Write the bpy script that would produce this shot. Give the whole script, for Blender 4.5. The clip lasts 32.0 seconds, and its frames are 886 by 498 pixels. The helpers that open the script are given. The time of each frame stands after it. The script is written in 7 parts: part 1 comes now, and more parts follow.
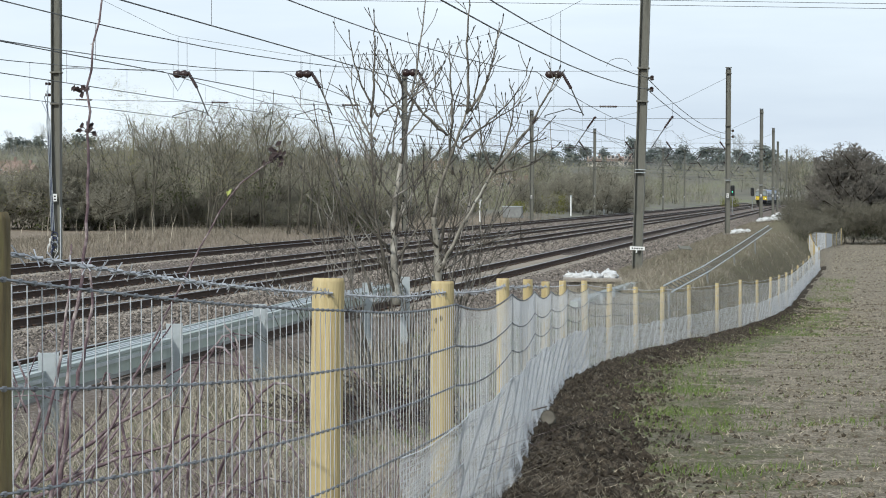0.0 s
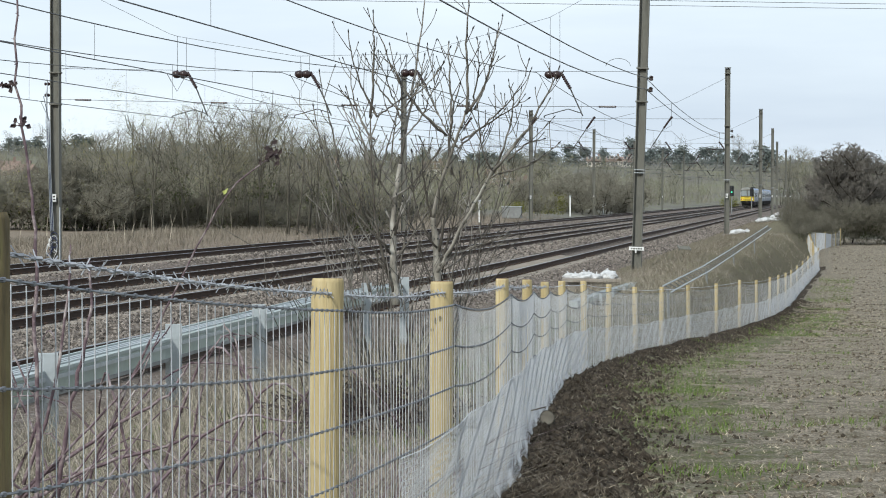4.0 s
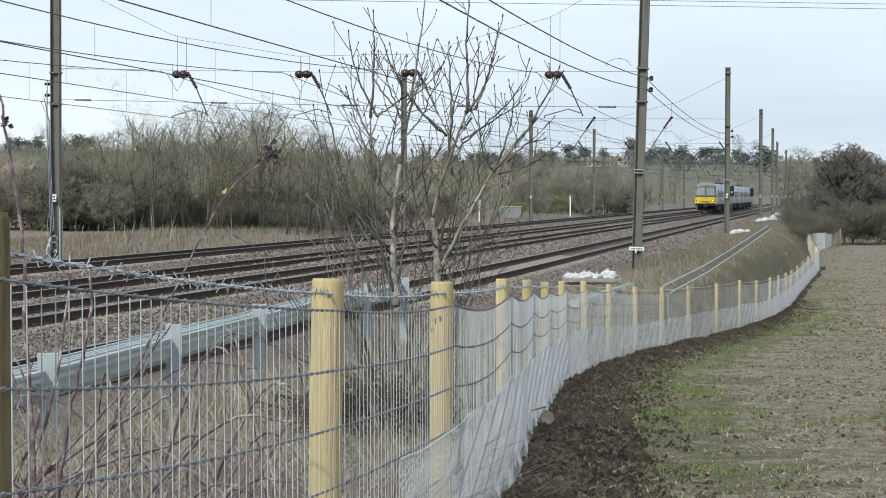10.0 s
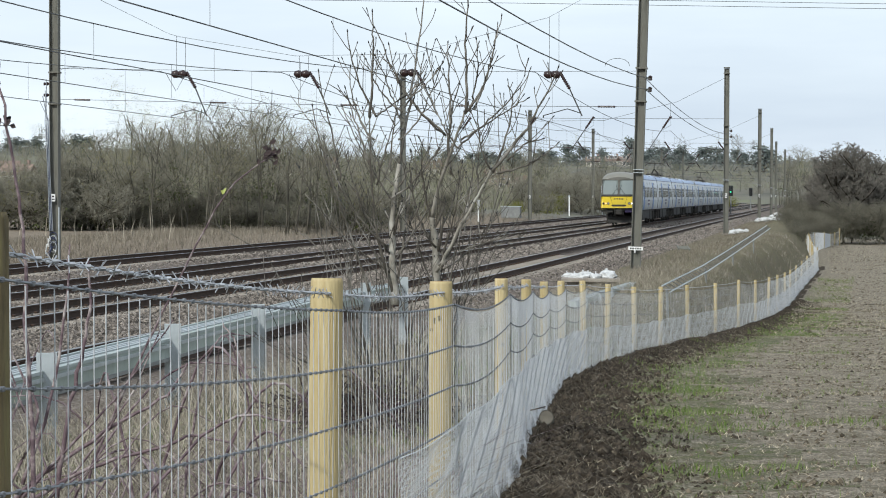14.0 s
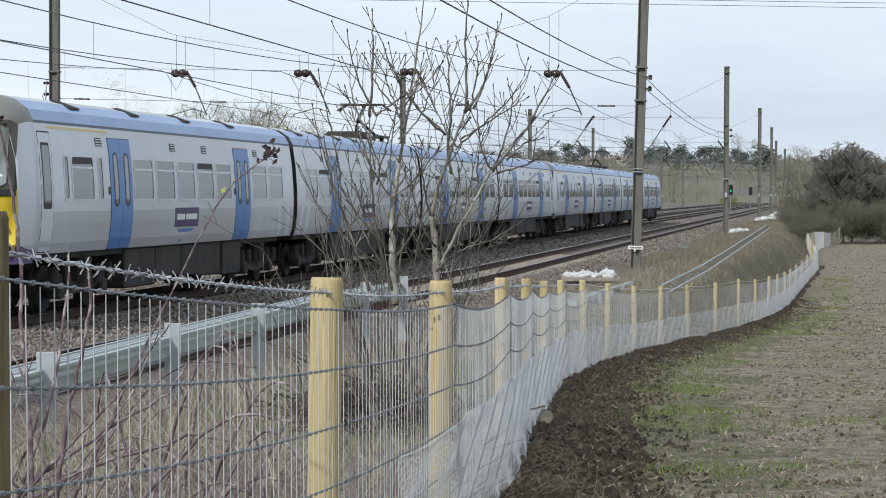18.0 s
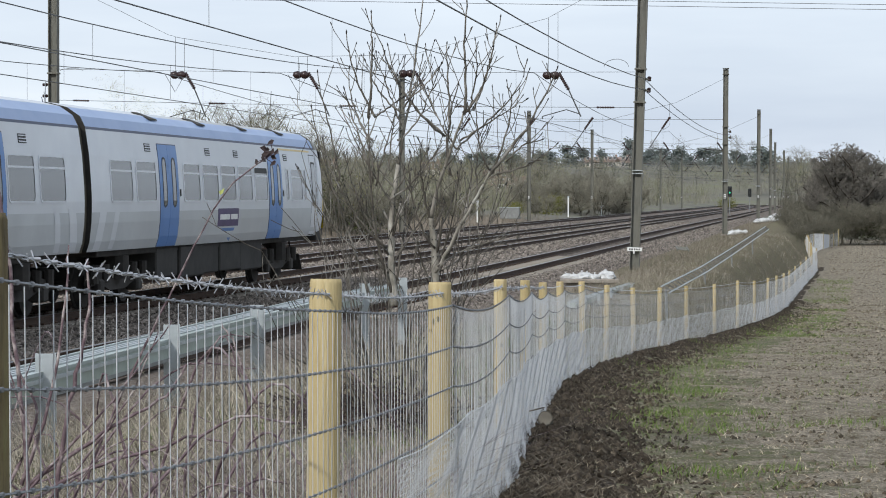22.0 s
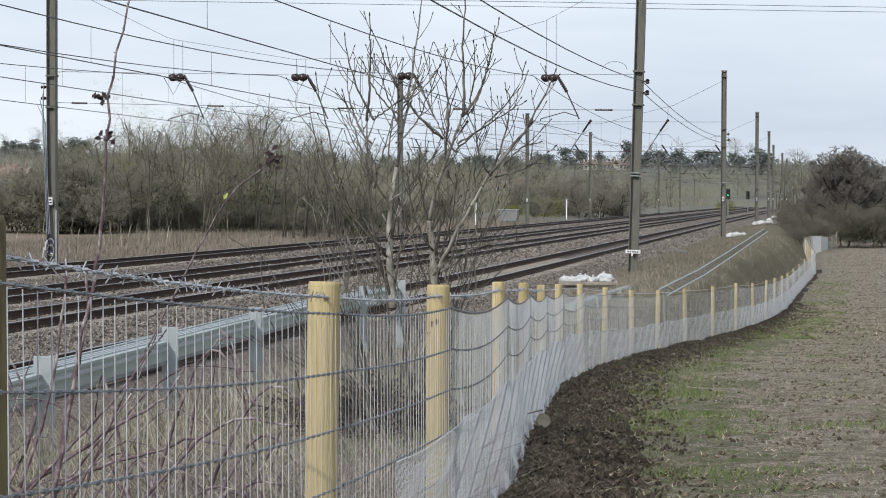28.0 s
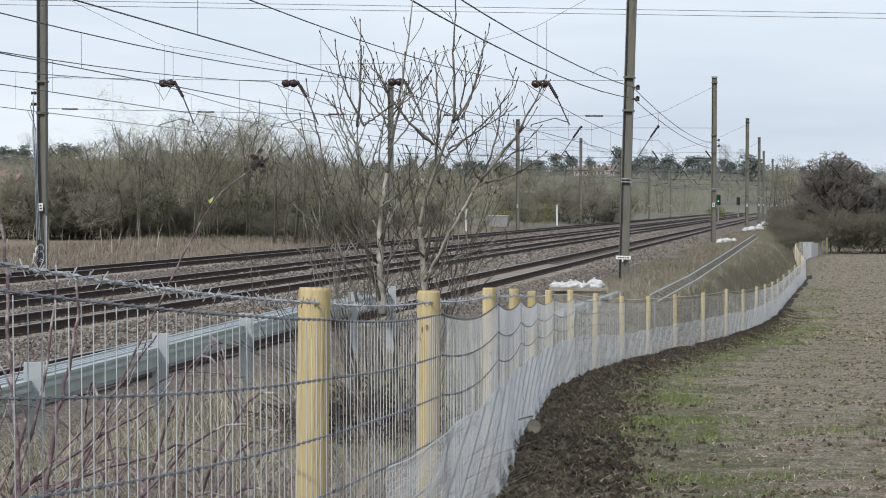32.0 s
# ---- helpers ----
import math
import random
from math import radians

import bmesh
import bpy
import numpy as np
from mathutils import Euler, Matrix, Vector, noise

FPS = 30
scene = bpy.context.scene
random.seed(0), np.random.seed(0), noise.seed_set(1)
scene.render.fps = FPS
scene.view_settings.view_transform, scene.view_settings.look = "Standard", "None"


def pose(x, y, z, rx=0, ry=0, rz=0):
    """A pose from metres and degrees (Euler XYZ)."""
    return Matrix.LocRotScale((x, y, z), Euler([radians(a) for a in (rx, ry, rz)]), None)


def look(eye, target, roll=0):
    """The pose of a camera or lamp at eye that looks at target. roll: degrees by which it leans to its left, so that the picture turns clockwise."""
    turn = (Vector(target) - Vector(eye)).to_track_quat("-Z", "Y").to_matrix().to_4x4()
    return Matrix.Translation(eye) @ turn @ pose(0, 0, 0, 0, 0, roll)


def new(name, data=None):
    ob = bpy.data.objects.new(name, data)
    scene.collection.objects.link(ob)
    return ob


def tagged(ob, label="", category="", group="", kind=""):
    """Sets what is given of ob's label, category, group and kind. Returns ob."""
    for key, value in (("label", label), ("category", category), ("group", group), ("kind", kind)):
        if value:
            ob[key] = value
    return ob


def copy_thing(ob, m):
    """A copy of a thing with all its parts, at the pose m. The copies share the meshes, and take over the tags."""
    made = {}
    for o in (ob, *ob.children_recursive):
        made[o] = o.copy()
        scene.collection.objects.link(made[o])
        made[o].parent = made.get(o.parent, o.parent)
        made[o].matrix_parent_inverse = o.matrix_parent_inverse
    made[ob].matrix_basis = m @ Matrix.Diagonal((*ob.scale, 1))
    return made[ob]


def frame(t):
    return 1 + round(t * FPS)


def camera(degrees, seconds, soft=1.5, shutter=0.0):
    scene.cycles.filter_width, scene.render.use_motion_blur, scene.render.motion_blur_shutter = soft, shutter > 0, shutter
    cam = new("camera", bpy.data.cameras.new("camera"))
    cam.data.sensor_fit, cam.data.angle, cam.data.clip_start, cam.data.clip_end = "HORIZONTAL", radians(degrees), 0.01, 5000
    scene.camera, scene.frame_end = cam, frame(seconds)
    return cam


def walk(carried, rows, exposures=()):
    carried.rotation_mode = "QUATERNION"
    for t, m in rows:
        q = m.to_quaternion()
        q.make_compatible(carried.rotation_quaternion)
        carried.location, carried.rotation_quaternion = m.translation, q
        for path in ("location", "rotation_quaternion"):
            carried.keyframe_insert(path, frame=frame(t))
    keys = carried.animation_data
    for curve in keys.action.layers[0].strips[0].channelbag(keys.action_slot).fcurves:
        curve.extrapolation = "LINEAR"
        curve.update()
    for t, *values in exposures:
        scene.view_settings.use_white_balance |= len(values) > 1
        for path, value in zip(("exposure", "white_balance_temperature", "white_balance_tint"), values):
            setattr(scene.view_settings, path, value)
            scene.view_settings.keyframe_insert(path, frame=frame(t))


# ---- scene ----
# One long-lens view along a four-track electric railway, from a field beside a new fence.
# x: metres to the right of the eye across the tracks, y: along the tracks, z: above the rail tops.

LENS = 20.66
YAW, TILT = 8.869, 88.761
cam = camera(LENS, 32.0, soft=1.0)
# (seconds, turn, tilt) in thousandths of a degree: the slow creep of a hand on a tripod
CREEP = ((0, 20, -2), (0.5, 19, 0), (1.5, 2, 6), (2.5, 0, 0), (3.5, 2, 2), (4.5, 3, 6), (5.5, 5, 8), (6, 10, 2), (7, 9, 10), (8, 3, 2),
         (9, 5, 1), (10, 6, 5), (11, -7, 0), (12, -2, 0), (13, -10, 0), (14, -18, 0), (15.5, -23, -10), (16.5, -24, -19),
         (17.5, -20, -20), (18.5, -21, -16), (19.5, -32, -6), (20.5, -41, 0), (21.5, -41, 15), (22.5, -45, 20), (23.5, -55, 23),
         (24.5, -58, 40), (25.5, -56, 46), (26.5, -68, 60), (27.5, -79, 75), (28.5, -85, 84), (29, -90, 97), (29.5, -93, 94), (30.5, -100, 103),
         (31, -88, 114), (31.5, -123, 145), (32, -306, 217))
EXPOSURES = ((0, -0.04, 6300, 6), (9, -0.04, 6300, 6), (16.5, -0.05, 6300, 6), (18.5, -0.14, 6300, 8), (21, -0.16, 6300, 9), (26, -0.17, 6350, 10), (32, -0.17, 6350, 10))
walk(cam, [(t, pose(0, 0, 2.13, TILT + b / 1000, 0, YAW + a / 1000)) for t, a, b in CREEP], EXPOSURES)

# ---- sky and sun ----
world = bpy.data.worlds.new("sky")
scene.world = world
world.use_nodes = True
wn, wl = world.node_tree.nodes, world.node_tree.links
wn.clear()
SUN_UP, SUN_ROUND = radians(36), radians(203)
sky = wn.new("ShaderNodeTexSky")
sky.sky_type, sky.sun_disc = "NISHITA", False
sky.sun_elevation, sky.sun_rotation = SUN_UP, SUN_ROUND
wmap = wn.new("ShaderNodeTexCoord")
wscale = wn.new("ShaderNodeMapping")
wscale.inputs["Scale"].default_value = (1.2, 1.2, 9.0)
cloud = wn.new("ShaderNodeTexNoise")
cloud.inputs["Scale"].default_value, cloud.inputs["Detail"].default_value = 2.2, 6
cramp = wn.new("ShaderNodeValToRGB")
cramp.color_ramp.elements[0].position, cramp.color_ramp.elements[0].color = 0.30, (0.57, 0.64, 0.76, 1)
cramp.color_ramp.elements[1].position, cramp.color_ramp.elements[1].color = 0.68, (0.84, 0.90, 0.97, 1)
dim = wn.new("ShaderNodeMix")
dim.data_type, dim.blend_type = "RGBA", "MULTIPLY"
dim.inputs["Factor"].default_value = 1.0
dim.inputs[7].default_value = (0.1, 0.1, 0.1, 1)
cover = wn.new("ShaderNodeMix")
cover.data_type = "RGBA"
cover.inputs["Factor"].default_value = 0.9
back = wn.new("ShaderNodeBackground")
wout = wn.new("ShaderNodeOutputWorld")
wl.new(wmap.outputs["Generated"], wscale.inputs["Vector"])
wl.new(wscale.outputs["Vector"], cloud.inputs["Vector"])
wl.new(cloud.outputs["Fac"], cramp.inputs["Fac"])
wl.new(sky.outputs["Color"], dim.inputs[6])
wl.new(dim.outputs[2], cover.inputs[6])
wl.new(cramp.outputs["Color"], cover.inputs[7])
wl.new(cover.outputs[2], back.inputs["Color"])
wl.new(back.outputs["Background"], wout.inputs["Surface"])
back.inputs["Strength"].default_value = 1.2
sun = new("sun", bpy.data.lights.new("sun", "SUN"))
sun.data.energy, sun.data.angle, sun.data.color = 3.0, radians(3.0), (1.0, 0.96, 0.89)
SUN_WAY = Vector((math.sin(SUN_ROUND) * math.cos(SUN_UP), math.cos(SUN_ROUND) * math.cos(SUN_UP), math.sin(SUN_UP)))
sun.matrix_world = look(SUN_WAY * 50, (0, 0, 0))


# ---- materials ----
def surf(name, stops, scale=4.0, rough=0.7, metal=0.0, bump=0.0, fine=0.0, stretch=(1, 1, 1), vary=0.0, detail=6.0, spec=0.4, soil=None):
    """A surface whose colour runs through stops by noise; bump and fine give relief; vary shifts the brightness piece by piece;
    soil: (colour, amount) of large stains."""
    m = bpy.data.materials.new(name)
    m.use_nodes = True
    n, k = m.node_tree.nodes, m.node_tree.links
    b = n["Principled BSDF"]
    b.inputs["Roughness"].default_value, b.inputs["Metallic"].default_value = rough, metal
    b.inputs["Specular IOR Level"].default_value = spec
    tc, mp = n.new("ShaderNodeTexCoord"), n.new("ShaderNodeMapping")
    mp.inputs["Scale"].default_value = stretch
    k.new(tc.outputs["Object"], mp.inputs["Vector"])
    t = n.new("ShaderNodeTexNoise")
    t.inputs["Scale"].default_value, t.inputs["Detail"].default_value, t.inputs["Roughness"].default_value = scale, detail, 0.62
    k.new(mp.outputs["Vector"], t.inputs["Vector"])
    r = n.new("ShaderNodeValToRGB")
    e = r.color_ramp.elements
    for i, c in enumerate(stops):
        p = 0.3 + 0.4 * i / max(1, len(stops) - 1)
        s = e[i] if i < 2 else e.new(p)
        s.position, s.color = p, (*c, 1)
    if len(stops) == 1:
        e[1].position, e[1].color = 0.7, (*[x * 0.82 for x in stops[0]], 1)
    k.new(t.outputs["Fac"], r.inputs["Fac"])
    out = r.outputs["Color"]
    if soil:
        big = n.new("ShaderNodeTexNoise")
        big.inputs["Scale"].default_value, big.inputs["Detail"].default_value = scale * 0.13, 5
        k.new(mp.outputs["Vector"], big.inputs["Vector"])
        mr = n.new("ShaderNodeMapRange")
        mr.inputs["From Min"].default_value, mr.inputs["From Max"].default_value, mr.inputs["To Max"].default_value = 0.42, 0.62, soil[1]
        k.new(big.outputs["Fac"], mr.inputs["Value"])
        mx = n.new("ShaderNodeMix")
        mx.data_type = "RGBA"
        mx.inputs[7].default_value = (*soil[0], 1)
        k.new(mr.outputs["Result"], mx.inputs["Factor"])
        k.new(out, mx.inputs[6])
        out = mx.outputs[2]
    if vary:
        oi, g, ad = n.new("ShaderNodeObjectInfo"), n.new("ShaderNodeNewGeometry"), n.new("ShaderNodeMath")
        k.new(oi.outputs["Random"], ad.inputs[0])
        k.new(g.outputs["Random Per Island"], ad.inputs[1])
        fr = n.new("ShaderNodeMath")
        fr.operation = "FRACT"
        k.new(ad.outputs[0], fr.inputs[0])
        vr = n.new("ShaderNodeMapRange")
        vr.inputs["To Min"].default_value, vr.inputs["To Max"].default_value = 1 - vary, 1 + vary
        k.new(fr.outputs[0], vr.inputs["Value"])
        hs = n.new("ShaderNodeHueSaturation")
        k.new(vr.outputs["Result"], hs.inputs["Value"])
        k.new(out, hs.inputs["Color"])
        out = hs.outputs["Color"]
    k.new(out, b.inputs["Base Color"])
    if bump:
        bt = n.new("ShaderNodeTexNoise")
        bt.inputs["Scale"].default_value, bt.inputs["Detail"].default_value = fine or scale * 3, 5
        k.new(mp.outputs["Vector"], bt.inputs["Vector"])
        bn = n.new("ShaderNodeBump")
        bn.inputs["Strength"].default_value, bn.inputs["Distance"].default_value = min(1.0, bump), 0.02 if bump <= 1 else 0.06
        k.new(bt.outputs["Fac"], bn.inputs["Height"])
        k.new(bn.outputs["Normal"], b.inputs["Normal"])
    return m


M = {}
M["field"] = surf("field_stubble", [(0.085, 0.071, 0.055), (0.30, 0.258, 0.20), (0.64, 0.57, 0.465)], 42, 0.95, bump=2, fine=60, soil=((0.13, 0.112, 0.07), 0.6), spec=0.1)
M["clod"] = surf("field_clod", [(0.06, 0.048, 0.033), (0.17, 0.14, 0.10)], 9, 0.95, vary=0.6, spec=0.1)
M["fringe"] = surf("thin_grass", [(0.065, 0.057, 0.042), (0.19, 0.172, 0.122), (0.40, 0.37, 0.285)], 36, 0.95, bump=2, fine=50, soil=((0.11, 0.12, 0.045), 0.7), spec=0.1)
# dark brown dug soil, deepened further to stand for the fence's shadow
M["soil"] = surf("shaded_turned_soil", [(0.022, 0.017, 0.012), (0.063, 0.05, 0.037), (0.155, 0.127, 0.095)], 12, 0.95, bump=2, fine=24, spec=0.1)
M["verge"] = surf("dead_verge", [(0.05, 0.043, 0.03), (0.18, 0.155, 0.105), (0.14, 0.145, 0.07)], 5, 0.95, bump=2, fine=24, spec=0.1)
M["strip"] = surf("pale_dry_grass", [(0.15, 0.12, 0.09), (0.26, 0.215, 0.165)], 3, 0.95, bump=1, spec=0.1)
M["ballastbed"] = surf("ballast_bed", [(0.03, 0.023, 0.018), (0.145, 0.118, 0.10), (0.39, 0.35, 0.31)], 15, 0.92, bump=2, fine=16, spec=0.2, soil=((0.095, 0.066, 0.046), 0.5))
# distant ground, with aerial haze mixed into its greyed colour
M["far"] = surf("hazy_far_land", [(0.11, 0.108, 0.094), (0.165, 0.158, 0.132), (0.18, 0.19, 0.12)], 0.03, 0.95, spec=0.05)
M["stone"] = surf("ballast_stone", [(0.10, 0.083, 0.068), (0.27, 0.237, 0.205)], 6, 0.9, vary=0.7, spec=0.2)
M["rail"] = surf("rusty_rail", [(0.035, 0.024, 0.018), (0.075, 0.045, 0.03)], 6, 0.85, metal=0.1, spec=0.3)
M["railtop"] = surf("worn_rail_head", [(0.16, 0.155, 0.15), (0.25, 0.24, 0.23)], 9, 0.35, metal=0.9)
M["sleeper"] = surf("concrete_sleeper", [(0.20, 0.17, 0.14), (0.33, 0.30, 0.26)], 5, 0.9, bump=0.4, vary=0.15)
M["mast"] = surf("weathered_steel", [(0.105, 0.105, 0.09), (0.17, 0.168, 0.145), (0.115, 0.105, 0.085)], 3, 0.75, metal=0.25, bump=0.2, stretch=(1, 1, 0.25))
M["wire"] = surf("dull_copper_wire", [(0.07, 0.07, 0.07), (0.12, 0.12, 0.115)], 3, 0.6, metal=0.5)
M["insul"] = surf("brown_insulator", [(0.022, 0.012, 0.012), (0.04, 0.02, 0.018)], 8, 0.25, spec=0.5)
M["bluecable"] = surf("dark_blue_cable", [(0.02, 0.028, 0.07), (0.04, 0.05, 0.11)], 6, 0.5)
M["white"] = surf("white_plate", [(0.68, 0.68, 0.66), (0.8, 0.8, 0.78)], 4, 0.5)
M["black"] = surf("black_mark", [(0.02, 0.02, 0.02), (0.03, 0.03, 0.03)], 4, 0.6)
M["galv"] = surf("galvanised_steel", [(0.34, 0.37, 0.38), (0.50, 0.53, 0.54)], 5, 0.5, metal=0.35, bump=0.1)
M["dull"] = surf("dull_grey_steel", [(0.17, 0.175, 0.17), (0.27, 0.275, 0.265)], 4, 0.7, metal=0.2, bump=0.2)
M["trough"] = surf("grey_green_trough", [(0.30, 0.345, 0.315), (0.42, 0.46, 0.425)], 3, 0.7, bump=0.2, soil=((0.22, 0.25, 0.18), 0.6))
M["lid"] = surf("weathered_lid", [(0.33, 0.37, 0.37), (0.45, 0.49, 0.48)], 4, 0.6, metal=0.2, bump=0.2, soil=((0.22, 0.25, 0.20), 0.5))
M["post"] = surf("new_softwood", [(0.38, 0.28, 0.13), (0.56, 0.455, 0.25), (0.66, 0.56, 0.36)], 7, 0.75, bump=0.5, stretch=(6, 6, 0.4), soil=((0.36, 0.28, 0.13), 0.7))
M["postend"] = surf("sawn_end_grain", [(0.22, 0.125, 0.05), (0.36, 0.22, 0.09)], 30, 0.85, bump=0.4)
M["oldpost"] = surf("mossy_old_post", [(0.07, 0.055, 0.03), (0.16, 0.125, 0.06), (0.19, 0.175, 0.07)], 6, 0.9, bump=0.6, stretch=(4, 4, 0.6))
M["netwire"] = surf("new_zinc_wire", [(0.55, 0.565, 0.58), (0.70, 0.715, 0.73)], 9, 0.45, metal=0.3)
M["barb"] = surf("barbed_zinc_wire", [(0.30, 0.305, 0.32), (0.58, 0.59, 0.61)], 12, 0.45, metal=0.4)
M["line"] = surf("dark_line_wire", [(0.11, 0.115, 0.125), (0.26, 0.27, 0.28)], 14, 0.5, metal=0.4)
M["bark"] = surf("smooth_grey_bark", [(0.08, 0.071, 0.055), (0.29, 0.27, 0.23), (0.62, 0.60, 0.545)], 6, 0.85, bump=0.3, stretch=(1, 1, 0.5), spec=0.2)
M["shoot"] = surf("young_ash_shoot", [(0.045, 0.039, 0.031), (0.105, 0.093, 0.076), (0.34, 0.32, 0.285)], 5, 0.7, bump=0.2, spec=0.3)
M["twig"] = surf("brown_twig", [(0.09, 0.075, 0.055), (0.20, 0.17, 0.125)], 9, 0.85, spec=0.2)
# purple cane colour; the palest stop paints in white sunlit flecks
M["bramble"] = surf("purple_bramble_stem", [(0.055, 0.034, 0.042), (0.15, 0.105, 0.115), (0.46, 0.41, 0.39)], 22, 0.6, spec=0.3)
M["wood"] = surf("woodland_bark", [(0.055, 0.05, 0.04), (0.14, 0.13, 0.105)], 2, 0.9, vary=0.25, spec=0.1)
M["woodlimb"] = surf("pale_woodland_limbs", [(0.05, 0.046, 0.035), (0.17, 0.158, 0.122)], 0.8, 0.9, vary=0.3, spec=0.1)
M["woodtwig"] = surf("woodland_twigs", [(0.17, 0.160, 0.126), (0.31, 0.292, 0.232)], 1.5, 0.9, vary=0.25, spec=0.1)
M["hawtwig"] = surf("grey_brown_crown_twigs", [(0.125, 0.115, 0.10), (0.22, 0.202, 0.176)], 1.5, 0.9, vary=0.25, spec=0.1)
M["darktwig"] = surf("dark_hedge_twigs", [(0.125, 0.118, 0.092), (0.22, 0.205, 0.16)], 1.5, 0.9, vary=0.25, spec=0.1)
M["darkbark"] = surf("dark_hawthorn_bark", [(0.035, 0.03, 0.024), (0.075, 0.065, 0.05)], 2, 0.9, vary=0.2, spec=0.1)
M["ivy"] = surf("ivy_leaves", [(0.035, 0.045, 0.018), (0.085, 0.095, 0.035)], 3, 0.7, vary=0.35, spec=0.2)
M["gorse"] = surf("gorse_bush", [(0.10, 0.11, 0.03), (0.20, 0.19, 0.05)], 3, 0.9, vary=0.3, spec=0.1)
# conifer foliage: paler and greyer than real needles, distance haze put into the colour
M["conifer"] = surf("hazy_conifer", [(0.145, 0.172, 0.162), (0.215, 0.238, 0.222)], 2, 0.9, vary=0.25, spec=0.1)
# hillside twigs, their stops lightened and greyed to carry the haze
M["farwood"] = surf("hazy_far_woods", [(0.10, 0.095, 0.08), (0.25, 0.232, 0.195), (0.20, 0.21, 0.125), (0.38, 0.355, 0.32)], 0.11, 0.95, vary=0.2, spec=0.05)
M["ridgewood"] = surf("ridge_woods", [(0.15, 0.155, 0.145), (0.20, 0.205, 0.195)], 0.05, 0.95, vary=0.15, spec=0.05)
M["grass"] = surf("green_blades", [(0.08, 0.135, 0.028), (0.17, 0.225, 0.055)], 2, 0.8, vary=0.35, spec=0.2)
M["straw"] = surf("dry_straw", [(0.36, 0.30, 0.21), (0.62, 0.54, 0.405)], 2, 0.85, vary=0.3, spec=0.2)
M["deadstem"] = surf("dead_grass_stems", [(0.20, 0.175, 0.135), (0.40, 0.36, 0.29)], 2, 0.85, vary=0.55, spec=0.2)
M["hay"] = surf("grey_winter_hay", [(0.14, 0.122, 0.095), (0.28, 0.245, 0.195)], 2, 0.85, vary=0.4, spec=0.1)
M["catkin"] = surf("opening_catkins", [(0.22, 0.21, 0.07), (0.34, 0.32, 0.12)], 3, 0.9, vary=0.3, spec=0.1)
M["leaf"] = surf("withered_leaf", [(0.03, 0.019, 0.02), (0.07, 0.048, 0.045)], 9, 0.8)
M["bud"] = surf("yellow_green_leaf", [(0.30, 0.34, 0.09), (0.42, 0.44, 0.15)], 9, 0.7)
M["bag"] = surf("white_sack", [(0.42, 0.42, 0.42), (0.66, 0.66, 0.65)], 6, 0.6, bump=0.8)
M["bodywhite"] = surf("white_train_paint", [(0.60, 0.63, 0.67), (0.69, 0.72, 0.75)], 0.8, 0.3, soil=((0.47, 0.49, 0.51), 0.5))
M["bodygrey"] = surf("light_grey_train_paint", [(0.45, 0.48, 0.50), (0.53, 0.56, 0.575)], 0.9, 0.34, soil=((0.36, 0.365, 0.36), 0.6))
M["blue"] = surf("blue_door_paint", [(0.06, 0.18, 0.45), (0.08, 0.22, 0.52)], 1.2, 0.35)
M["paleblue"] = surf("pale_blue_roof_band", [(0.21, 0.31, 0.53), (0.29, 0.39, 0.60)], 0.8, 0.32)
M["darkline"] = surf("dark_blue_line", [(0.03, 0.045, 0.10), (0.04, 0.055, 0.12)], 2, 0.4)
M["roof"] = surf("grey_train_roof", [(0.50, 0.53, 0.57), (0.64, 0.67, 0.71)], 1.2, 0.55, soil=((0.34, 0.33, 0.31), 0.6))
M["cabgrey"] = surf("grey_brown_cab_shell", [(0.17, 0.165, 0.145), (0.23, 0.225, 0.195)], 1.2, 0.45)
M["surround"] = surf("dark_olive_screen_surround", [(0.05, 0.048, 0.038), (0.085, 0.08, 0.064)], 1.5, 0.5)
M["yellow"] = surf("yellow_cab_panel", [(0.60, 0.44, 0.02), (0.72, 0.53, 0.03)], 1.5, 0.4, soil=((0.45, 0.36, 0.07), 0.5))
M["under"] = surf("grimy_underframe", [(0.018, 0.017, 0.015), (0.05, 0.045, 0.039)], 2.5, 0.85, bump=0.3)
M["skirt"] = surf("dusty_equipment_box", [(0.018, 0.017, 0.015), (0.042, 0.040, 0.036)], 2, 0.8, bump=0.2)
M["rubber"] = surf("gangway_rubber", [(0.05, 0.045, 0.035), (0.11, 0.095, 0.065)], 3, 0.85)
M["purple"] = surf("dark_purple_box", [(0.05, 0.035, 0.10), (0.075, 0.05, 0.14)], 3, 0.5)
M["cream"] = surf("orange_cream_line", [(0.70, 0.55, 0.25), (0.76, 0.62, 0.32)], 3, 0.5)
M["render"] = surf("pale_house_walls", [(0.55, 0.50, 0.44), (0.68, 0.63, 0.57)], 0.5, 0.9, vary=0.2)
M["tiles"] = surf("red_roof_tiles", [(0.20, 0.145, 0.12), (0.27, 0.19, 0.16)], 1.5, 0.9, vary=0.25)
M["amber"] = surf("orange_lamp_lens", [(0.55, 0.22, 0.06), (0.62, 0.26, 0.08)], 5, 0.3)


def glassy(name, colour, rough=0.06):
    m = bpy.data.materials.new(name)
    m.use_nodes = True
    b = m.node_tree.nodes["Principled BSDF"]
    b.inputs["Base Color"].default_value = (*colour, 1)
    b.inputs["Roughness"].default_value, b.inputs["Specular IOR Level"].default_value = rough, 0.9
    return m


def glow(name, colour, power):
    m = glassy(name, colour)
    b = m.node_tree.nodes["Principled BSDF"]
    b.inputs["Emission Color"].default_value, b.inputs["Emission Strength"].default_value = (*colour, 1), power
    return m


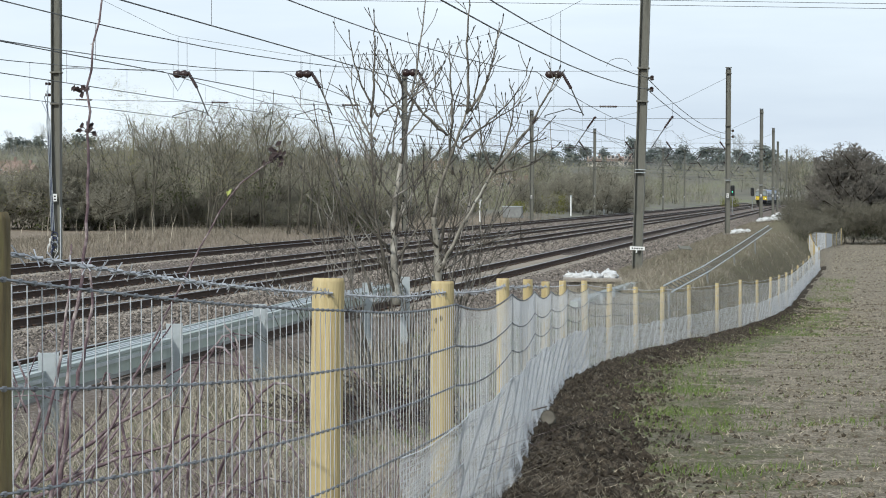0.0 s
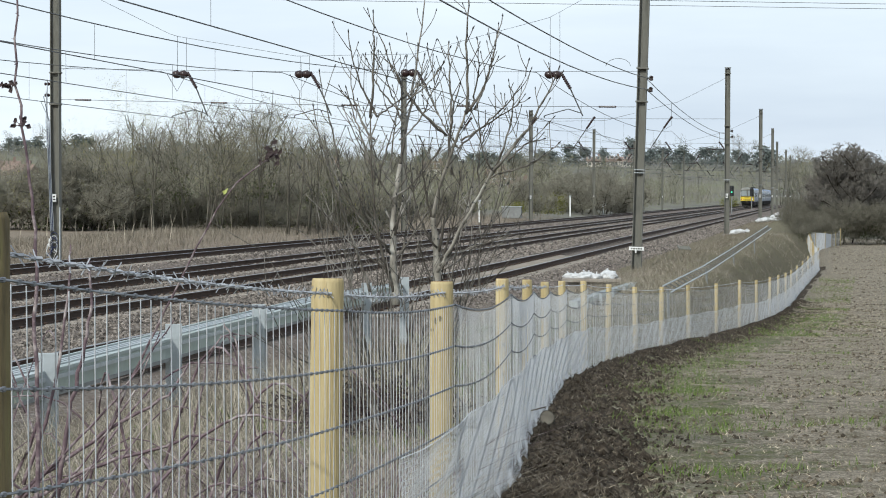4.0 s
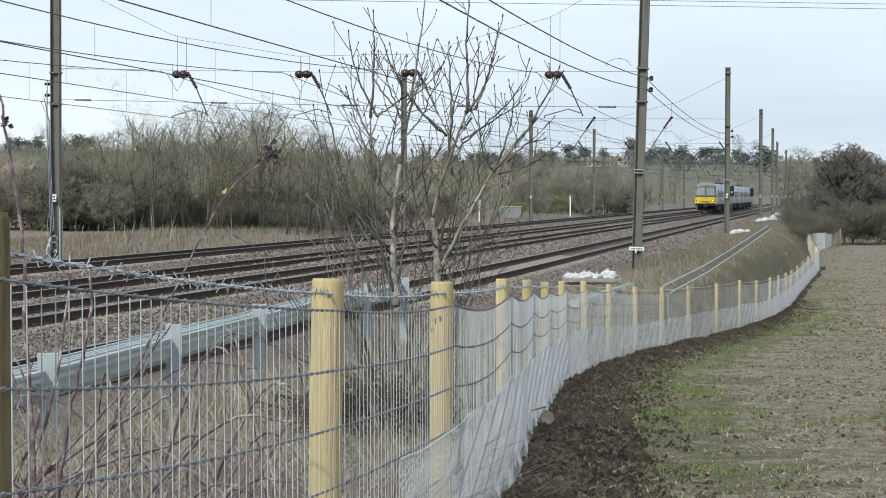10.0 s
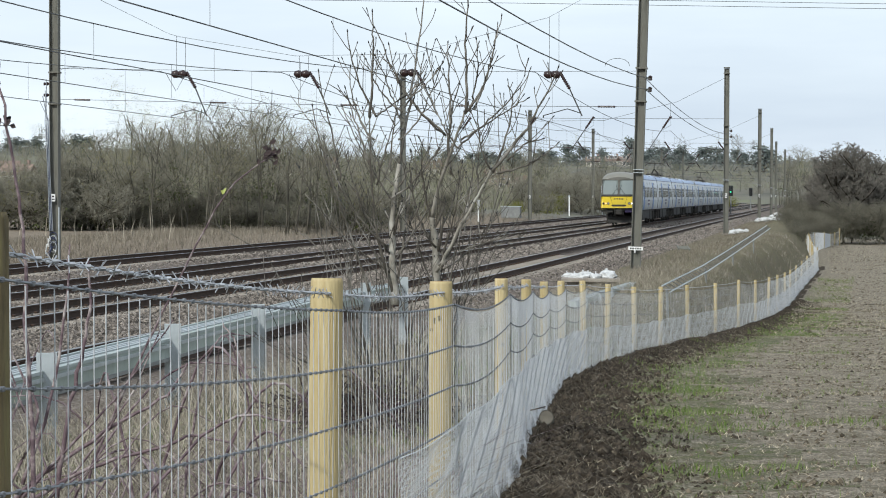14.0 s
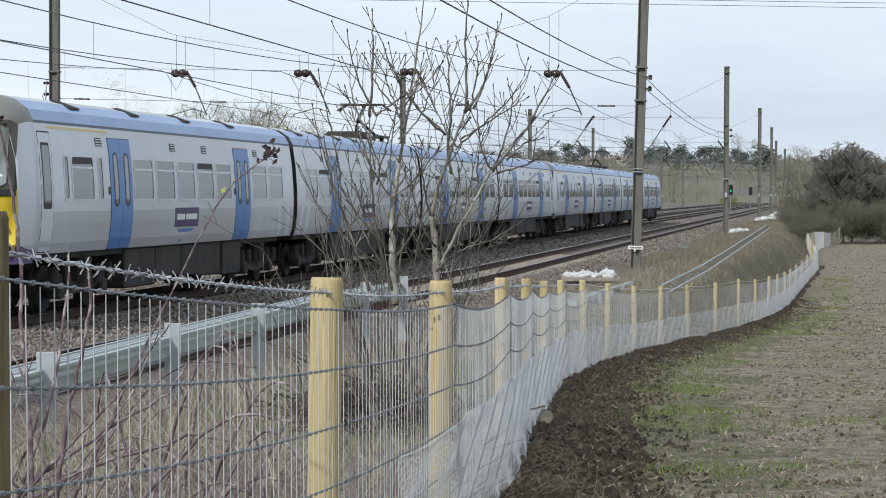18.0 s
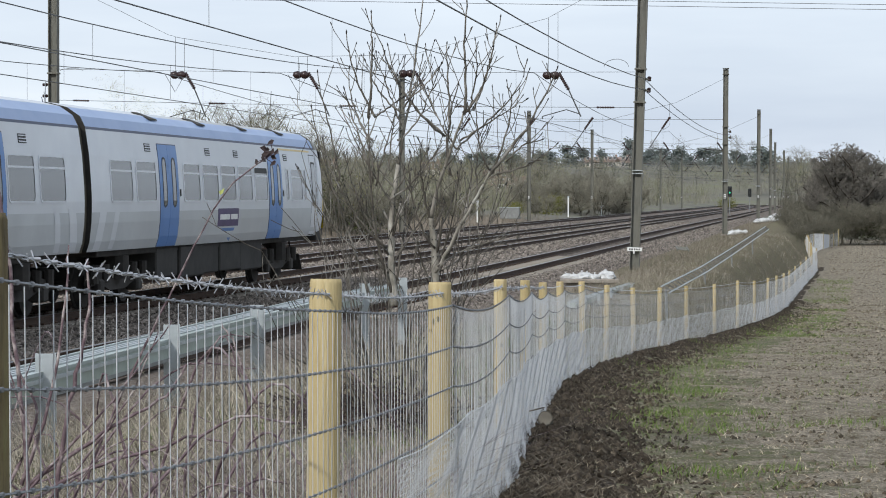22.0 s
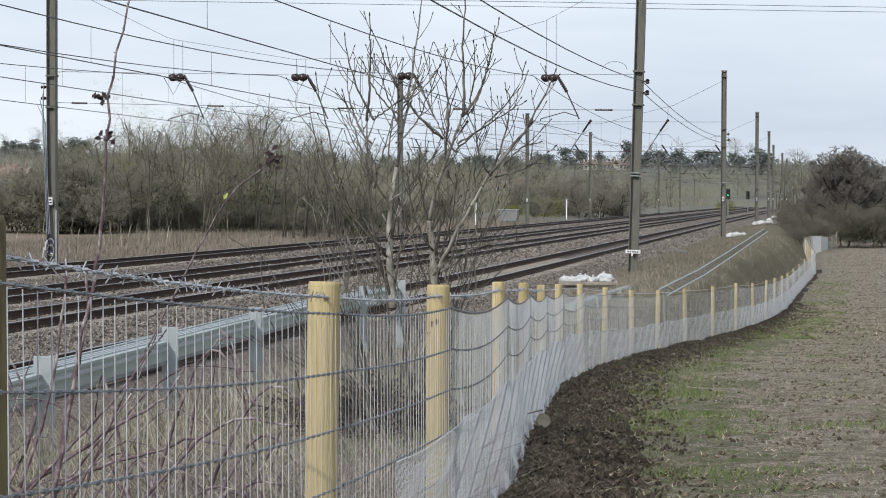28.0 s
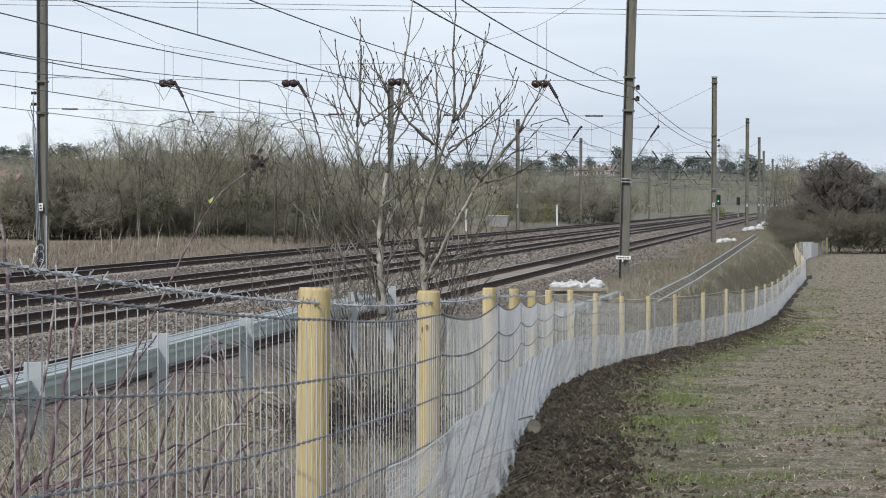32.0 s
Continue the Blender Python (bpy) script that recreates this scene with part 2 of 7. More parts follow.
M["glass"] = glassy("tinted_window", (0.09, 0.095, 0.10), 0.12)
M["darkglass"] = glassy("dark_window", (0.02, 0.02, 0.022), 0.1)
M["screen"] = glassy("cab_windscreen", (0.20, 0.23, 0.22), 0.05)
M["lamp"] = glow("lit_headlamp", (1.0, 0.97, 0.9), 2.5)
M["warm"] = glow("lit_marker_lamp", (1.0, 0.55, 0.25), 0.7)
M["green"] = glow("green_signal_lamp", (0.1, 1.0, 0.5), 1.2)


# ---- building helpers ----
class Shape:
    """Gathers vertices and faces for one mesh."""

    def __init__(self):
        self.v, self.f, self.mi = [], [], []

    def add(self, verts, faces, mi=0):
        o = len(self.v)
        self.v += [tuple(p) for p in verts]
        self.f += [tuple(i + o for i in q) for q in faces]
        self.mi += [mi] * len(faces)
        return self

    def box(self, x0, x1, y0, y1, z0, z1, bevel=0.0, mi=0):
        """A box; bevel cuts its upright edges and its top and bottom rims."""
        b = min(bevel, (x1 - x0) / 3, (y1 - y0) / 3, (z1 - z0) / 3)
        if b <= 0:
            v = [(x, y, z) for z in (z0, z1) for x, y in ((x0, y0), (x1, y0), (x1, y1), (x0, y1))]
            return self.add(v, [(3, 2, 1, 0), (4, 5, 6, 7)] + [(i, (i + 1) % 4, 4 + (i + 1) % 4, 4 + i) for i in range(4)], mi)
        rings = []
        for z, i in ((z0, b), (z0 + b, 0), (z1 - b, 0), (z1, b)):
            a0, a1, c0, c1 = x0 + i, x1 - i, y0 + i, y1 - i
            rings += [(a0 + b, c0, z), (a1 - b, c0, z), (a1, c0 + b, z), (a1, c1 - b, z), (a1 - b, c1, z), (a0 + b, c1, z), (a0, c1 - b, z), (a0, c0 + b, z)]
        fs = [tuple(range(7, -1, -1)), tuple(range(24, 32))]
        for r in range(3):
            fs += [(r * 8 + i, r * 8 + (i + 1) % 8, r * 8 + 8 + (i + 1) % 8, r * 8 + 8 + i) for i in range(8)]
        return self.add(rings, fs, mi)

    def tube(self, pts, radii, sides=5, cap=True, mi=0):
        """A round bar along pts; radii is one number or one for each point."""
        pts = [Vector(p) for p in pts]
        if not hasattr(radii, "__len__"):
            radii = [radii] * len(pts)
        vs, fs = [], []
        for i, p in enumerate(pts):
            d = (pts[min(i + 1, len(pts) - 1)] - pts[max(i - 1, 0)]).normalized()
            a = d.cross(Vector((0.31, 0.27, 1))) if abs(d.z) < 0.9 else d.cross(Vector((1, 0.2, 0)))
            a.normalize()
            c = d.cross(a)
            for s in range(sides):
                w = 2 * math.pi * s / sides
                vs.append(p + (a * math.cos(w) + c * math.sin(w)) * radii[i])
        for i in range(len(pts) - 1):
            for s in range(sides):
                t = (s + 1) % sides
                fs.append((i * sides + s, i * sides + t, (i + 1) * sides + t, (i + 1) * sides + s))
        if cap:
            fs.append(tuple(range(sides - 1, -1, -1)))
            fs.append(tuple(range((len(pts) - 1) * sides, len(pts) * sides)))
        return self.add(vs, fs, mi)

    def loft(self, rings, closed=True, cap=True, mi=0):
        """A skin over rings of equal length."""
        n = len(rings[0])
        vs = [p for r in rings for p in r]
        fs = []
        for i in range(len(rings) - 1):
            for s in range(n if closed else n - 1):
                t = (s + 1) % n
                fs.append((i * n + s, i * n + t, (i + 1) * n + t, (i + 1) * n + s))
        if cap and closed:
            fs += [tuple(range(n - 1, -1, -1)), tuple(range((len(rings) - 1) * n, len(rings) * n))]
        return self.add(vs, fs, mi)

    def mesh(self, name, mats, smooth=False):
        me = bpy.data.meshes.new(name)
        me.from_pydata(self.v, [], self.f)
        for m in mats if isinstance(mats, (list, tuple)) else [mats]:
            me.materials.append(m)
        if any(self.mi):
            me.polygons.foreach_set("material_index", self.mi)
        if smooth:
            me.polygons.foreach_set("use_smooth", [True] * len(self.f))
        me.update()
        return me


def part(name, shape, mats, parent=None, label="", smooth=False):
    """One mesh object from a Shape (or a ready mesh), under its thing or part."""
    me = shape.mesh(name, mats, smooth) if isinstance(shape, Shape) else shape
    ob = new(name, me)
    if parent:
        ob.parent = parent
    return tagged(ob, label)


def thing(name, label, category, group="", kind="", at=None):
    ob = new(name)
    ob.empty_display_size = 0.2
    if at is not None:
        ob.matrix_basis = at
    return tagged(ob, label, category, group, kind)


def fast_mesh(name, verts, faces, mat):
    """A mesh from arrays: verts n x 3, faces m x 3 or m x 4."""
    me = bpy.data.meshes.new(name)
    k = faces.shape[1]
    me.vertices.add(len(verts))
    me.vertices.foreach_set("co", np.ascontiguousarray(verts, dtype=np.float32).ravel())
    me.loops.add(faces.size)
    me.loops.foreach_set("vertex_index", np.ascontiguousarray(faces, dtype=np.int32).ravel())
    me.polygons.add(len(faces))
    me.polygons.foreach_set("loop_start", np.arange(0, faces.size, k, dtype=np.int32))
    me.materials.append(mat)
    me.update(calc_edges=True)
    me.validate()
    return me


rng = np.random.default_rng(7)


def blades(name, pts, h, w, lean, mat):
    """Grass: one bent three-sided leaf at each of pts; h, w: (least, most)."""
    n = len(pts)
    hh = rng.uniform(*h, n)[:, None]
    ww = rng.uniform(*w, n)[:, None]
    a = rng.uniform(0, 2 * np.pi, n)
    side = np.stack([np.cos(a), np.sin(a), np.zeros(n)], 1) * ww
    b = rng.uniform(0, 2 * np.pi, n)
    way = np.stack([np.cos(b), np.sin(b), np.zeros(n)], 1) * rng.uniform(0.1, 1, n)[:, None] * lean * hh
    up = np.array([[0, 0, 1.0]]) * hh
    v = np.stack([pts - side, pts + side, pts + up * 0.55 + way * 0.35 + side * 0.7, pts + up * 0.55 + way * 0.35 - side * 0.7, pts + up * 0.95 + way], 1).reshape(-1, 3)
    o = np.arange(n)[:, None] * 5
    f = np.concatenate([o + np.array([[0, 1, 2]]), o + np.array([[0, 2, 3]]), o + np.array([[3, 2, 4]])], 0)
    return fast_mesh(name, v, f, mat)


def stones(name, pts, size, mat, flat=0.75):
    """Broken stones: a squashed, jittered octahedron at each of pts."""
    n = len(pts)
    base = np.array([[1, 0, 0], [-1, 0, 0], [0, 1, 0], [0, -1, 0], [0, 0, 1], [0, 0, -1]], float)
    tri = np.array([[0, 2, 4], [2, 1, 4], [1, 3, 4], [3, 0, 4], [2, 0, 5], [3, 1, 5]])
    a = rng.uniform(0, 2 * np.pi, n)
    c, s = np.cos(a)[:, None], np.sin(a)[:, None]
    v = base[None] * rng.uniform(0.55, 1.15, (n, 6, 1)) + rng.normal(0, 0.16, (n, 6, 3))
    v = v * (rng.uniform(*size, n)[:, None, None] * np.array([[[1, 0.8, flat]]]))
    x, y = v[:, :, 0] * c - v[:, :, 1] * s, v[:, :, 0] * s + v[:, :, 1] * c
    v = np.stack([x, y, v[:, :, 2]], 2) + pts[:, None, :]
    f = (np.arange(n)[:, None, None] * 6 + tri[None]).reshape(-1, 3)
    return fast_mesh(name, v.reshape(-1, 3), f, mat)


# ---- lie of the land ----
FENCE_Y = (0, 3.74, 7.0, 9.9, 14.4, 19.2, 23.0, 26.7, 30.5, 34.3, 38.7, 44.2, 49.7, 54.6, 59.6, 65.1, 71.7, 78.2, 84.8, 91.4, 100.1, 108.8, 117.6, 126.4, 137.3)
FENCE_X = (-1.22, -1.32, -1.435, -1.55, -1.89, -2.32, -2.61, -2.84, -2.97, -2.98, -2.95, -2.88, -2.7, -2.34, -1.99, -1.73, -1.51, -1.38, -1.25, -1.14, -1.02, -0.86, -0.67, -0.43, -0.22)
FENCE_TOP = (2.2, 2.105, 1.89, 1.78, 1.64, 1.47, 1.32, 1.2, 1.07, 0.89, 0.69, 0.49, 0.32, 0.19, 0.10, -0.09, -0.23, -0.37, -0.50, -0.60, -0.68, -0.72, -0.71, -0.68, -0.72)
LAND_Y = (-200, 0, 7, 14.4, 24.6, 35.4, 49.7, 59.6, 84.8, 110, 137, 200, 260, 4000)
LAND_Z = (1.1, 0.78, 0.68, 0.44, 0.14, -0.26, -0.85, -1.10, -1.75, -1.95, -1.97, -2.0, -2.0, -2.0)


def fence_x(y):
    return np.interp(y, FENCE_Y, FENCE_X)


def smooth(a, b, t):
    u = np.clip((t - a) / (b - a), 0, 1)
    return u * u * (3 - 2 * u)


def lumps(x, y, size, seed=0.0):
    """Cheap rolling unevenness between -1 and 1."""
    return (np.sin(x / size + 1.7 * np.sin(y / size * 0.83 + seed)) + np.sin(y / size * 1.13 + 1.3 * np.sin(x / size * 0.71 + 2 * seed))) / 2


def land(x, y):
    """Height of the ground."""
    x, y = np.asarray(x, float), np.asarray(y, float)
    xf = fence_x(y)
    low = np.interp(y, LAND_Y, LAND_Z)
    field = low + 0.04 * lumps(x, y, 1.3) + 0.02 * lumps(x, y, 0.37, 2) + 0.10 * np.exp(-((x - xf - 0.38) / 0.3) ** 2)
    foot = np.full_like(x, -0.42)
    t = np.clip((xf - x) / np.maximum(xf + 7.2, 0.5), 0, 1)
    crest = np.maximum(low, -0.12)
    verge = low + (crest - low) * smooth(0.0, 0.3, t) + 0.06 * lumps(x, y, 0.9, 1) * np.minimum(1, 4 * t * (1 - t))
    verge = verge + (foot - crest) * smooth(0.5, 1.0, t)
    z = np.where(x >= xf, field, verge)
    z = np.where(x < -7.2, foot, z)
    z = np.where(x < -26.5, foot + (0.15 - foot) * smooth(26.5, 30, -x) + 0.25 * smooth(34, 60, -x), z)
    d = y * 0.988 - x * 0.154
    hill = 20.5 * smooth(330, 1150, d) * (0.8 + 0.2 * lumps(x, y, 170, 1)) * (1 - 0.35 * smooth(60, 260, x)) * (1 + 0.3 * smooth(150, 300, -x))
    hill = hill * np.maximum(smooth(25, 90, np.abs(x + 15)), smooth(700, 900, d))
    return z + hill


def ground():
    s = np.concatenate([[-4000, -1800, -900, -500, -300, -180, -120, -80, -60, -48, -40, -35, -31], np.arange(-28, -9, 2.0), np.arange(-8.5, -1, 0.5),
                        np.arange(-1, 0, 0.2), np.arange(0, 3.2, 0.14), np.arange(3.3, 9, 0.2), np.arange(9, 20, 0.8), [22, 26, 32, 40, 60, 90, 140, 220, 400, 900, 2000, 4000]])
    y = np.concatenate([[-1500, -700, -300, -120, -50, -20, -8, 0, 3], np.arange(5, 24, 0.22), np.arange(24, 50, 0.42), np.arange(50, 120, 1.1), np.arange(120, 260, 4),
                        np.arange(260, 500, 15), np.arange(500, 1500, 50), [1700, 2200, 4500]])
    S, Y = np.meshgrid(s, y)
    X = np.where(np.abs(S) > 400, S, S + fence_x(Y))
    Z = land(X, Y)
    rough = (S > 0.1) & (S < 12) & (Y > 4) & (Y < 110)
    Z = Z + np.where(rough, rng.normal(0, 0.006, S.shape) + 0.012 * lumps(X, Y, 0.19, 4), 0)
    v = np.stack([X, Y, Z], 2).reshape(-1, 3)
    n, m = S.shape
    i = (np.arange(n - 1)[:, None] * m + np.arange(m - 1)[None]).ravel()
    f = np.stack([i, i + 1, i + m + 1, i + m], 1)
    me = fast_mesh("ground", v, f, M["field"])
    for k in ("fringe", "soil", "verge", "strip", "far"):
        me.materials.append(M[k])
    c = v[f].mean(1)
    cs = c[:, 0] - fence_x(c[:, 1])
    wob = lumps(c[:, 0], c[:, 1], 0.8, 3) * 0.35 + lumps(c[:, 0], c[:, 1], 0.23, 1) * 0.22 + rng.normal(0, 0.1, len(c))
    slot = np.zeros(len(c), int)
    slot[(cs < 1.9 + 1.3 * wob) & (c[:, 1] < 70 + 30 * wob)] = 1
    slot[(cs < 0.78 - 0.4 * smooth(50, 95, c[:, 1]) + 0.75 * wob * (1 - 0.6 * smooth(50, 95, c[:, 1]))) & (c[:, 1] < 140)] = 2
    slot[cs < 0] = 3
    slot[c[:, 0] < -26] = 4
    slot[(c[:, 1] > 240) | (c[:, 0] < -75)] = 5
    me.polygons.foreach_set("material_index", slot)
    me.polygons.foreach_set("use_smooth", np.ones(len(c), bool))
    tagged(new("ground", me), "brown stubble field with thin grass beside a railway verge", "ground", kind="structure")


ground()

# ---- four tracks ----
TRACKS = ((-9.6, 0.0), (-14.6, 0.0), (-18.4, 0.0), (-22.7, 0.15))


def ballast():
    prof = [(-27.6, -0.5), (-25.6, -0.06), (-20.9, -0.05), (-20.2, -0.17), (-16.5, -0.18), (-12.9, -0.19), (-12.0, -0.23), (-7.9, -0.19), (-6.7, -0.52)]
    ys = [-900, -300, 0] + list(np.arange(10, 150, 2.5)) + [200, 300, 500, 900, 1600]
    rings = [[(x + 0.05 * math.sin(y * 0.7 + x), y, z + (0.02 * math.sin(y * 0.9 + 2 * x) if 0 < i < len(prof) - 1 else 0)) for i, (x, z) in enumerate(prof)] for y in ys]
    ob = part("ballast", Shape().loft(rings, closed=False, cap=False), M["ballastbed"], smooth=True)
    tagged(ob, "grey-brown crushed stone ballast under the rails", "ballast", kind="structure")


def bed_z(x):
    return np.interp(x, (-27.6, -25.6, -20.9, -20.2, -16.5, -12.9, -12.0, -7.9, -6.7), (-0.5, -0.06, -0.05, -0.17, -0.18, -0.19, -0.23, -0.19, -0.52))


def rail_mesh(y0, y1):
    half = [(0.07, -0.16), (0.07, -0.148), (0.012, -0.128), (0.010, -0.045), (0.036, -0.032), (0.036, -0.006), (0.028, 0.0)]
    prof = half + [(-x, z) for x, z in reversed(half)]
    sh = Shape().loft([[(x, y, z) for x, z in prof] for y in (y0, y1)])
    sh.mi = [1 if i in (5, 6, 7) else 0 for i in range(len(sh.f))]
    return sh.mesh("rail", [M["rail"], M["railtop"]])


def sleeper_mesh():
    sh = Shape()
    rings = []
    for x, w, h in ((-1.26, 0.12, 0.02), (-1.22, 0.13, 0.0), (-0.5, 0.13, 0.0), (-0.35, 0.11, 0.025), (0.35, 0.11, 0.025), (0.5, 0.13, 0.0), (1.22, 0.13, 0.0), (1.26, 0.12, 0.02)):
        rings.append([(x, -w, -0.36), (x, w, -0.36), (x, w * 0.85, -0.162 - h), (x, -w * 0.85, -0.162 - h)])
    sh.loft(rings)
    for x in (-0.87, -0.60, 0.60, 0.87):
        sh.box(x - 0.03, x + 0.03, -0.06, 0.06, -0.165, -0.12, 0.01, 1)
    return sh.mesh("sleeper", [M["sleeper"], M["rail"]])


def tracks():
    rail, slp = rail_mesh(-800, 1500), sleeper_mesh()
    words = ("nearest the fence", "carrying the passing train", "between two busy tracks", "beside the pale grass")
    for (x, z), w in zip(TRACKS, words):
        t = thing("railway_track", "steel rails on concrete sleepers " + w, "track", "railway tracks", "structure", pose(x, 0, z))
        for side in (-0.75, 0.75):
            part("rail", rail, None, t).location.x = side
        y0 = 46 if x > -11 else 26 if x > -16 else 40
        for i in range(75):
            part("sleeper", slp, None, t).location.y = y0 + 0.66 * i


def ballast_stones():
    def patch(x0, x1, y0, y1, n):
        y = y0 + (y1 - y0) * rng.uniform(0, 1, n) ** 1.25
        x = rng.uniform(x0, x1, n)
        keep = np.ones(n, bool)
        for c, _ in TRACKS:
            keep &= np.abs(np.abs(x - c) - 0.75) > 0.09
        x, y = x[keep], y[keep]
        return np.stack([x, y, bed_z(x) + rng.uniform(-0.015, 0.025, len(x))], 1)

    pts = np.concatenate([patch(-13.8, -10.3, 28, 95, 30000), patch(-8.9, -6.7, 46, 150, 13000), patch(-17.6, -13.7, 34, 110, 13000), patch(-22.4, -17.5, 45, 120, 11000)])
    far = np.concatenate([patch(-13.8, -10.3, 70, 230, 9000), patch(-8.9, -6.7, 90, 260, 6000), patch(-17.6, -13.7, 80, 230, 7000), patch(-22.4, -17.5, 80, 230, 7000)])
    ob = new("coarse_ballast", stones("coarse_ballast", far, (0.05, 0.10), M["stone"]))
    tagged(ob, "coarse grey ballast along the distant rails", "stones", kind="stuff")
    ob = new("ballast_stones", stones("ballast_stones", pts, (0.027, 0.056), M["stone"]))
    tagged(ob, "loose grey and buff ballast stones between the rails", "stones", kind="stuff")


ballast()
ballast_stones()

# ---- overhead line ----
MASTS_R = ((-6.19, 82), (-6.05, 156.6), (-5.8, 231), (-6.0, 296), (-6.8, 369), (-6.4, 432), (-6.5, 498))
MASTS_L = ((-27.07, 83.7), (-27.2, 157.5), (-27.2, 228), (-27.2, 292), (-27.2, 356), (-27.2, 419), (-27.2, 484))
TOP, UPPER, LOWER = 10.25, 6.5, 5.43
CONTACTS = (4.88, 4.95, 4.96, 4.97)


def mast_column(w=0.33, d=0.30, t=0.03, z0=-0.9):
    sh = Shape()
    for s in (-1, 1):
        sh.box(s * (w / 2 - t / 2) - t / 2, s * (w / 2 - t / 2) + t / 2, -d / 2, d / 2, z0, TOP, 0.006)
    sh.box(-w / 2 + t, w / 2 - t, -t / 2, t / 2, z0, TOP - 0.02)
    return sh


def masts():
    col = mast_column().mesh("column", M["mast"])
    cap = Shape().box(-0.2, 0.2, -0.18, 0.18, TOP, TOP + 0.04, 0.01).mesh("cap", M["mast"])
    band = Shape()
    for z in (3.02, 3.12):
        band.box(-0.172, 0.172, -0.158, 0.158, z, z + 0.025)
    band = band.mesh("band", M["galv"])
    base = Shape().box(-0.3, 0.3, -0.3, 0.3, -0.95, -0.35, 0.03).mesh("footing", M["sleeper"])
    plate = Shape().box(-0.25, 0.25, -0.19, -0.17, 0.42, 0.54, 0.004).mesh("plate", M["white"])
    small = Shape().box(-0.07, 0.07, -0.19, -0.17, 1.95, 2.22, 0.004).mesh("plate", M["white"])
    clamp = Shape().box(-0.2, 0.2, -0.165, 0.165, -0.03, 0.03, 0.008).mesh("clamp", M["mast"])
    for side, row in (("r", MASTS_R), ("l", MASTS_L)):
        for i, (x, y) in enumerate(row):
            lean = (1.7 if i == 0 else 0.25) if side == "r" else 0.1
            m = thing("catenary_mast", "tall weathered grey-brown steel overhead line mast beside the tracks", "mast", "overhead line masts", at=pose(x, y, 0 if side == "l" else -0.1 if i == 0 else 0.1, 0, lean))
            part("column", col, None, m)
            part("cap", cap, None, m)
            part("footing", base, None, m, "pale concrete footing")
            for z in (UPPER + 0.05, LOWER, 9.9):
                part("clamp", clamp, None, m).location.z = z
            if side == "r":
                part("band", band, None, m, "thin pale bands")
            if side == "r" and i == 0:
                p = part("plate", plate, None, m, "white notice plate with dark marks")
                for k in range(5):
                    part("mark", Shape().box(-0.19 + k * 0.08, -0.14 + k * 0.08, -0.196, -0.191, 0.455, 0.505), M["black"], p)
                part("tag", Shape().box(-0.05, 0.0, -0.192, -0.176, 0.33, 0.42, 0.004), M["white"], m)
            else:
                p = part("plate", small, None, m, "small white number plate")
                part("mark", Shape().box(-0.045, 0.045, -0.196, -0.191, 2.0, 2.05), M["black"], p)
                part("mark", Shape().box(-0.045, 0.03, -0.196, -0.191, 2.1, 2.16), M["black"], p)
            if side == "r":
                for z in (6.22, 5.84):
                    a = part("bracket", Shape().box(0.16, 0.36, -0.03, 0.03, z - 0.03, z + 0.03, 0.01), M["mast"], m)
                    part("insulator", Shape().tube([(0.3, 0, z - 0.08), (0.3, 0, z - 0.05), (0.3, 0, z), (0.3, 0, z + 0.05), (0.3, 0, z + 0.09)], [0.04, 0.075, 0.05, 0.075, 0.03], 8), M["insul"], a)
            if side == "l" and i == 0:
                for k in range(5):
                    part("cable", Shape().tube([(-0.24 - 0.05 * k + 0.05 * math.sin(k), -0.2, 6.3 - 0.2 * k), (-0.3 + 0.04 * k, -0.2, 4.8), (-0.2 + 0.02 * k, -0.2, 3.0), (-0.14 + 0.03 * k, -0.19, 0.9)], 0.012, 4), M["bluecable"] if k % 2 else M["galv"], m, "loose hanging cable")
                for k in range(4):
                    part("cable_loop", Shape().tube([(0.12 * math.cos(q * 0.63), -0.22, 0.75 - 0.14 * k + (0.1 + 0.03 * k) * math.sin(q * 0.63)) for q in range(11)], 0.016, 4), M["galv"] if k % 2 else M["bluecable"], m)
                part("conduit", Shape().box(0.17, 0.21, -0.17, -0.12, -0.3, 1.75, 0.006), M["galv"], m, "pale cable conduit")
                for k in range(7):
                    q = random.Random(60 + k)
                    x0, z0 = q.uniform(-0.18, 0.02), q.uniform(0.1, 0.85)
                    part("cable_end", Shape().tube([(x0, -0.2, z0), (x0 + q.uniform(-0.12, 0.12), -0.26, z0 + q.uniform(-0.1, 0.15)), (x0 + q.uniform(-0.2, 0.1), -0.22, z0 - q.uniform(0.1, 0.4))], 0.016, 5), M["bluecable"] if k % 2 else M["white"], m, "loose cable end")
                for z in (6.15, 5.75):
                    part("insulator", Shape().tube([(-0.2, 0, z), (-0.28, 0, z), (-0.3, 0, z), (-0.4, 0, z)], [0.03, 0.07, 0.04, 0.06], 8), M["insul"], m)


def disc_insulator(sh, p, q, r=0.05, n=7):
    """A ribbed insulator rod from p to q."""
    p, q = Vector(p), Vector(q)
    pts, rad = [], []
    for i in range(2 * n + 1):
        pts.append(p.lerp(q, i / (2 * n)))
        rad.append(r if i % 2 else r * 0.55)
    sh.tube(pts, rad, 7)


def head_catenary(x, x0, x1):
    """Height of the suspension wire, straight from hanger to hanger."""
    return float(np.interp(x, (x0, -22.75, -22.4, -18.1, -13.9, -9.2, x1), (9.95, 7.86, 7.76, 7.02, 7.04, 8.2, 9.75)))


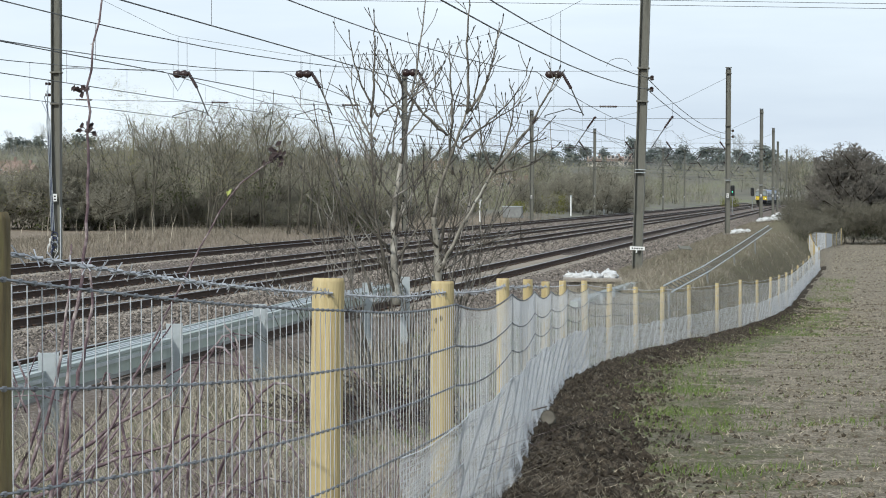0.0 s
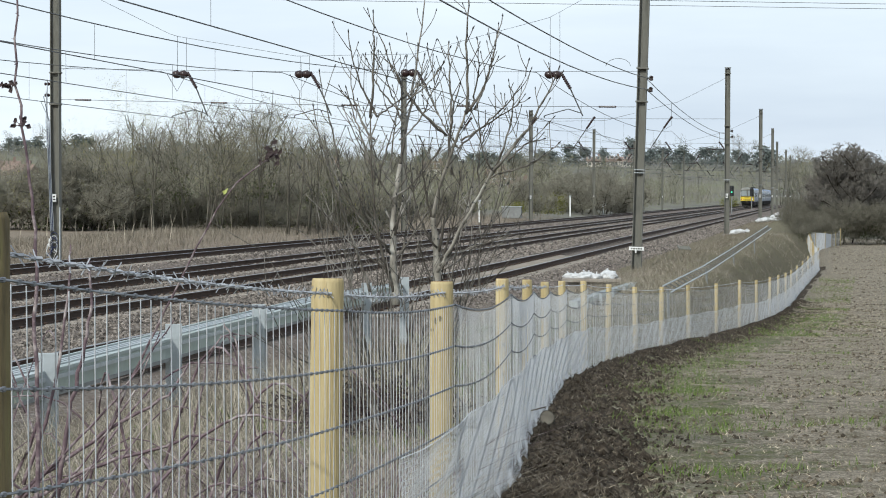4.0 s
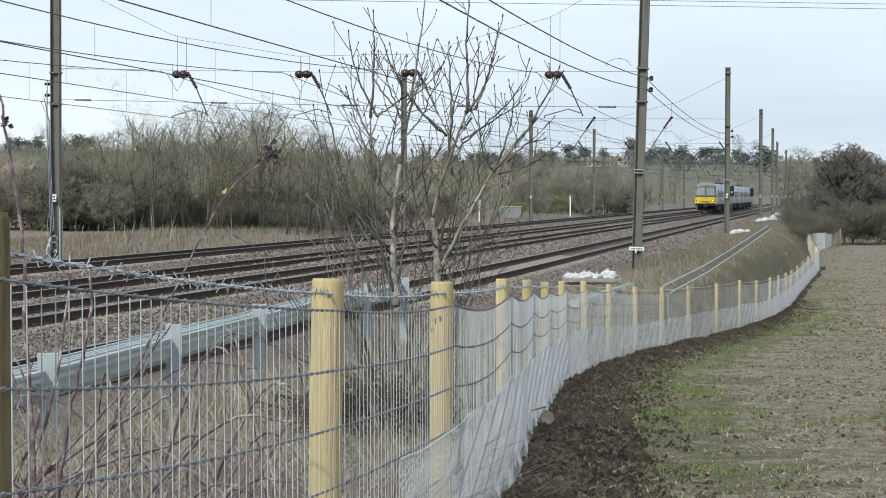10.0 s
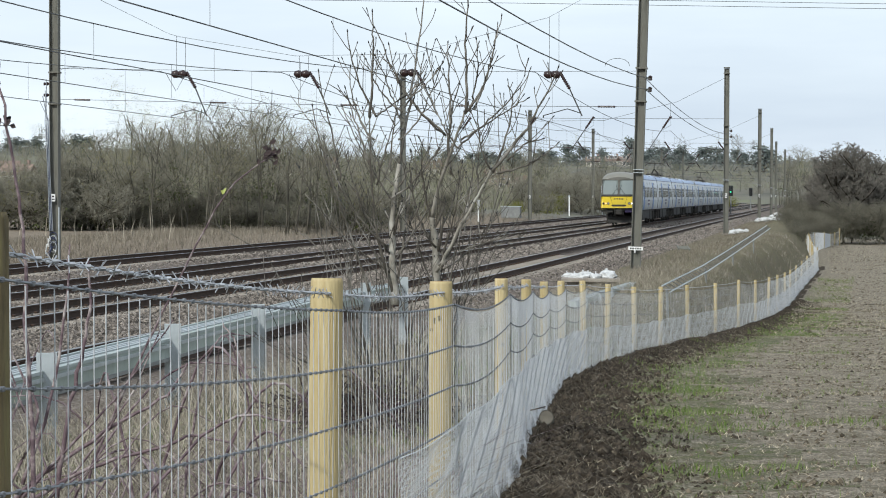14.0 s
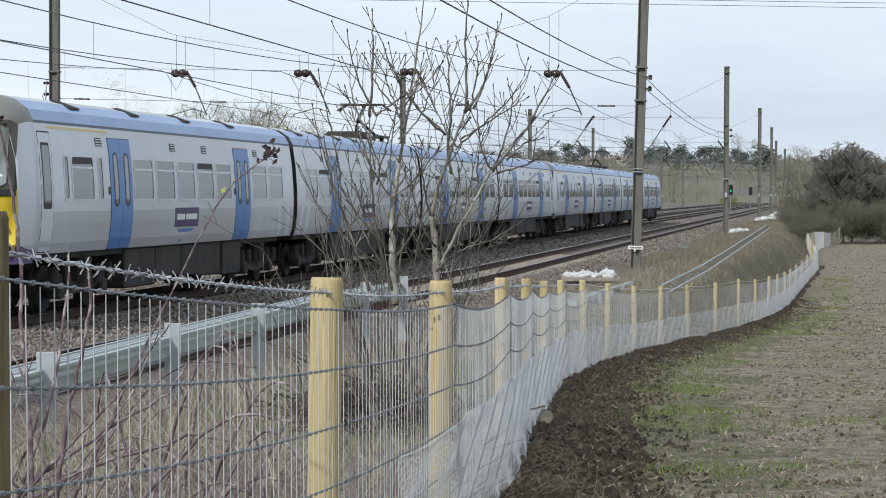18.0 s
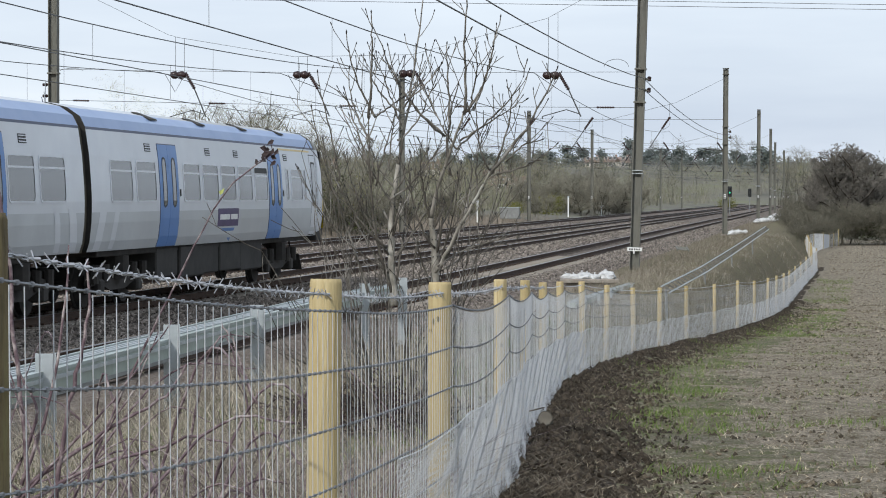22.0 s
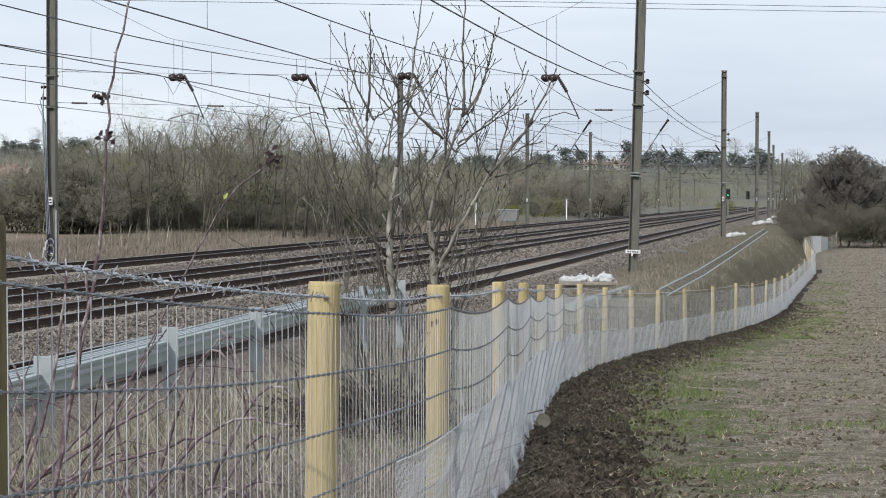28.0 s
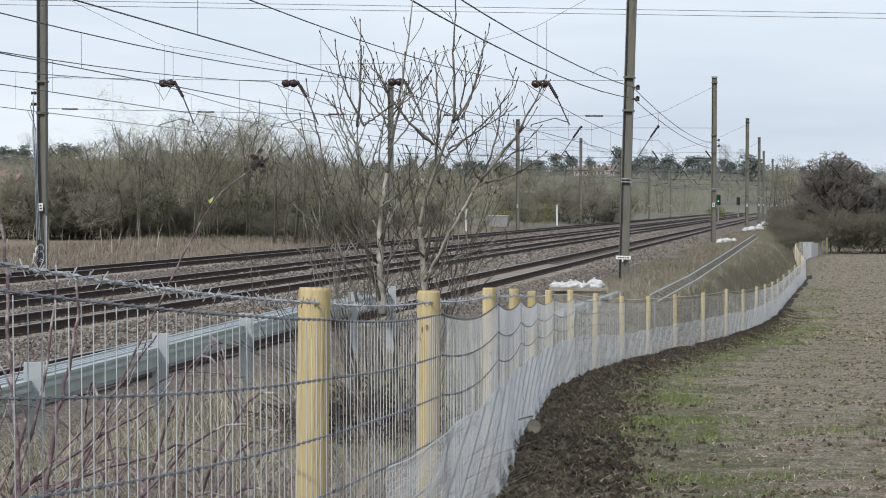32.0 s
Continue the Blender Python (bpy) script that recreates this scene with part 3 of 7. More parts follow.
def headspans():
    for i, ((xr, yr), (xl, yl)) in enumerate(zip(MASTS_R, MASTS_L)):
        near = i == 0
        h = thing("headspan", "slack cross wires with brown insulators hung between two masts", "headspan", "headspans")

        def at(x, z):
            k = (x - xl) / (xr - xl)
            return (x, yl + (yr - yl) * k, z)

        wr = 0.007 if near else 0.011
        high = UPPER if near else 7.25
        part("suspension_wire", Shape().tube([at(x, head_catenary(x, xl, xr)) for x in (xl, -22.75, -22.4, -18.1, -17.8, -13.9, -13.6, -9.2, -8.9, xr)], wr, 4), M["wire"], h)
        part("upper_wire", Shape().tube([at(xl, high + 0.2), at((xl + xr) / 2, high - 0.06), at(xr, high - 0.15)], wr, 4), M["wire"], h)
        part("lower_wire", Shape().tube([at(xl, LOWER + 0.17), at((xl + xr) / 2, LOWER - 0.13), at(xr, LOWER - 0.28)], wr * 1.2, 4), M["wire"], h)
        for x in (xl + 1.05, -20.95, -16.2, -12.1, xr - 1.0):
            sh = Shape()
            za, zb = (LOWER + float(np.interp(x + e, (xl, (xl + xr) / 2, xr), (0.17, -0.13, -0.28))) for e in (-0.3, 0.3))
            disc_insulator(sh, at(x - 0.3, za), at(x + 0.3, zb), 0.04)
            part("insulator", sh, M["insul"], h, smooth=True)
        for (c, z), low, (dx0, dz0) in zip(TRACKS, CONTACTS, ((0.45, -0.17), (0.42, -0.05), (0.42, -0.05), (0.22, 0.0))):
            side = 1 if i % 2 == 0 else -1
            if near:
                c += dx0
                up = UPPER + dz0
                a = part("hanger", Shape().tube([at(c, up - 0.02), at(c, head_catenary(c, xl, xr))], wr, 4).tube([at(c + 0.33, up), at(c + 0.33, head_catenary(c + 0.33, xl, xr))], wr, 4), M["wire"], h)
                for dx in (-0.02, 0.24):
                    part("bell_insulator", Shape().tube([at(c + dx - 0.16, up - 0.1), at(c + dx - 0.11, up - 0.07), at(c + dx, up - 0.06), at(c + dx + 0.09, up - 0.1), at(c + dx + 0.13, up - 0.13)], [0.05, 0.13, 0.145, 0.11, 0.04], 9), M["insul"], a, smooth=True)
                part("stay", Shape().tube([at(c - 0.38, up - 0.05), at(c - 0.02, up - 0.66), at(c + 0.24, up - 0.22), at(c + 0.36, up - 0.05)], 0.011, 4), M["wire"], a)
                sh = Shape()
                disc_insulator(sh, at(c + 0.36, up + 0.02), at(c + 0.70, up - 0.55), 0.07, 9)
                ex = c + 1.12
                arm = part("registration_arm", Shape().tube([at(c + 0.68, up - 0.52), at(ex, low - 0.02)], 0.024, 5).tube([at(ex - 0.07, low + 0.08), at(ex - 0.5, low + 0.22), at(ex - 1.32, low - 0.0)], 0.017, 4).tube([at(ex - 1.32, low), at(ex - 1.33, low - 0.08)], 0.02, 4), M["wire"], h)
            else:
                a = part("hanger", Shape().tube([at(c, high), at(c, head_catenary(c, xl, xr))], wr, 4), M["wire"], h)
                part("bell_insulator", Shape().tube([at(c - 0.08, high - 0.05), at(c, high), at(c + 0.08, high - 0.05)], [0.05, 0.09, 0.05], 7), M["insul"], a, smooth=True)
                sh = Shape()
                disc_insulator(sh, at(c, high), at(c + side * 0.5, high - 0.72), 0.085, 6)
                ex = c + side * 1.4
                arm = part("registration_arm", Shape().tube([at(c + side * 0.5, high - 0.72), at(ex, low + 0.25)], 0.03, 5).tube([at(c + side * 1.2, low + 0.5), at(c + side * 0.7, low + 0.3), at(c, low)], 0.02, 4), M["wire"], h)
                part("stay", Shape().tube([at(c + side * 0.62, high - 0.9), at(c, high - 0.55), at(c, high)], 0.012, 4), M["wire"], a)
            part("rod_insulator", sh, M["insul"], arm, smooth=True)
    for mx, my, z, way in ((-6.15, 82, 6.5, -1), (-27.07, 83.7, 6.62, 1)):
        loop = [(mx + way * (0.25 + 0.42 * (1 - math.cos(q * 0.45))), my, z + 0.02 + (0.27 if way < 0 else 0.08) * math.sin(q * 0.45)) for q in range(8)]
        ob = part("jumper_loop", Shape().tube(loop, 0.008, 4), M["wire"])
        tagged(ob, "thin looped jumper wire beside a mast", "wire", "jumper loops")


def overhead_lines():
    spans = [12] + [y for _, y in MASTS_R] + [560, 640, 720, 800, 900]
    for (c, z), top0, slack, low in zip(TRACKS, (6.34, 6.45, 6.40, 6.47), (0.60, 0.78, 0.74, 0.70), CONTACTS):
        line = thing("overhead_line", "bare grey contact wire hung from a sagging carrier wire", "overhead wire", "overhead lines")
        pts = []
        for a, b in zip(spans, spans[1:]):
            n = 14 if a < 300 else 5
            for i in range(n):
                k = i / n
                pts.append((c - (0.15 if a < 50 else 0), a + (b - a) * k, top0 - slack * 4 * k * (1 - k)))
            if a < 350:
                for i in range(7):
                    k = (i + 0.62) / 7
                    y = a + (b - a) * k
                    top = top0 - slack * 4 * k * (1 - k)
                    part("dropper", Shape().tube([(c - 0.15, y, low), (c - 0.15, y, top)], 0.005, 3, False), M["wire"], line)
        part("carrier_wire", Shape().tube(pts, 0.012, 4), M["wire"], line)
        part("contact_wire", Shape().tube([(c - 0.15 + 0.15 * math.cos(i * math.pi), y, low - 0.01) for i, y in enumerate(spans)], 0.011, 4), M["wire"], line)
    for z, s0, s1 in ((6.13, 0.58, 0.51), (5.75, 0.67, 0.41)):
        pts = []
        rows = [(-5.6, 4)] + [(x + 0.3, y) for x, y in MASTS_R]
        for j, ((x0, y0), (x1, y1)) in enumerate(zip(rows, rows[1:])):
            for i in range(12):
                k = i / 12
                pts.append((x0 + (x1 - x0) * k, y0 + (y1 - y0) * k, z - (s0 if j == 0 else s1) * 4 * k * (1 - k)))
        ob = part("feeder_wire", Shape().tube(pts, 0.014, 5), M["wire"])
        tagged(ob, "thick dark feeder cable slung from mast to mast", "cable", "feeder cables")
    for z in (9.15, 8.98):
        ob = part("cross_field_wire", Shape().tube([(x, (85 + 0.154 * x) / 0.988, z - 0.0153 * (x + 17.3)) for x in range(-70, 84, 9)], 0.009, 4), M["wire"])
        tagged(ob, "thin overhead wire crossing high above the field", "wire", "crossing wires")


masts()
headspans()
overhead_lines()


# ---- fence ----
POSTS = list(zip(FENCE_X, FENCE_Y, FENCE_TOP))[1:]


def along_fence(y):
    return float(fence_x(y)), float(y), float(np.interp(y, FENCE_Y, FENCE_TOP))


def post_shape(r, length, flat=False):
    sh = Shape()
    n = 12
    rings = []
    for z, k in ((-length, 1.06), (-length * 0.5, 1.02), (-0.012, 1.0), (0.0, 0.94)):
        rings.append([(r * k * math.cos(a) * (1 + 0.03 * math.sin(3 * a)), r * k * math.sin(a), z) for a in [2 * math.pi * i / n for i in range(n)]])
    sh.loft(rings)
    sh.mi[-1] = 1
    return sh


def net_prisms(name, lo, hi, r, mat, level=False):
    """Upright (or level) wires: three-sided prisms from lo to hi (n x 3 arrays)."""
    n = len(lo)
    a = np.array([0, 2.094, 4.189])
    off = (np.stack([np.cos(a), np.zeros(3), np.sin(a)], 1) if level else np.stack([np.cos(a), np.sin(a), np.zeros(3)], 1)) * r
    v = np.concatenate([lo[:, None] + off[None], hi[:, None] + off[None]], 1).reshape(-1, 3)
    o = np.arange(n)[:, None] * 6
    f = np.concatenate([o + np.array([[i, (i + 1) % 3, 3 + (i + 1) % 3, 3 + i]]) for i in range(3)], 0)
    return fast_mesh(name, v, f, mat)


def line_in_bay(y0, y1, drop, sag, n=8):
    out = []
    x0, _, t0 = along_fence(y0)
    x1, _, t1 = along_fence(y1)
    for i in range(n + 1):
        k = i / n
        out.append(Vector((x0 + (x1 - x0) * k + 0.055, y0 + (y1 - y0) * k, t0 + (t1 - t0) * k - drop - sag * 4 * k * (1 - k))))
    return out


def fence():
    fe = thing("stock_fence", "new wire mesh fence on pale round softwood posts", "fence")
    shapes = {}
    for i, (x, y, top) in enumerate(POSTS):
        r = 0.048 if i < 3 else 0.04
        if i == 0:
            ob = part("post", post_shape(0.06, 1.6), [M["oldpost"], M["postend"]], fe, "dark mossy old post", True)
        else:
            if r not in shapes:
                shapes[r] = post_shape(r, 1.5).mesh("post", [M["post"], M["postend"]], True)
            ob = part("post", shapes[r], None, fe)
        ob.matrix_basis = pose(x - (0.028 if i == 0 else 0), y, top, rng.uniform(-1, 1) * (0.3 if i < 4 else 1), (0.3, 1.9, 0.7, 0.0)[i] if i < 4 else rng.uniform(-1, 1), rng.uniform(0, 360))
    rk = random.Random(44)
    knot = Shape().tube([(0, 0, 0), (0, 0.004, 0)], 0.011, 9).mesh("knot", M["oldpost"])
    for x, y, top in POSTS[1:4]:
        for _ in range(5):
            a, z = rk.uniform(-2.4, -0.4), rk.uniform(0.12, 0.95)
            ob = part("knot", knot, None, fe, "dark knot in the wood")
            ob.matrix_basis = pose(x + 0.0485 * math.cos(a) - math.tan(radians(1.0)) * z, y + 0.0485 * math.sin(a), top - z, 0, 0, math.degrees(a) + 90)
            ob.scale = (rk.uniform(0.5, 1.0), 1, rk.uniform(0.6, 1.3))
    drops = (0.095, 0.265, 0.43, 0.60, 0.77, 0.93, 1.07)
    for i, ((xa, ya, ta), (xb, yb, tb)) in enumerate(zip(POSTS, POSTS[1:])):
        gap = math.hypot(xb - xa, yb - ya)
        near = yb < 24
        if i == 0:
            ya -= 0.35
        bay = part("mesh_bay", net_bay(ya, yb, gap, near), None, fe, "close upright wires of bright zinc")
        for j, d in enumerate(drops):
            pts = line_in_bay(ya, yb, d, (0.012 if yb < 12 else 0.055 if yb < 33 else 0.03) + 0.006 * math.sin(i * 2 + j))
            part("line_wire", Shape().tube(pts, 0.0024 if near else 0.0042, 4, False), M["line"], bay)
        if near:
            twist = Shape()
            n = int(gap / 0.075)
            for j, d in enumerate(drops[:6]):
                pts = line_in_bay(ya, yb, d, (0.012 if yb < 12 else 0.055 if yb < 33 else 0.03) + 0.006 * math.sin(i * 2 + j), n)
                for p in pts:
                    twist.box(p.x - 0.0035, p.x + 0.0035, p.y - 0.007, p.y + 0.007, p.z - 0.0045, p.z + 0.0045, 0.0015)
            tagged(part("knotting", twist, M["line"], bay), kind="stuff")
        strand = barbed(ya, yb, 0.045, 0.015, near)
        part("barbed_strand", strand, M["barb"], fe, "barbed wire strand with bright barbs")
    rabbit_net(fe)


def net_bay(y0, y1, gap, near):
    n = int(gap / (0.075 if y1 < 12 else 0.068 if y1 < 40 else 0.12))
    k = (np.arange(n) + 0.5) / n
    x0, _, t0 = along_fence(y0)
    x1, _, t1 = along_fence(y1)
    x, y, t = x0 + (x1 - x0) * k + 0.055, y0 + (y1 - y0) * k, t0 + (t1 - t0) * k
    sag = (0.012 if y1 < 12 else 0.055 if y1 < 33 else 0.03) * 4 * k * (1 - k)
    hi = np.stack([x, y, t - 0.10 - sag], 1)
    lo = np.stack([x + rng.normal(0, 0.004, n), y + rng.normal(0, 0.008, n) + 0.012, np.minimum(land(x + 0.1, y) - 0.05, t - 1.04)], 1)
    return net_prisms("mesh_bay", lo, hi, 0.0014 if y1 < 12 else 0.0016, M["netwire"])


def rabbit_net(fe):
    """Fine woven netting on the lower half, lapped out over the soil."""
    for name, y0, y1, w, h, r in (("rabbit_netting", 8.1, 30.0, 0.026, 0.026, 0.0009), ("far_rabbit_netting", 30.0, 137.0, 0.065, 0.06, 0.0016)):
        n = int((y1 - y0) / w)
        m = int(0.74 / h)
        I, J = np.meshgrid(np.arange(n), np.arange(m))
        I, J = I.ravel(), J.ravel()

        def knot(i, j):
            y = y0 + w * i
            x = fence_x(y) + 0.068 + 0.006 * np.sin(y * 5.1 + 0.6 * j)
            top = np.interp(y, FENCE_Y, FENCE_TOP) - 0.585 - 0.03 * np.sin(y * 0.9) ** 2
            foot = np.maximum(land(x + 0.06, y) - 0.02, top - 0.62)
            k = np.clip(j / m, 0, 1)
            z = top + (foot - top) * k
            return np.stack([x + 0.05 * np.clip(k - 0.82, 0, 1) / 0.18, y, z], 1)

        a, b, d = knot(I, J), knot(I + 1.0, J), knot(I, J + 1.0)
        keep = (a[:, 2] - d[:, 2]) > 0.004
        tagged(part(name, net_prisms(name, d[keep], a[keep], r, M["netwire"]), None, fe, "fine pale netting along the foot"), kind="stuff")
        tagged(part(name + "_weft", net_prisms(name + "_weft", a[keep], b[keep], r, M["netwire"], True), None, fe), kind="stuff")
    rows = Shape()
    ys = np.concatenate([np.arange(8.1, 40, 0.6), np.arange(40, 137, 2.5)])
    for drop in (0.585, 0.9):
        rows.tube([(float(fence_x(y)) + 0.07, y, float(np.interp(y, FENCE_Y, FENCE_TOP)) - drop - 0.03 * math.sin(y * 0.9) ** 2) for y in ys], 0.0016, 3, False)
    part("netting_selvedge", rows, M["netwire"], fe)


def barbed(y0, y1, drop, sag, near):
    """Two twisted strands with four-pointed barbs."""
    x0, _, t0 = along_fence(y0)
    x1, _, t1 = along_fence(y1)
    gap = math.hypot(x1 - x0, y1 - y0)
    sh = Shape()

    def at(k):
        return Vector((x0 + (x1 - x0) * k + 0.01, y0 + (y1 - y0) * k, t0 + (t1 - t0) * k - drop - sag * 4 * k * (1 - k)))

    if not near:
        return sh.tube([at(i / 6) for i in range(7)], 0.0045, 3, False)
    n = int(gap / 0.02)
    for ph in (0, math.pi):
        sh.tube([at(i / n) + Vector((0, 0.003 * math.cos(i * 0.9 + ph), 0.003 * math.sin(i * 0.9 + ph))) for i in range(n + 1)], 0.0015, 4, False)
    m = int(gap / 0.105)
    for i in range(m):
        p = at((i + 0.5) / m)
        a = i * 2.1
        for s in (0, 1.4):
            d = Vector((math.cos(a + s) * 0.6, math.sin(a + s), math.cos(a * 1.3 + s))).normalized() * 0.021
            sh.tube([p - d, p + d], 0.0015, 3)
        sh.tube([p + Vector((-0.008, -0.008, 0)), p + Vector((0.008, 0.008, 0))], 0.0042, 5)
    return sh


def far_fence():
    fe = thing("field_end_fence", "short pale mesh fence turning across the field end", "fence")
    row = [(-0.22, 137.3, -0.72), (-0.55, 148, -0.62), (-0.75, 158, -0.5), (-0.95, 168, -0.35), (-1.1, 179, -0.25), (-0.5, 183, -0.45), (0.2, 190, -0.6), (0.75, 205, -0.9), (1.1, 206, -0.85), (1.5, 207, -0.55)]
    pm = post_shape(0.045, 1.9).mesh("post", [M["post"], M["postend"]], True)
    lo, hi = [], []
    for a, b in zip(row, row[1:]):
        n = int(math.dist(a[:2], b[:2]) / 0.07)
        for i in range(n):
            k = i / n
            p = [a[j] + (b[j] - a[j]) * k for j in range(3)]
            hi.append((p[0], p[1], p[2] - 0.1))
            lo.append((p[0], p[1], min(float(land(p[0], p[1])), p[2] - 1.1) - 0.05))
    for x, y, z in row:
        ob = part("post", pm, None, fe)
        ob.matrix_basis = pose(x, y, z)
        ob.scale = (1, 1, 1)
    for k in range(6):
        x, y = -0.5 - 0.08 * k, 143 + 5.6 * k
        part("post", pm, None, fe).matrix_basis = pose(x, y, -0.68 + 0.07 * k)
    part("mesh", net_prisms("mesh", np.array(lo), np.array(hi), 0.0042, M["netwire"]), None, fe, "pale close wire mesh")


fence()
far_fence()


# ---- raised cable route ----
def cable_route(name, rows, label, step=3.0, k=1.0, start=1.0):
    t = thing(name, label, "cable trough")
    for a, b in zip(rows, rows[1:]):
        d = Vector((b[0] - a[0], b[1] - a[1], 0)).normalized()
        n = Vector((d.y, -d.x, 0))

        def bar(u0, u1, z0, z1, mat, nm, par=t, lab=""):
            sh = Shape()
            rings = [[(p[0] + n.x * u, p[1] + n.y * u, p[2] + z) for u, z in ((u0 * k, z0 * k), (u1 * k, z0 * k), (u1 * k, z1 * k), (u0 * k, z1 * k))] for p in (a, b)]
            return part(nm, sh.loft(rings), mat, par, lab)

        tr = bar(-0.10, 0.17, -0.16, 0.0, M["trough"], "trough", lab="grey-green channel")
        bar(-0.11, -0.08, 0.004, 0.045, M["lid"], "lip", tr)
        for u in (-0.045, 0.01, 0.065):
            bar(u - 0.016, u + 0.016, 0.004, 0.034, M["galv"], "lid", tr)
        bar(0.11, 0.18, 0.004, 0.028, M["lid"], "lid", tr)
        bar(0.174, 0.19, -0.05, -0.02, M["galv"], "rim", tr)
        bar(0.172, 0.182, -0.175, -0.145, M["dull"], "flange", tr)
    leg = Shape().box(-0.075, 0.075, 0.0, 0.014, -0.95, 0.16, 0.004).box(-0.075, -0.062, 0.0, 0.05, -0.95, 0.16).box(0.062, 0.075, 0.0, 0.05, -0.95, 0.16).mesh("leg", M["galv"])
    if k < 1:
        leg = Shape().box(-0.03, 0.03, 0.0, 0.02, -1.0, 0.04, 0.004).mesh("leg", M["galv"])
    total = [0]
    for a, b in zip(rows, rows[1:]):
        total.append(total[-1] + math.dist(a, b))
    s = start
    while s < total[-1]:
        i = max(j for j in range(len(rows) - 1) if total[j] <= s)
        w = (s - total[i]) / (total[i + 1] - total[i])
        p = [rows[i][j] + (rows[i + 1][j] - rows[i][j]) * w for j in range(3)]
        part("leg", leg, None, t, "galvanised steel leg").matrix_basis = pose(p[0] + 0.2, p[1], p[2], 0, 0, 14)
        s += step


cable_route("cable_trough", [(-5.55, 14.0, 0.86), (-5.85, 18.0, 0.82), (-6.2, 24.5, 0.80), (-6.6, 31.4, 0.76), (-7.0, 40.0, 0.64)], "raised galvanised cable trough on steel legs beside the ballast", 4.45, 1.0, 3.05)


def lattice(rows):
    """Two thin rails with rungs, lying along the overgrown bank."""
    t = thing("steel_lattice_rail", "dull grey steel lattice rail lying along the overgrown bank", "railing")
    for a, b in zip(rows, rows[1:]):
        for dx, dz in ((0, 0), (0.17, -0.13)):
            part("bar", Shape().tube([(a[0] + dx, a[1], a[2] + dz), (b[0] + dx, b[1], b[2] + dz)], 0.018, 5), M["galv"], t)
        n = int((b[1] - a[1]) / 1.1)
        for k in range(n):
            u = (k + 0.5) / n
            p = [a[j] + (b[j] - a[j]) * u for j in range(3)]
            part("rung", Shape().tube([p, (p[0] + 0.17, p[1] + 0.35, p[2] - 0.13)], 0.012, 4), M["dull"], t)
        part("prop", Shape().tube([(a[0] + 0.1, a[1], a[2] - 0.06), (a[0] + 0.12, a[1], float(land(a[0] + 0.12, a[1])) - 0.1)], 0.03, 5), M["dull"], t)


cable_route("cable_trough", [(-4.8, 47.0, 0.08), (-4.8, 55.0, 0.0), (-4.8, 62.5, -0.09)], "low grey-green cable trough leading to a slab", 3.0, 0.6)
lattice([(-3.36, 52.0, 0.22), (-3.2, 66.0, 0.24), (-3.05, 82.0, 0.35), (-2.85, 100.0, 0.52), (-2.65, 120.0, 0.70)])


# ---- train ----
SIDE = ((1.30, 1.12), (1.36, 1.30), (1.400, 1.65), (1.407, 1.85), (1.41, 2.05), (1.40, 2.35), (1.36, 2.90), (1.29, 3.38), (1.283, 3.43), (1.185, 3.62), (0.94, 3.785), (0.55, 3.88))
SIDE_MAT = (1, 1, 1, 0, 0, 0, 0, 2, 3, 3, 4)


def side_x(z):
    return float(np.interp(z, [q for _, q in SIDE], [p for p, _ in SIDE]))


def body_shape(y0, y1, steps=2):
    ring = [(x, z) for x, z in SIDE] + [(0, 3.92)] + [(-x, z) for x, z in reversed(SIDE)]
    sh = Shape().loft([[(x, y0 + (y1 - y0) * i / steps, z) for x, z in ring] for i in range(steps + 1)])
    n = len(ring)
    mats = list(SIDE_MAT) + [4, 4] + list(reversed(SIDE_MAT)) + [5]
    sh.mi = (mats * steps) + [5, 5]
    return sh


BODY_MATS = [M["bodywhite"], M["bodygrey"], M["darkline"], M["paleblue"], M["roof"], M["under"]]


def side_patch(sh, s, y0, y1, z0, z1, out, r=0.06, mi=0, inner=None, deep=0.012):
    """A rounded plate lying on the side s (1 or -1) of the body, out metres proud; inner leaves a ring of that breadth."""
    def rows(a, b, c, d, q):
        zs = [c, c + q * 0.3, c + q] + [c + q + (d - c - 2 * q) * k / n for k in range(1, n)] + [d - q, d - q * 0.3, d]
        res = []
        for z in zs:
            e = q - min(z - c, d - z)
            i = q - math.sqrt(max(0.0, q * q - e * e)) if e > 0 else 0.0
            res.append((a + i, b - i, z))
        return res

    n = max(1, int((z1 - z0) / 0.18))

    def rim(lv, o):
        right = [(s * (side_x(z) + o), b, z) for a, b, z in lv]
        left_ = [(s * (side_x(z) + o), a, z) for a, b, z in reversed(lv)]
        return right + left_

    lv = rows(y0, y1, z0, z1, r)
    m = len(lv)
    k = 2 * m
    fs = [(i, (i + 1) % k, k + (i + 1) % k, k + i) for i in range(k)]
    if inner is None:
        return sh.add(rim(lv, out) + rim(lv, out - deep), [(i, i + 1, k - 2 - i, k - 1 - i) for i in range(m - 1)] + fs, mi)
    lin = rows(y0 + inner, y1 - inner, z0 + inner, z1 - inner, max(0.01, r - inner))
    return sh.add(rim(lv, out) + rim(lv, out - deep) + rim(lin, out), fs + [(i, (i + 1) % k, 2 * k + (i + 1) % k, 2 * k + i) for i in range(k)], mi)


WINDOW_MESH = {}


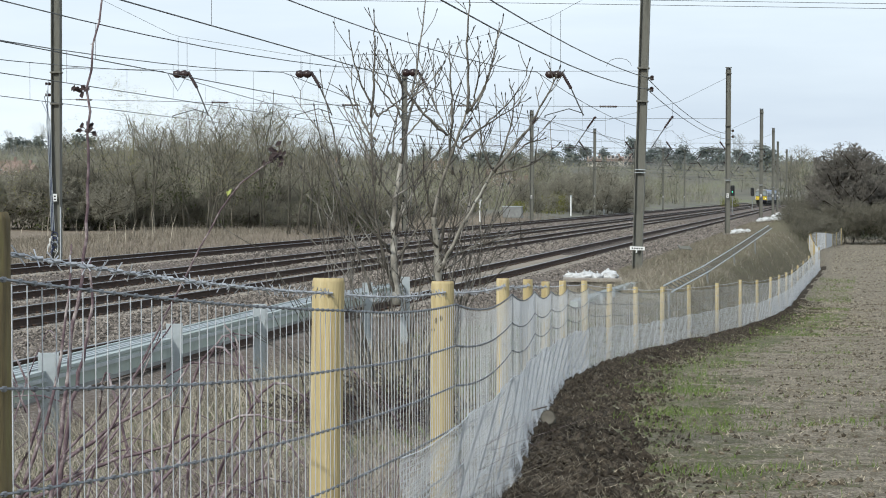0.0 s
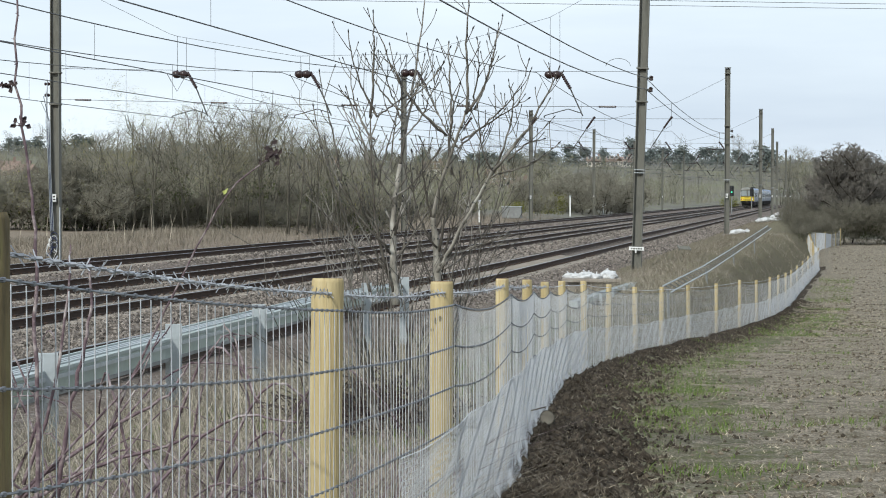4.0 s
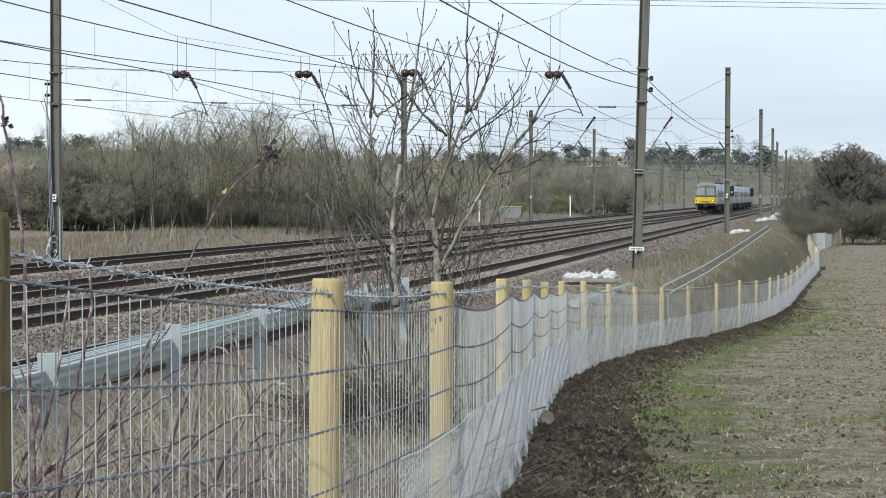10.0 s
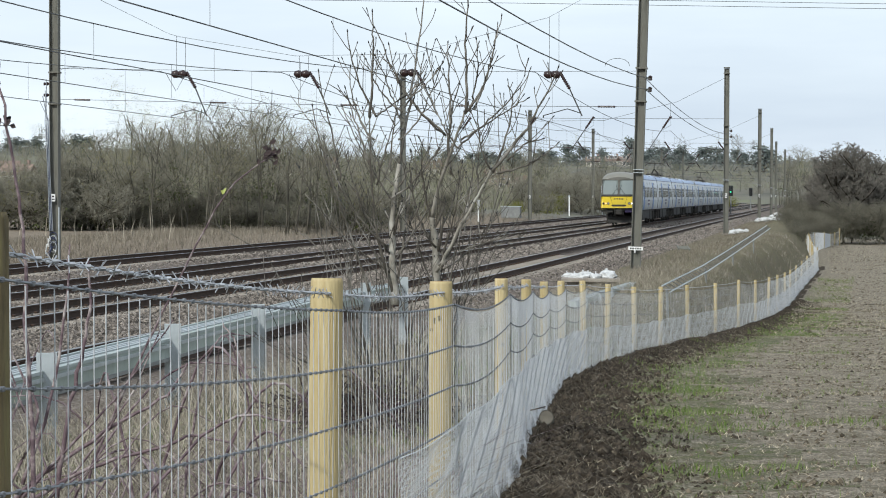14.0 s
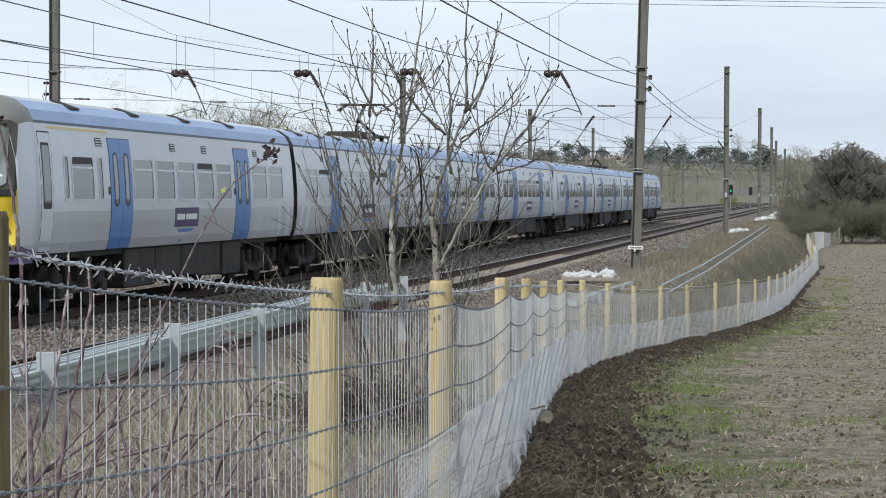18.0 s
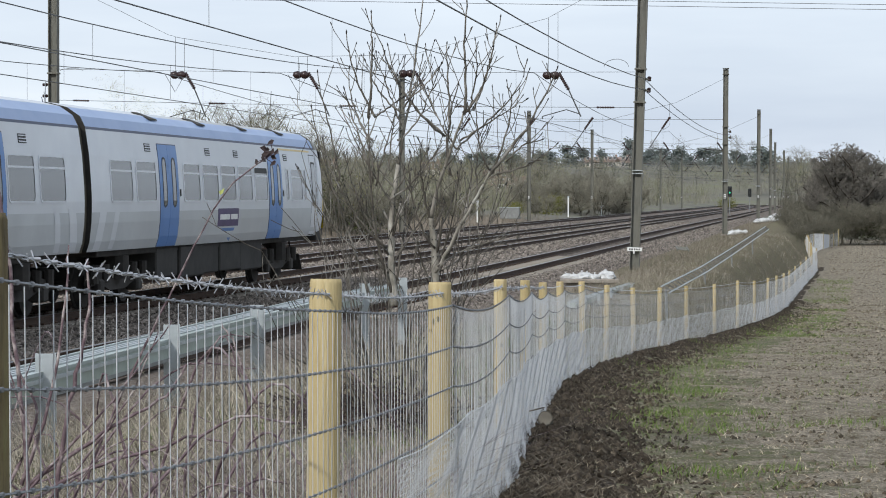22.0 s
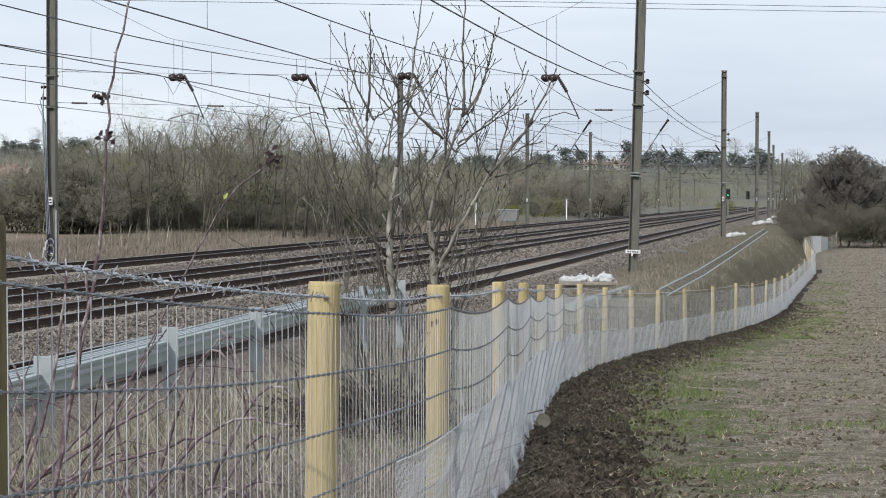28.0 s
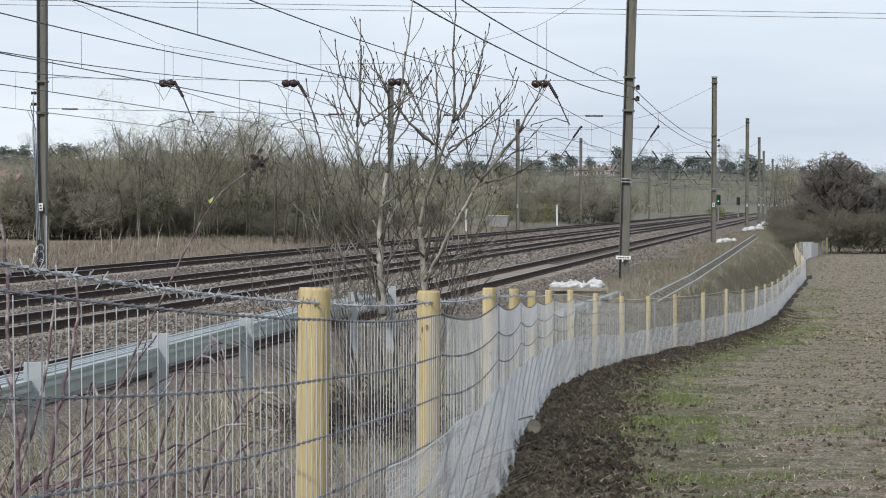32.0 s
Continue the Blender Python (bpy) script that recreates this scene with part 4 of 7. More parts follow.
def window(car, s, y, w, transom=True, z0=2.03, z1=2.86, look_in="glass"):
    key = (s, round(w, 2), transom, z0, look_in)
    if key not in WINDOW_MESH:
        fr = side_patch(Shape(), s, 0, w, z0, z1, 0.012, 0.10 if w > 0.5 else 0.09, 0, 0.035)
        if transom:
            side_patch(fr, s, 0.03, w - 0.03, 2.62, 2.655, 0.013, 0.005)
        gl = side_patch(Shape(), s, 0.03, w - 0.03, z0 + 0.03, z1 - 0.03, 0.004, 0.08 if w > 0.5 else 0.07)
        WINDOW_MESH[key] = (fr.mesh("window", M["bodywhite"]), gl.mesh("pane", M[look_in]))
    a, b = WINDOW_MESH[key]
    f = part("window", a, None, car)
    f.location.y = y
    part("pane", b, None, f, "dark uncovered glass" if look_in == "darkglass" else "grey tinted glass")
    return f


def open_hopper(f, s, w):
    """A flat black plate painted for the dark inside a tipped-in upper light."""
    part("hopper_dark", side_patch(Shape(), s, 0.05, w - 0.05, 2.70, 2.83, 0.007, 0.03), M["black"], f, "black plate for the dark inside an open top light")


def slash(car, s, y, lean, w):
    """A slanted white stripe over the grey lower body."""
    zs = (1.15, 1.32, 1.5, 1.66, 1.8, 1.92)
    row = [(side_x(z), y + lean * (z - 1.15) ** 1.4, z) for z in zs]
    v = [(s * (x + e), q + o, z) for e in (0.005, 0.0) for o in (0, w) for x, q, z in row]
    n = len(zs)
    f = [(i, i + 1, n + i + 1, n + i) for i in range(n - 1)]
    part("livery_stripe", Shape().add(v, f), M["bodywhite"], car, "slanted white stripe")


def door_pair(car, s, y, w=1.45):
    key = ("door", s)
    if key not in WINDOW_MESH:
        lw = w / 2 - 0.012
        d = side_patch(Shape(), s, 0, lw, 1.13, 3.2, 0.010, 0.02)
        seal = side_patch(Shape(), s, -0.02, lw + 0.02, 1.12, 3.22, 0.006, 0.02, 0)
        g = side_patch(Shape(), s, 0.2, lw - 0.2, 1.92, 2.95, 0.016, 0.14, 0, 0.03)
        gp = side_patch(Shape(), s, 0.22, lw - 0.22, 1.94, 2.93, 0.0125, 0.12)
        WINDOW_MESH[key] = (d.mesh("door", M["blue"]), seal.mesh("seal", M["darkline"]), g.mesh("door_window_rim", M["black"]), gp.mesh("door_pane", M["glass"]))
    d, sl, g, gp = WINDOW_MESH[key]
    for k in (0, 1):
        ob = part("door", d, None, car, "bright blue sliding door leaf")
        ob.location.y = y + k * w / 2
        part("seal", sl, None, ob)
        part("window_rim", g, None, ob)
        part("door_pane", gp, None, ob)
    part("door_button", side_patch(Shape(), s, y - 0.16, y - 0.08, 2.15, 2.3, 0.015, 0.02), M["black"], car)


def wheel_mesh():
    sh = Shape()
    prof = ((0.03, 0.10), (0.42, 0.10), (0.42, 0.0), (0.46, -0.02), (0.46, -0.05), (0.30, -0.05), (0.30, 0.0), (0.03, 0.02))
    n = 20
    rings = [[(x, r * math.cos(2 * math.pi * i / n), r * math.sin(2 * math.pi * i / n)) for r, x in prof] for i in range(n + 1)]
    return sh.loft(rings, closed=True, cap=False).mesh("wheel", M["under"])


WHEEL = wheel_mesh()


def bogie(car, y):
    sh = Shape()
    for s in (-1, 1):
        sh.loft([[(s * 1.0 - 0.07, yy, z - h), (s * 1.0 + 0.07, yy, z - h), (s * 1.0 + 0.07, yy, z + h), (s * 1.0 - 0.07, yy, z + h)] for yy, z, h in
                 ((-1.75, 0.55, 0.10), (-1.1, 0.6, 0.13), (-0.5, 0.45, 0.11), (0.5, 0.45, 0.11), (1.1, 0.6, 0.13), (1.75, 0.55, 0.10))])
        for yy in (-1.3, 1.3):
            sh.box(s * 1.0 - 0.13 if s > 0 else -1.16, 1.16 if s > 0 else -0.87, yy - 0.17, yy + 0.17, 0.28, 0.58, 0.04)
            sh.tube([(s * 1.1, yy - 0.35, 0.5), (s * 1.1, yy - 0.35, 0.85)], 0.09, 8)
            sh.tube([(s * 1.1, yy + 0.35, 0.5), (s * 1.1, yy + 0.35, 0.85)], 0.09, 8)
        sh.tube([(s * 1.05, 0, 0.55), (s * 1.05, 0, 1.0)], 0.24, 10)
    sh.box(-0.95, 0.95, -0.25, 0.25, 0.45, 0.75, 0.04)
    b = part("bogie", sh, M["under"], car)
    b.location.y = y
    for yy in (-1.3, 1.3):
        for s in (-1, 1):
            w = part("wheel", WHEEL, None, b)
            w.matrix_basis = pose(s * 0.70, yy, 0.46, 0, 0, 0 if s > 0 else 180)
        part("axle", Shape().tube([(-0.7, yy, 0.46), (0.7, yy, 0.46)], 0.08, 8), M["under"], b)


def under_boxes(car, y0, y1, seed):
    rnd = random.Random(seed)
    y = y0
    while y < y1 - 0.7:
        w = min(rnd.uniform(1.0, 2.6), y1 - y)
        for s in (-1, 1):
            d = rnd.uniform(0.0, 0.08)
            part("equipment_box", Shape().box(min(s * 0.35, s * (1.27 - d)), max(s * 0.35, s * (1.27 - d)), y, y + w - 0.08, rnd.uniform(0.33, 0.5), 1.1, 0.03), M["skirt"], car, "dusty grey underfloor box")
        y += w
    part("floor_frame", Shape().box(-1.2, 1.2, 0.5, y1 + 4, 1.0, 1.13, 0.02), M["under"], car)


def roof_kit(car, y0, y1, seed):
    rnd = random.Random(seed)
    for y in np.arange(y0 + 1.5, y1 - 1.5, (y1 - y0 - 3) / 4):
        for s in (-1, 1):
            sh = Shape()
            rings = [[(s * 1.1, yy, 3.70), (s * 0.72, yy, 3.845), (s * 0.70, yy, 3.875), (s * 1.08, yy, 3.735)] for yy in (y, y + 0.55)]
            part("roof_vent", sh.loft(rings), M["under"], car, "dark roof vent")
    for s in (-1, 1):
        for y in (3.4, 8.6, 11.2, 16.0):
            g = part("grille", side_patch(Shape(), s, y, y + 0.42, 3.04, 3.2, 0.006, 0.01), M["black"], car, "dark slatted grille")
            for k in range(3):
                part("slat", side_patch(Shape(), s, y + 0.02, y + 0.40, 3.06 + 0.05 * k, 3.08 + 0.05 * k, 0.014, 0.005), M["bodywhite"], g)


def name_board(car, s, y):
    b = part("name_board", side_patch(Shape(), s, y, y + 1.9, 1.48, 1.88, 0.008, 0.01), M["purple"], car, "dark plum name board with pale marks")
    for k, w in enumerate((0.62, 0.9)):
        part("mark", side_patch(Shape(), s, y + 0.12 + 0.72 * k, y + 0.12 + 0.72 * k + w, 1.63, 1.75, 0.012, 0.01), M["white"], b)
    sh = Shape().add([(s * (side_x(z) + e), y + dy, z) for e in (0.008, 0.0) for dy, z in ((0.3, 1.44), (1.6, 1.44), (0.6, 1.14))], [(0, 1, 2), (0, 3, 4, 1), (1, 4, 5, 2), (2, 5, 3, 0)])
    part("flash", sh, M["blue"], b, "small blue flash")


def carriage_sides(car, wins, doors, board, ends):
    for s in (1, -1):
        for i, (y, w) in enumerate(wins):
            f = window(car, s, y, w, w > 0.5, look_in="darkglass" if i == 4 and s > 0 else "glass")
            if i in ((1, 6) if s > 0 else (3,)) and w > 0.5:
                open_hopper(f, s, w)
        for y in doors:
            door_pair(car, s, y)
        name_board(car, s, board)
        for y in ends:
            toward = 1 if y < 5 else -1
            slash(car, s, y + 0.15, 0.35 * toward, 0.42)
            slash(car, s, y + 0.15 + 0.85 * toward, 0.35 * toward, 0.3)


def end_gangway(car, y, out):
    sh = Shape()
    ring = [(x * 0.93, z * 0.985) for x, z in SIDE if z < 3.8] + [(0, 3.78)] + [(-x * 0.93, z * 0.985) for x, z in reversed(SIDE) if z < 3.8]
    sh.loft([[(x, yy, z) for x, z in ring] for yy in (y, y + out)])
    part("gangway", sh, M["rubber"], car, "dark rubber gangway between carriages")


def middle_car(panto):
    car = thing("train_carriage", "white electric train carriage with blue doors" + (" and raised pantograph" if panto else ""), "train carriage", "passing train")
    L = 19.7
    part("body", body_shape(0.22, L - 0.22), BODY_MATS, car)
    wins = [(1.3, 1.45), (3.0, 1.4)] + [(6.2 + 1.47 * k, 1.32) for k in range(5)] + [(15.3, 1.4), (16.95, 1.45)]
    carriage_sides(car, wins, (4.55, 13.75), 9.2, (0.3, L - 1.1))
    for y in (3.0, L - 3.0):
        bogie(car, y)
    under_boxes(car, 5.2, L - 5.2, 4 if panto else 5)
    roof_kit(car, 0.3, L - (6 if panto else 0.3), 2)
    end_gangway(car, 0.0, 0.25)
    end_gangway(car, L - 0.25, 0.25)
    if panto:
        y = L - 3.2
        p = part("pantograph", Shape().box(-0.75, 0.75, y - 0.9, y + 0.9, 3.98, 4.05, 0.02).tube([(-0.35, y + 0.6, 4.05), (0, y - 0.75, 4.55)], 0.045, 6).tube([(0.35, y + 0.6, 4.05), (0, y - 0.75, 4.55)], 0.045, 6)
                 .tube([(0, y - 0.75, 4.55), (0, y + 0.35, 5.02)], 0.04, 6), M["under"], car, "black raised pantograph")
        for dy in (-0.18, 0.18):
            part("contact_strip", Shape().tube([(-0.85, y + 0.35 + dy, 4.86), (-0.6, y + 0.35 + dy, 5.06), (0.6, y + 0.35 + dy, 5.06), (0.85, y + 0.35 + dy, 4.86)], 0.03, 6), M["under"], p)
        for x in (-0.5, 0.5):
            for dy in (-0.7, 0.7):
                part("insulator", Shape().tube([(x, y + dy, 3.8), (x, y + dy, 3.86), (x, y + dy, 3.92), (x, y + dy, 3.98)], [0.05, 0.09, 0.05, 0.08], 8), M["insul"], p)
        part("roof_equipment", Shape().box(-0.55, 0.55, y - 3.2, y - 1.5, 3.85, 4.12, 0.06), M["under"], car, "dark roof equipment case")
    return car


def cab_car():
    car = thing("train_cab_carriage", "white electric train driving carriage with yellow front and blue doors", "train carriage", "passing train")
    L = 20.4
    part("body", body_shape(-0.05, L - 0.22), BODY_MATS, car)
    ring = [(x, z) for x, z in SIDE] + [(0, 3.92)] + [(-x, z) for x, z in reversed(SIDE)]

    def squeeze(y, kx, top):
        return [(x * kx * (1 - (1 - kx) * 1.6 * max(0, z - 2.9)), y, 1.12 + (z - 1.12) * (top - 1.12) / 2.8) for x, z in ring]

    def face(x, z):
        """How far back the cab front lies at x, z."""
        return -1.5 + 0.42 * abs(x / 1.33) ** 2.7 + 0.19 * max(0, z - 2.15)

    def brow(kx, top):
        return [(x, face(x, z) + 0.06, z) for x, _, z in squeeze(0, kx, top)]

    shell = Shape().loft([squeeze(-0.04, 1.003, 3.93), squeeze(-0.3, 1.0, 3.925), squeeze(-0.52, 0.995, 3.90), squeeze(-0.72, 0.985, 3.85), squeeze(-0.88, 0.972, 3.775), squeeze(-0.99, 0.955, 3.68), brow(0.935, 3.55)])
    n = len(ring)
    shell.mi = []
    for i, f in enumerate(shell.f):
        z = sum(shell.v[k][2] for k in f) / len(f)
        front_band = i >= 5 * n
        shell.mi.append(0 if z > 3.3 else (1 if z < 2.2 else 2) if front_band else 3)
    part("cab_shell", shell, [M["cabgrey"], M["yellow"], M["surround"], M["bodywhite"]], car, "grey-brown rounded cab shell", True)

    def front(sh, x0, x1, z0, z1, out, mi=0, r=0.06, n=8):
        """A plate bent round the cab front."""
        rows = []
        for j, z in enumerate((z0, z0 + max(0.02, r * 0.7), z1 - max(0.02, r * 0.7), z1)):
            cut = r if j in (0, 3) else 0
            rows.append([(x, face(x, z) + 0.02 - out, z) for x in np.linspace(x0 + cut, x1 - cut, n)])
        v = [p for q in rows for p in q] + [(p[0], p[1] + 0.05, p[2]) for q in rows for p in q]
        f = []
        m = len(rows) * n
        for j in range(3):
            for i in range(n - 1):
                f.append((j * n + i, j * n + i + 1, (j + 1) * n + i + 1, (j + 1) * n + i))
        rim = [i for i in range(n)] + [j * n + n - 1 for j in range(1, 4)] + [3 * n + i for i in range(n - 2, -1, -1)] + [j * n for j in (2, 1)]
        f += [(rim[i], rim[(i + 1) % len(rim)], m + rim[(i + 1) % len(rim)], m + rim[i]) for i in range(len(rim))]
        return sh.add(v, f, mi)

    part("front_panel", front(Shape(), -1.34, 1.34, 1.29, 2.12, 0.05, r=0.05, n=14), M["yellow"], car, "bright yellow warning panel", True)
    part("black_band", front(Shape(), -1.33, 1.33, 2.13, 2.24, 0.035, r=0.0, n=14), M["black"], car)
    part("screen_surround", front(Shape(), -1.30, 1.30, 2.22, 3.40, 0.012, r=0.1, n=14), M["surround"], car, "dark windscreen surround")
    for s in (-1, 1):
        a, b = sorted((s * 0.06, s * 1.2))
        part("windscreen", front(Shape(), a, b, 2.28, 3.33, 0.035, r=0.09), M["screen"], car, "pale reflecting windscreen", True)
        part("wiper", Shape().tube([(s * 0.5, -1.53, 2.2), (s * 0.22, -1.45, 2.6), (s * 0.1, -1.42, 2.75)], 0.014, 4).tube([(s * 0.02, -1.48, 2.45), (s * 0.2, -1.38, 2.95)], 0.012, 4), M["black"], car)
        for x, r, mat in ((0.76, 0.095, "dull"), (0.97, 0.085, "lamp" if s > 0 else "warm"), (1.14, 0.085, "insul")):
            y = face(x, 1.62) - 0.03
            h = part("headlight", Shape().tube([(s * x, y + 0.05, 1.62), (s * x, y - 0.03, 1.62)], r, 14), M["black"], car)
            part("lens", Shape().tube([(s * x, y - 0.03, 1.62), (s * x, y - 0.045, 1.62)], r * 0.8, 14), M[mat], h)
        a, b = sorted((s * 0.45, s * 1.33))
        part("buffer_skirt", Shape().loft([[(a, -1.2, 0.98), (b, -0.98, 0.98), (b, -0.98, 1.28), (a, -1.2, 1.28)], [(a, -0.2, 0.98), (b, -0.2, 0.98), (b, -0.2, 1.28), (a, -0.2, 1.28)]] if s > 0 else [[(a, -0.98, 0.98), (b, -1.2, 0.98), (b, -1.2, 1.28), (a, -0.98, 1.28)], [(a, -0.2, 0.98), (b, -0.2, 0.98), (b, -0.2, 1.28), (a, -0.2, 1.28)]]), M["purple"] if s > 0 else M["skirt"], car, "dark lower front skirt")
        part("cab_door", side_patch(Shape(), s, 0.08, 0.72, 1.16, 3.22, 0.004, 0.03, deep=0.02), M["bodywhite"], car)
        part("door_gap", side_patch(Shape(), s, 0.055, 0.745, 1.14, 3.245, 0.001, 0.03), M["black"], car)
        part("cab_side_window", side_patch(Shape(), s, 0.16, 0.62, 1.9, 3.05, 0.008, 0.05), M["black"], car)
        part("cab_pane", side_patch(Shape(), s, 0.20, 0.58, 2.0, 3.0, 0.011, 0.04), M["glass"], car)
        part("cream_line", side_patch(Shape(), s, 0.6, 4.3, 3.30, 3.345, 0.006, 0.01), M["cream"], car)
    part("smile_recess", front(Shape(), -0.55, 0.55, 1.40, 1.54, 0.06, r=0.1), M["black"], car, "dark recess in the yellow panel")
    for k in range(6):
        part("number_mark", front(Shape(), -0.36 + 0.125 * k, -0.295 + 0.125 * k, 1.90, 2.0, 0.056, r=0.0, n=3), M["black"], car)
    for s in (-1, 1):
        part("panel_seam", Shape().tube([(s * 0.62, face(0.62, 2) - 0.035, 2.1), (s * 0.5, face(0.5, 2) - 0.035, 1.7), (s * 0.35, face(0.35, 2) - 0.035, 1.32)], 0.008, 4), M["black"], car)
    part("coupler", Shape().box(-0.24, 0.24, -1.58, -0.6, 0.78, 1.18, 0.06).tube([(0, -0.6, 0.95), (0, -1.6, 0.95)], 0.13, 10).tube([(-0.3, -1.4, 1.2), (-0.33, -1.5, 0.8), (-0.2, -1.42, 0.6)], 0.03, 6).tube([(0.3, -1.4, 1.2), (0.33, -1.5, 0.8), (0.2, -1.42, 0.6)], 0.03, 6), M["under"], car, "black coupler with hoses")
    part("snow_plough", Shape().loft([[(-0.9, -0.45, 0.2), (0.9, -0.45, 0.2), (0.85, -0.3, 0.62), (-0.85, -0.3, 0.62)], [(-0.9, -0.4, 0.2), (0.9, -0.4, 0.2), (0.85, -0.25, 0.62), (-0.85, -0.25, 0.62)]]), M["skirt"], car)
    part("roof_horn", Shape().box(0.32, 0.42, 0.1, 0.3, 3.86, 3.98, 0.02), M["under"], car)
    wins = [(1.36, 0.28), (1.82, 1.32), (3.42, 0.3)] + [(5.78 + 1.62 * k, 1.38) for k in range(5)] + [(15.75, 1.45), (17.45, 1.5)]
    carriage_sides(car, wins, (4.2, 14.05), 8.8, (L - 1.1,))
    for y in (3.3, L - 3.0):
        bogie(car, y)
    under_boxes(car, 5.6, L - 5.2, 6)
    roof_kit(car, 1.2, L - 0.3, 3)
    end_gangway(car, L - 0.25, 0.25)
    return car


TRAIN_X = -14.6
first, second, third = cab_car(), middle_car(True), middle_car(False)
CARS = []
for unit in (0, 1):
    o = unit * 82.3
    for ob, dy, turn in ((first, 0, 0), (second, 20.4, 0), (third, 40.1, 0), (first, 80.2, 180)):
        fresh = unit == 0 and turn == 0
        CARS.append((ob if fresh else copy_thing(ob, pose(0, 0, 0)), o + dy, turn))


# ---- bare trees ----
def grow(rnd, p, d, length, r, level, plan, out):
    """Adds the pieces of one branch and of its side branches to out: (level, p, q, r0, r1). plan: for each level, the number of side
    branches, their spread in degrees, their length, how strongly they turn up, and how crooked they are."""
    kids, spread, ratio, rise, crook = plan[min(level, len(plan) - 1)]
    n = 5 if level == 0 else 4 if level == 1 else 3
    spots = []
    for i in range(n):
        d = (d + Vector((rnd.gauss(0, crook), rnd.gauss(0, crook), rnd.gauss(0, crook * 0.5) + rise))).normalized()
        q = p + d * (length / n)
        r1 = r * (0.82 if level else 0.75)
        out.append((level, p.copy(), q.copy(), r, r1))
        p, r = q, r1
        spots.append((p.copy(), d.copy(), r))
    if level + 1 >= len(plan):
        return
    for k in range(kids):
        t = (k + rnd.random()) / kids
        i = min(n - 1, int((0.22 + 0.78 * t) * n)) if level == 0 else min(n - 1, int(t * n))
        a, w, rr = spots[i]
        side = w.orthogonal()
        side.rotate(Matrix.Rotation(rnd.uniform(0, 6.283), 3, w))
        sp = radians(spread * rnd.uniform(0.65, 1.25))
        grow(rnd, a, (w * math.cos(sp) + side * math.sin(sp)).normalized(), length * ratio * rnd.uniform(0.7, 1.2) * (1.1 - 0.45 * t), rr * (0.55 if level == 0 else 0.46), level + 1, plan, out)


def limbs(name, segs, mat, sides=3, least=0.0):
    """One mesh of tapered pieces."""
    p = np.array([tuple(s[1]) for s in segs])
    q = np.array([tuple(s[2]) for s in segs])
    r0 = np.maximum(np.array([s[3] for s in segs]), least)
    r1 = np.maximum(np.array([s[4] for s in segs]), least)
    d = q - p
    d /= np.maximum(np.linalg.norm(d, axis=1, keepdims=True), 1e-6)
    ref = np.where(np.abs(d[:, 2:3]) < 0.9, np.array([[0.0, 0.0, 1.0]]), np.array([[1.0, 0.0, 0.0]]))
    a = np.cross(d, ref)
    a /= np.linalg.norm(a, axis=1, keepdims=True)
    b = np.cross(d, a)
    v = []
    for c, r in ((p, r0), (q + d * r1[:, None] * 0.4, r1)):
        for s in range(sides):
            w = 2 * math.pi * s / sides
            v.append(c + (a * math.cos(w) + b * math.sin(w)) * r[:, None])
    v = np.stack(v, 1).reshape(-1, 3)
    o = np.arange(len(segs))[:, None] * 2 * sides
    f = np.concatenate([o + np.array([[s, (s + 1) % sides, sides + (s + 1) % sides, sides + s]]) for s in range(sides)], 0)
    return fast_mesh(name, v, f, mat)


def leaf_cloud(name, centres, radius, n, size, mat):
    """Small leaves strewn round centres."""
    c = np.repeat(np.asarray(centres, float), n, 0)
    m = len(c)
    p = c + rng.normal(0, 1, (m, 3)) * np.asarray(radius)
    u = rng.normal(0, 1, (m, 3))
    u /= np.linalg.norm(u, axis=1, keepdims=True)
    w = np.cross(u, rng.normal(0, 1, (m, 3)))
    w /= np.linalg.norm(w, axis=1, keepdims=True)
    s = rng.uniform(*size, m)[:, None]
    v = np.stack([p - u * s, p + w * s * 0.6, p + u * s, p - w * s * 0.6], 1).reshape(-1, 3)
    f = np.arange(m * 4).reshape(-1, 4)
    return fast_mesh(name, v, f, mat)


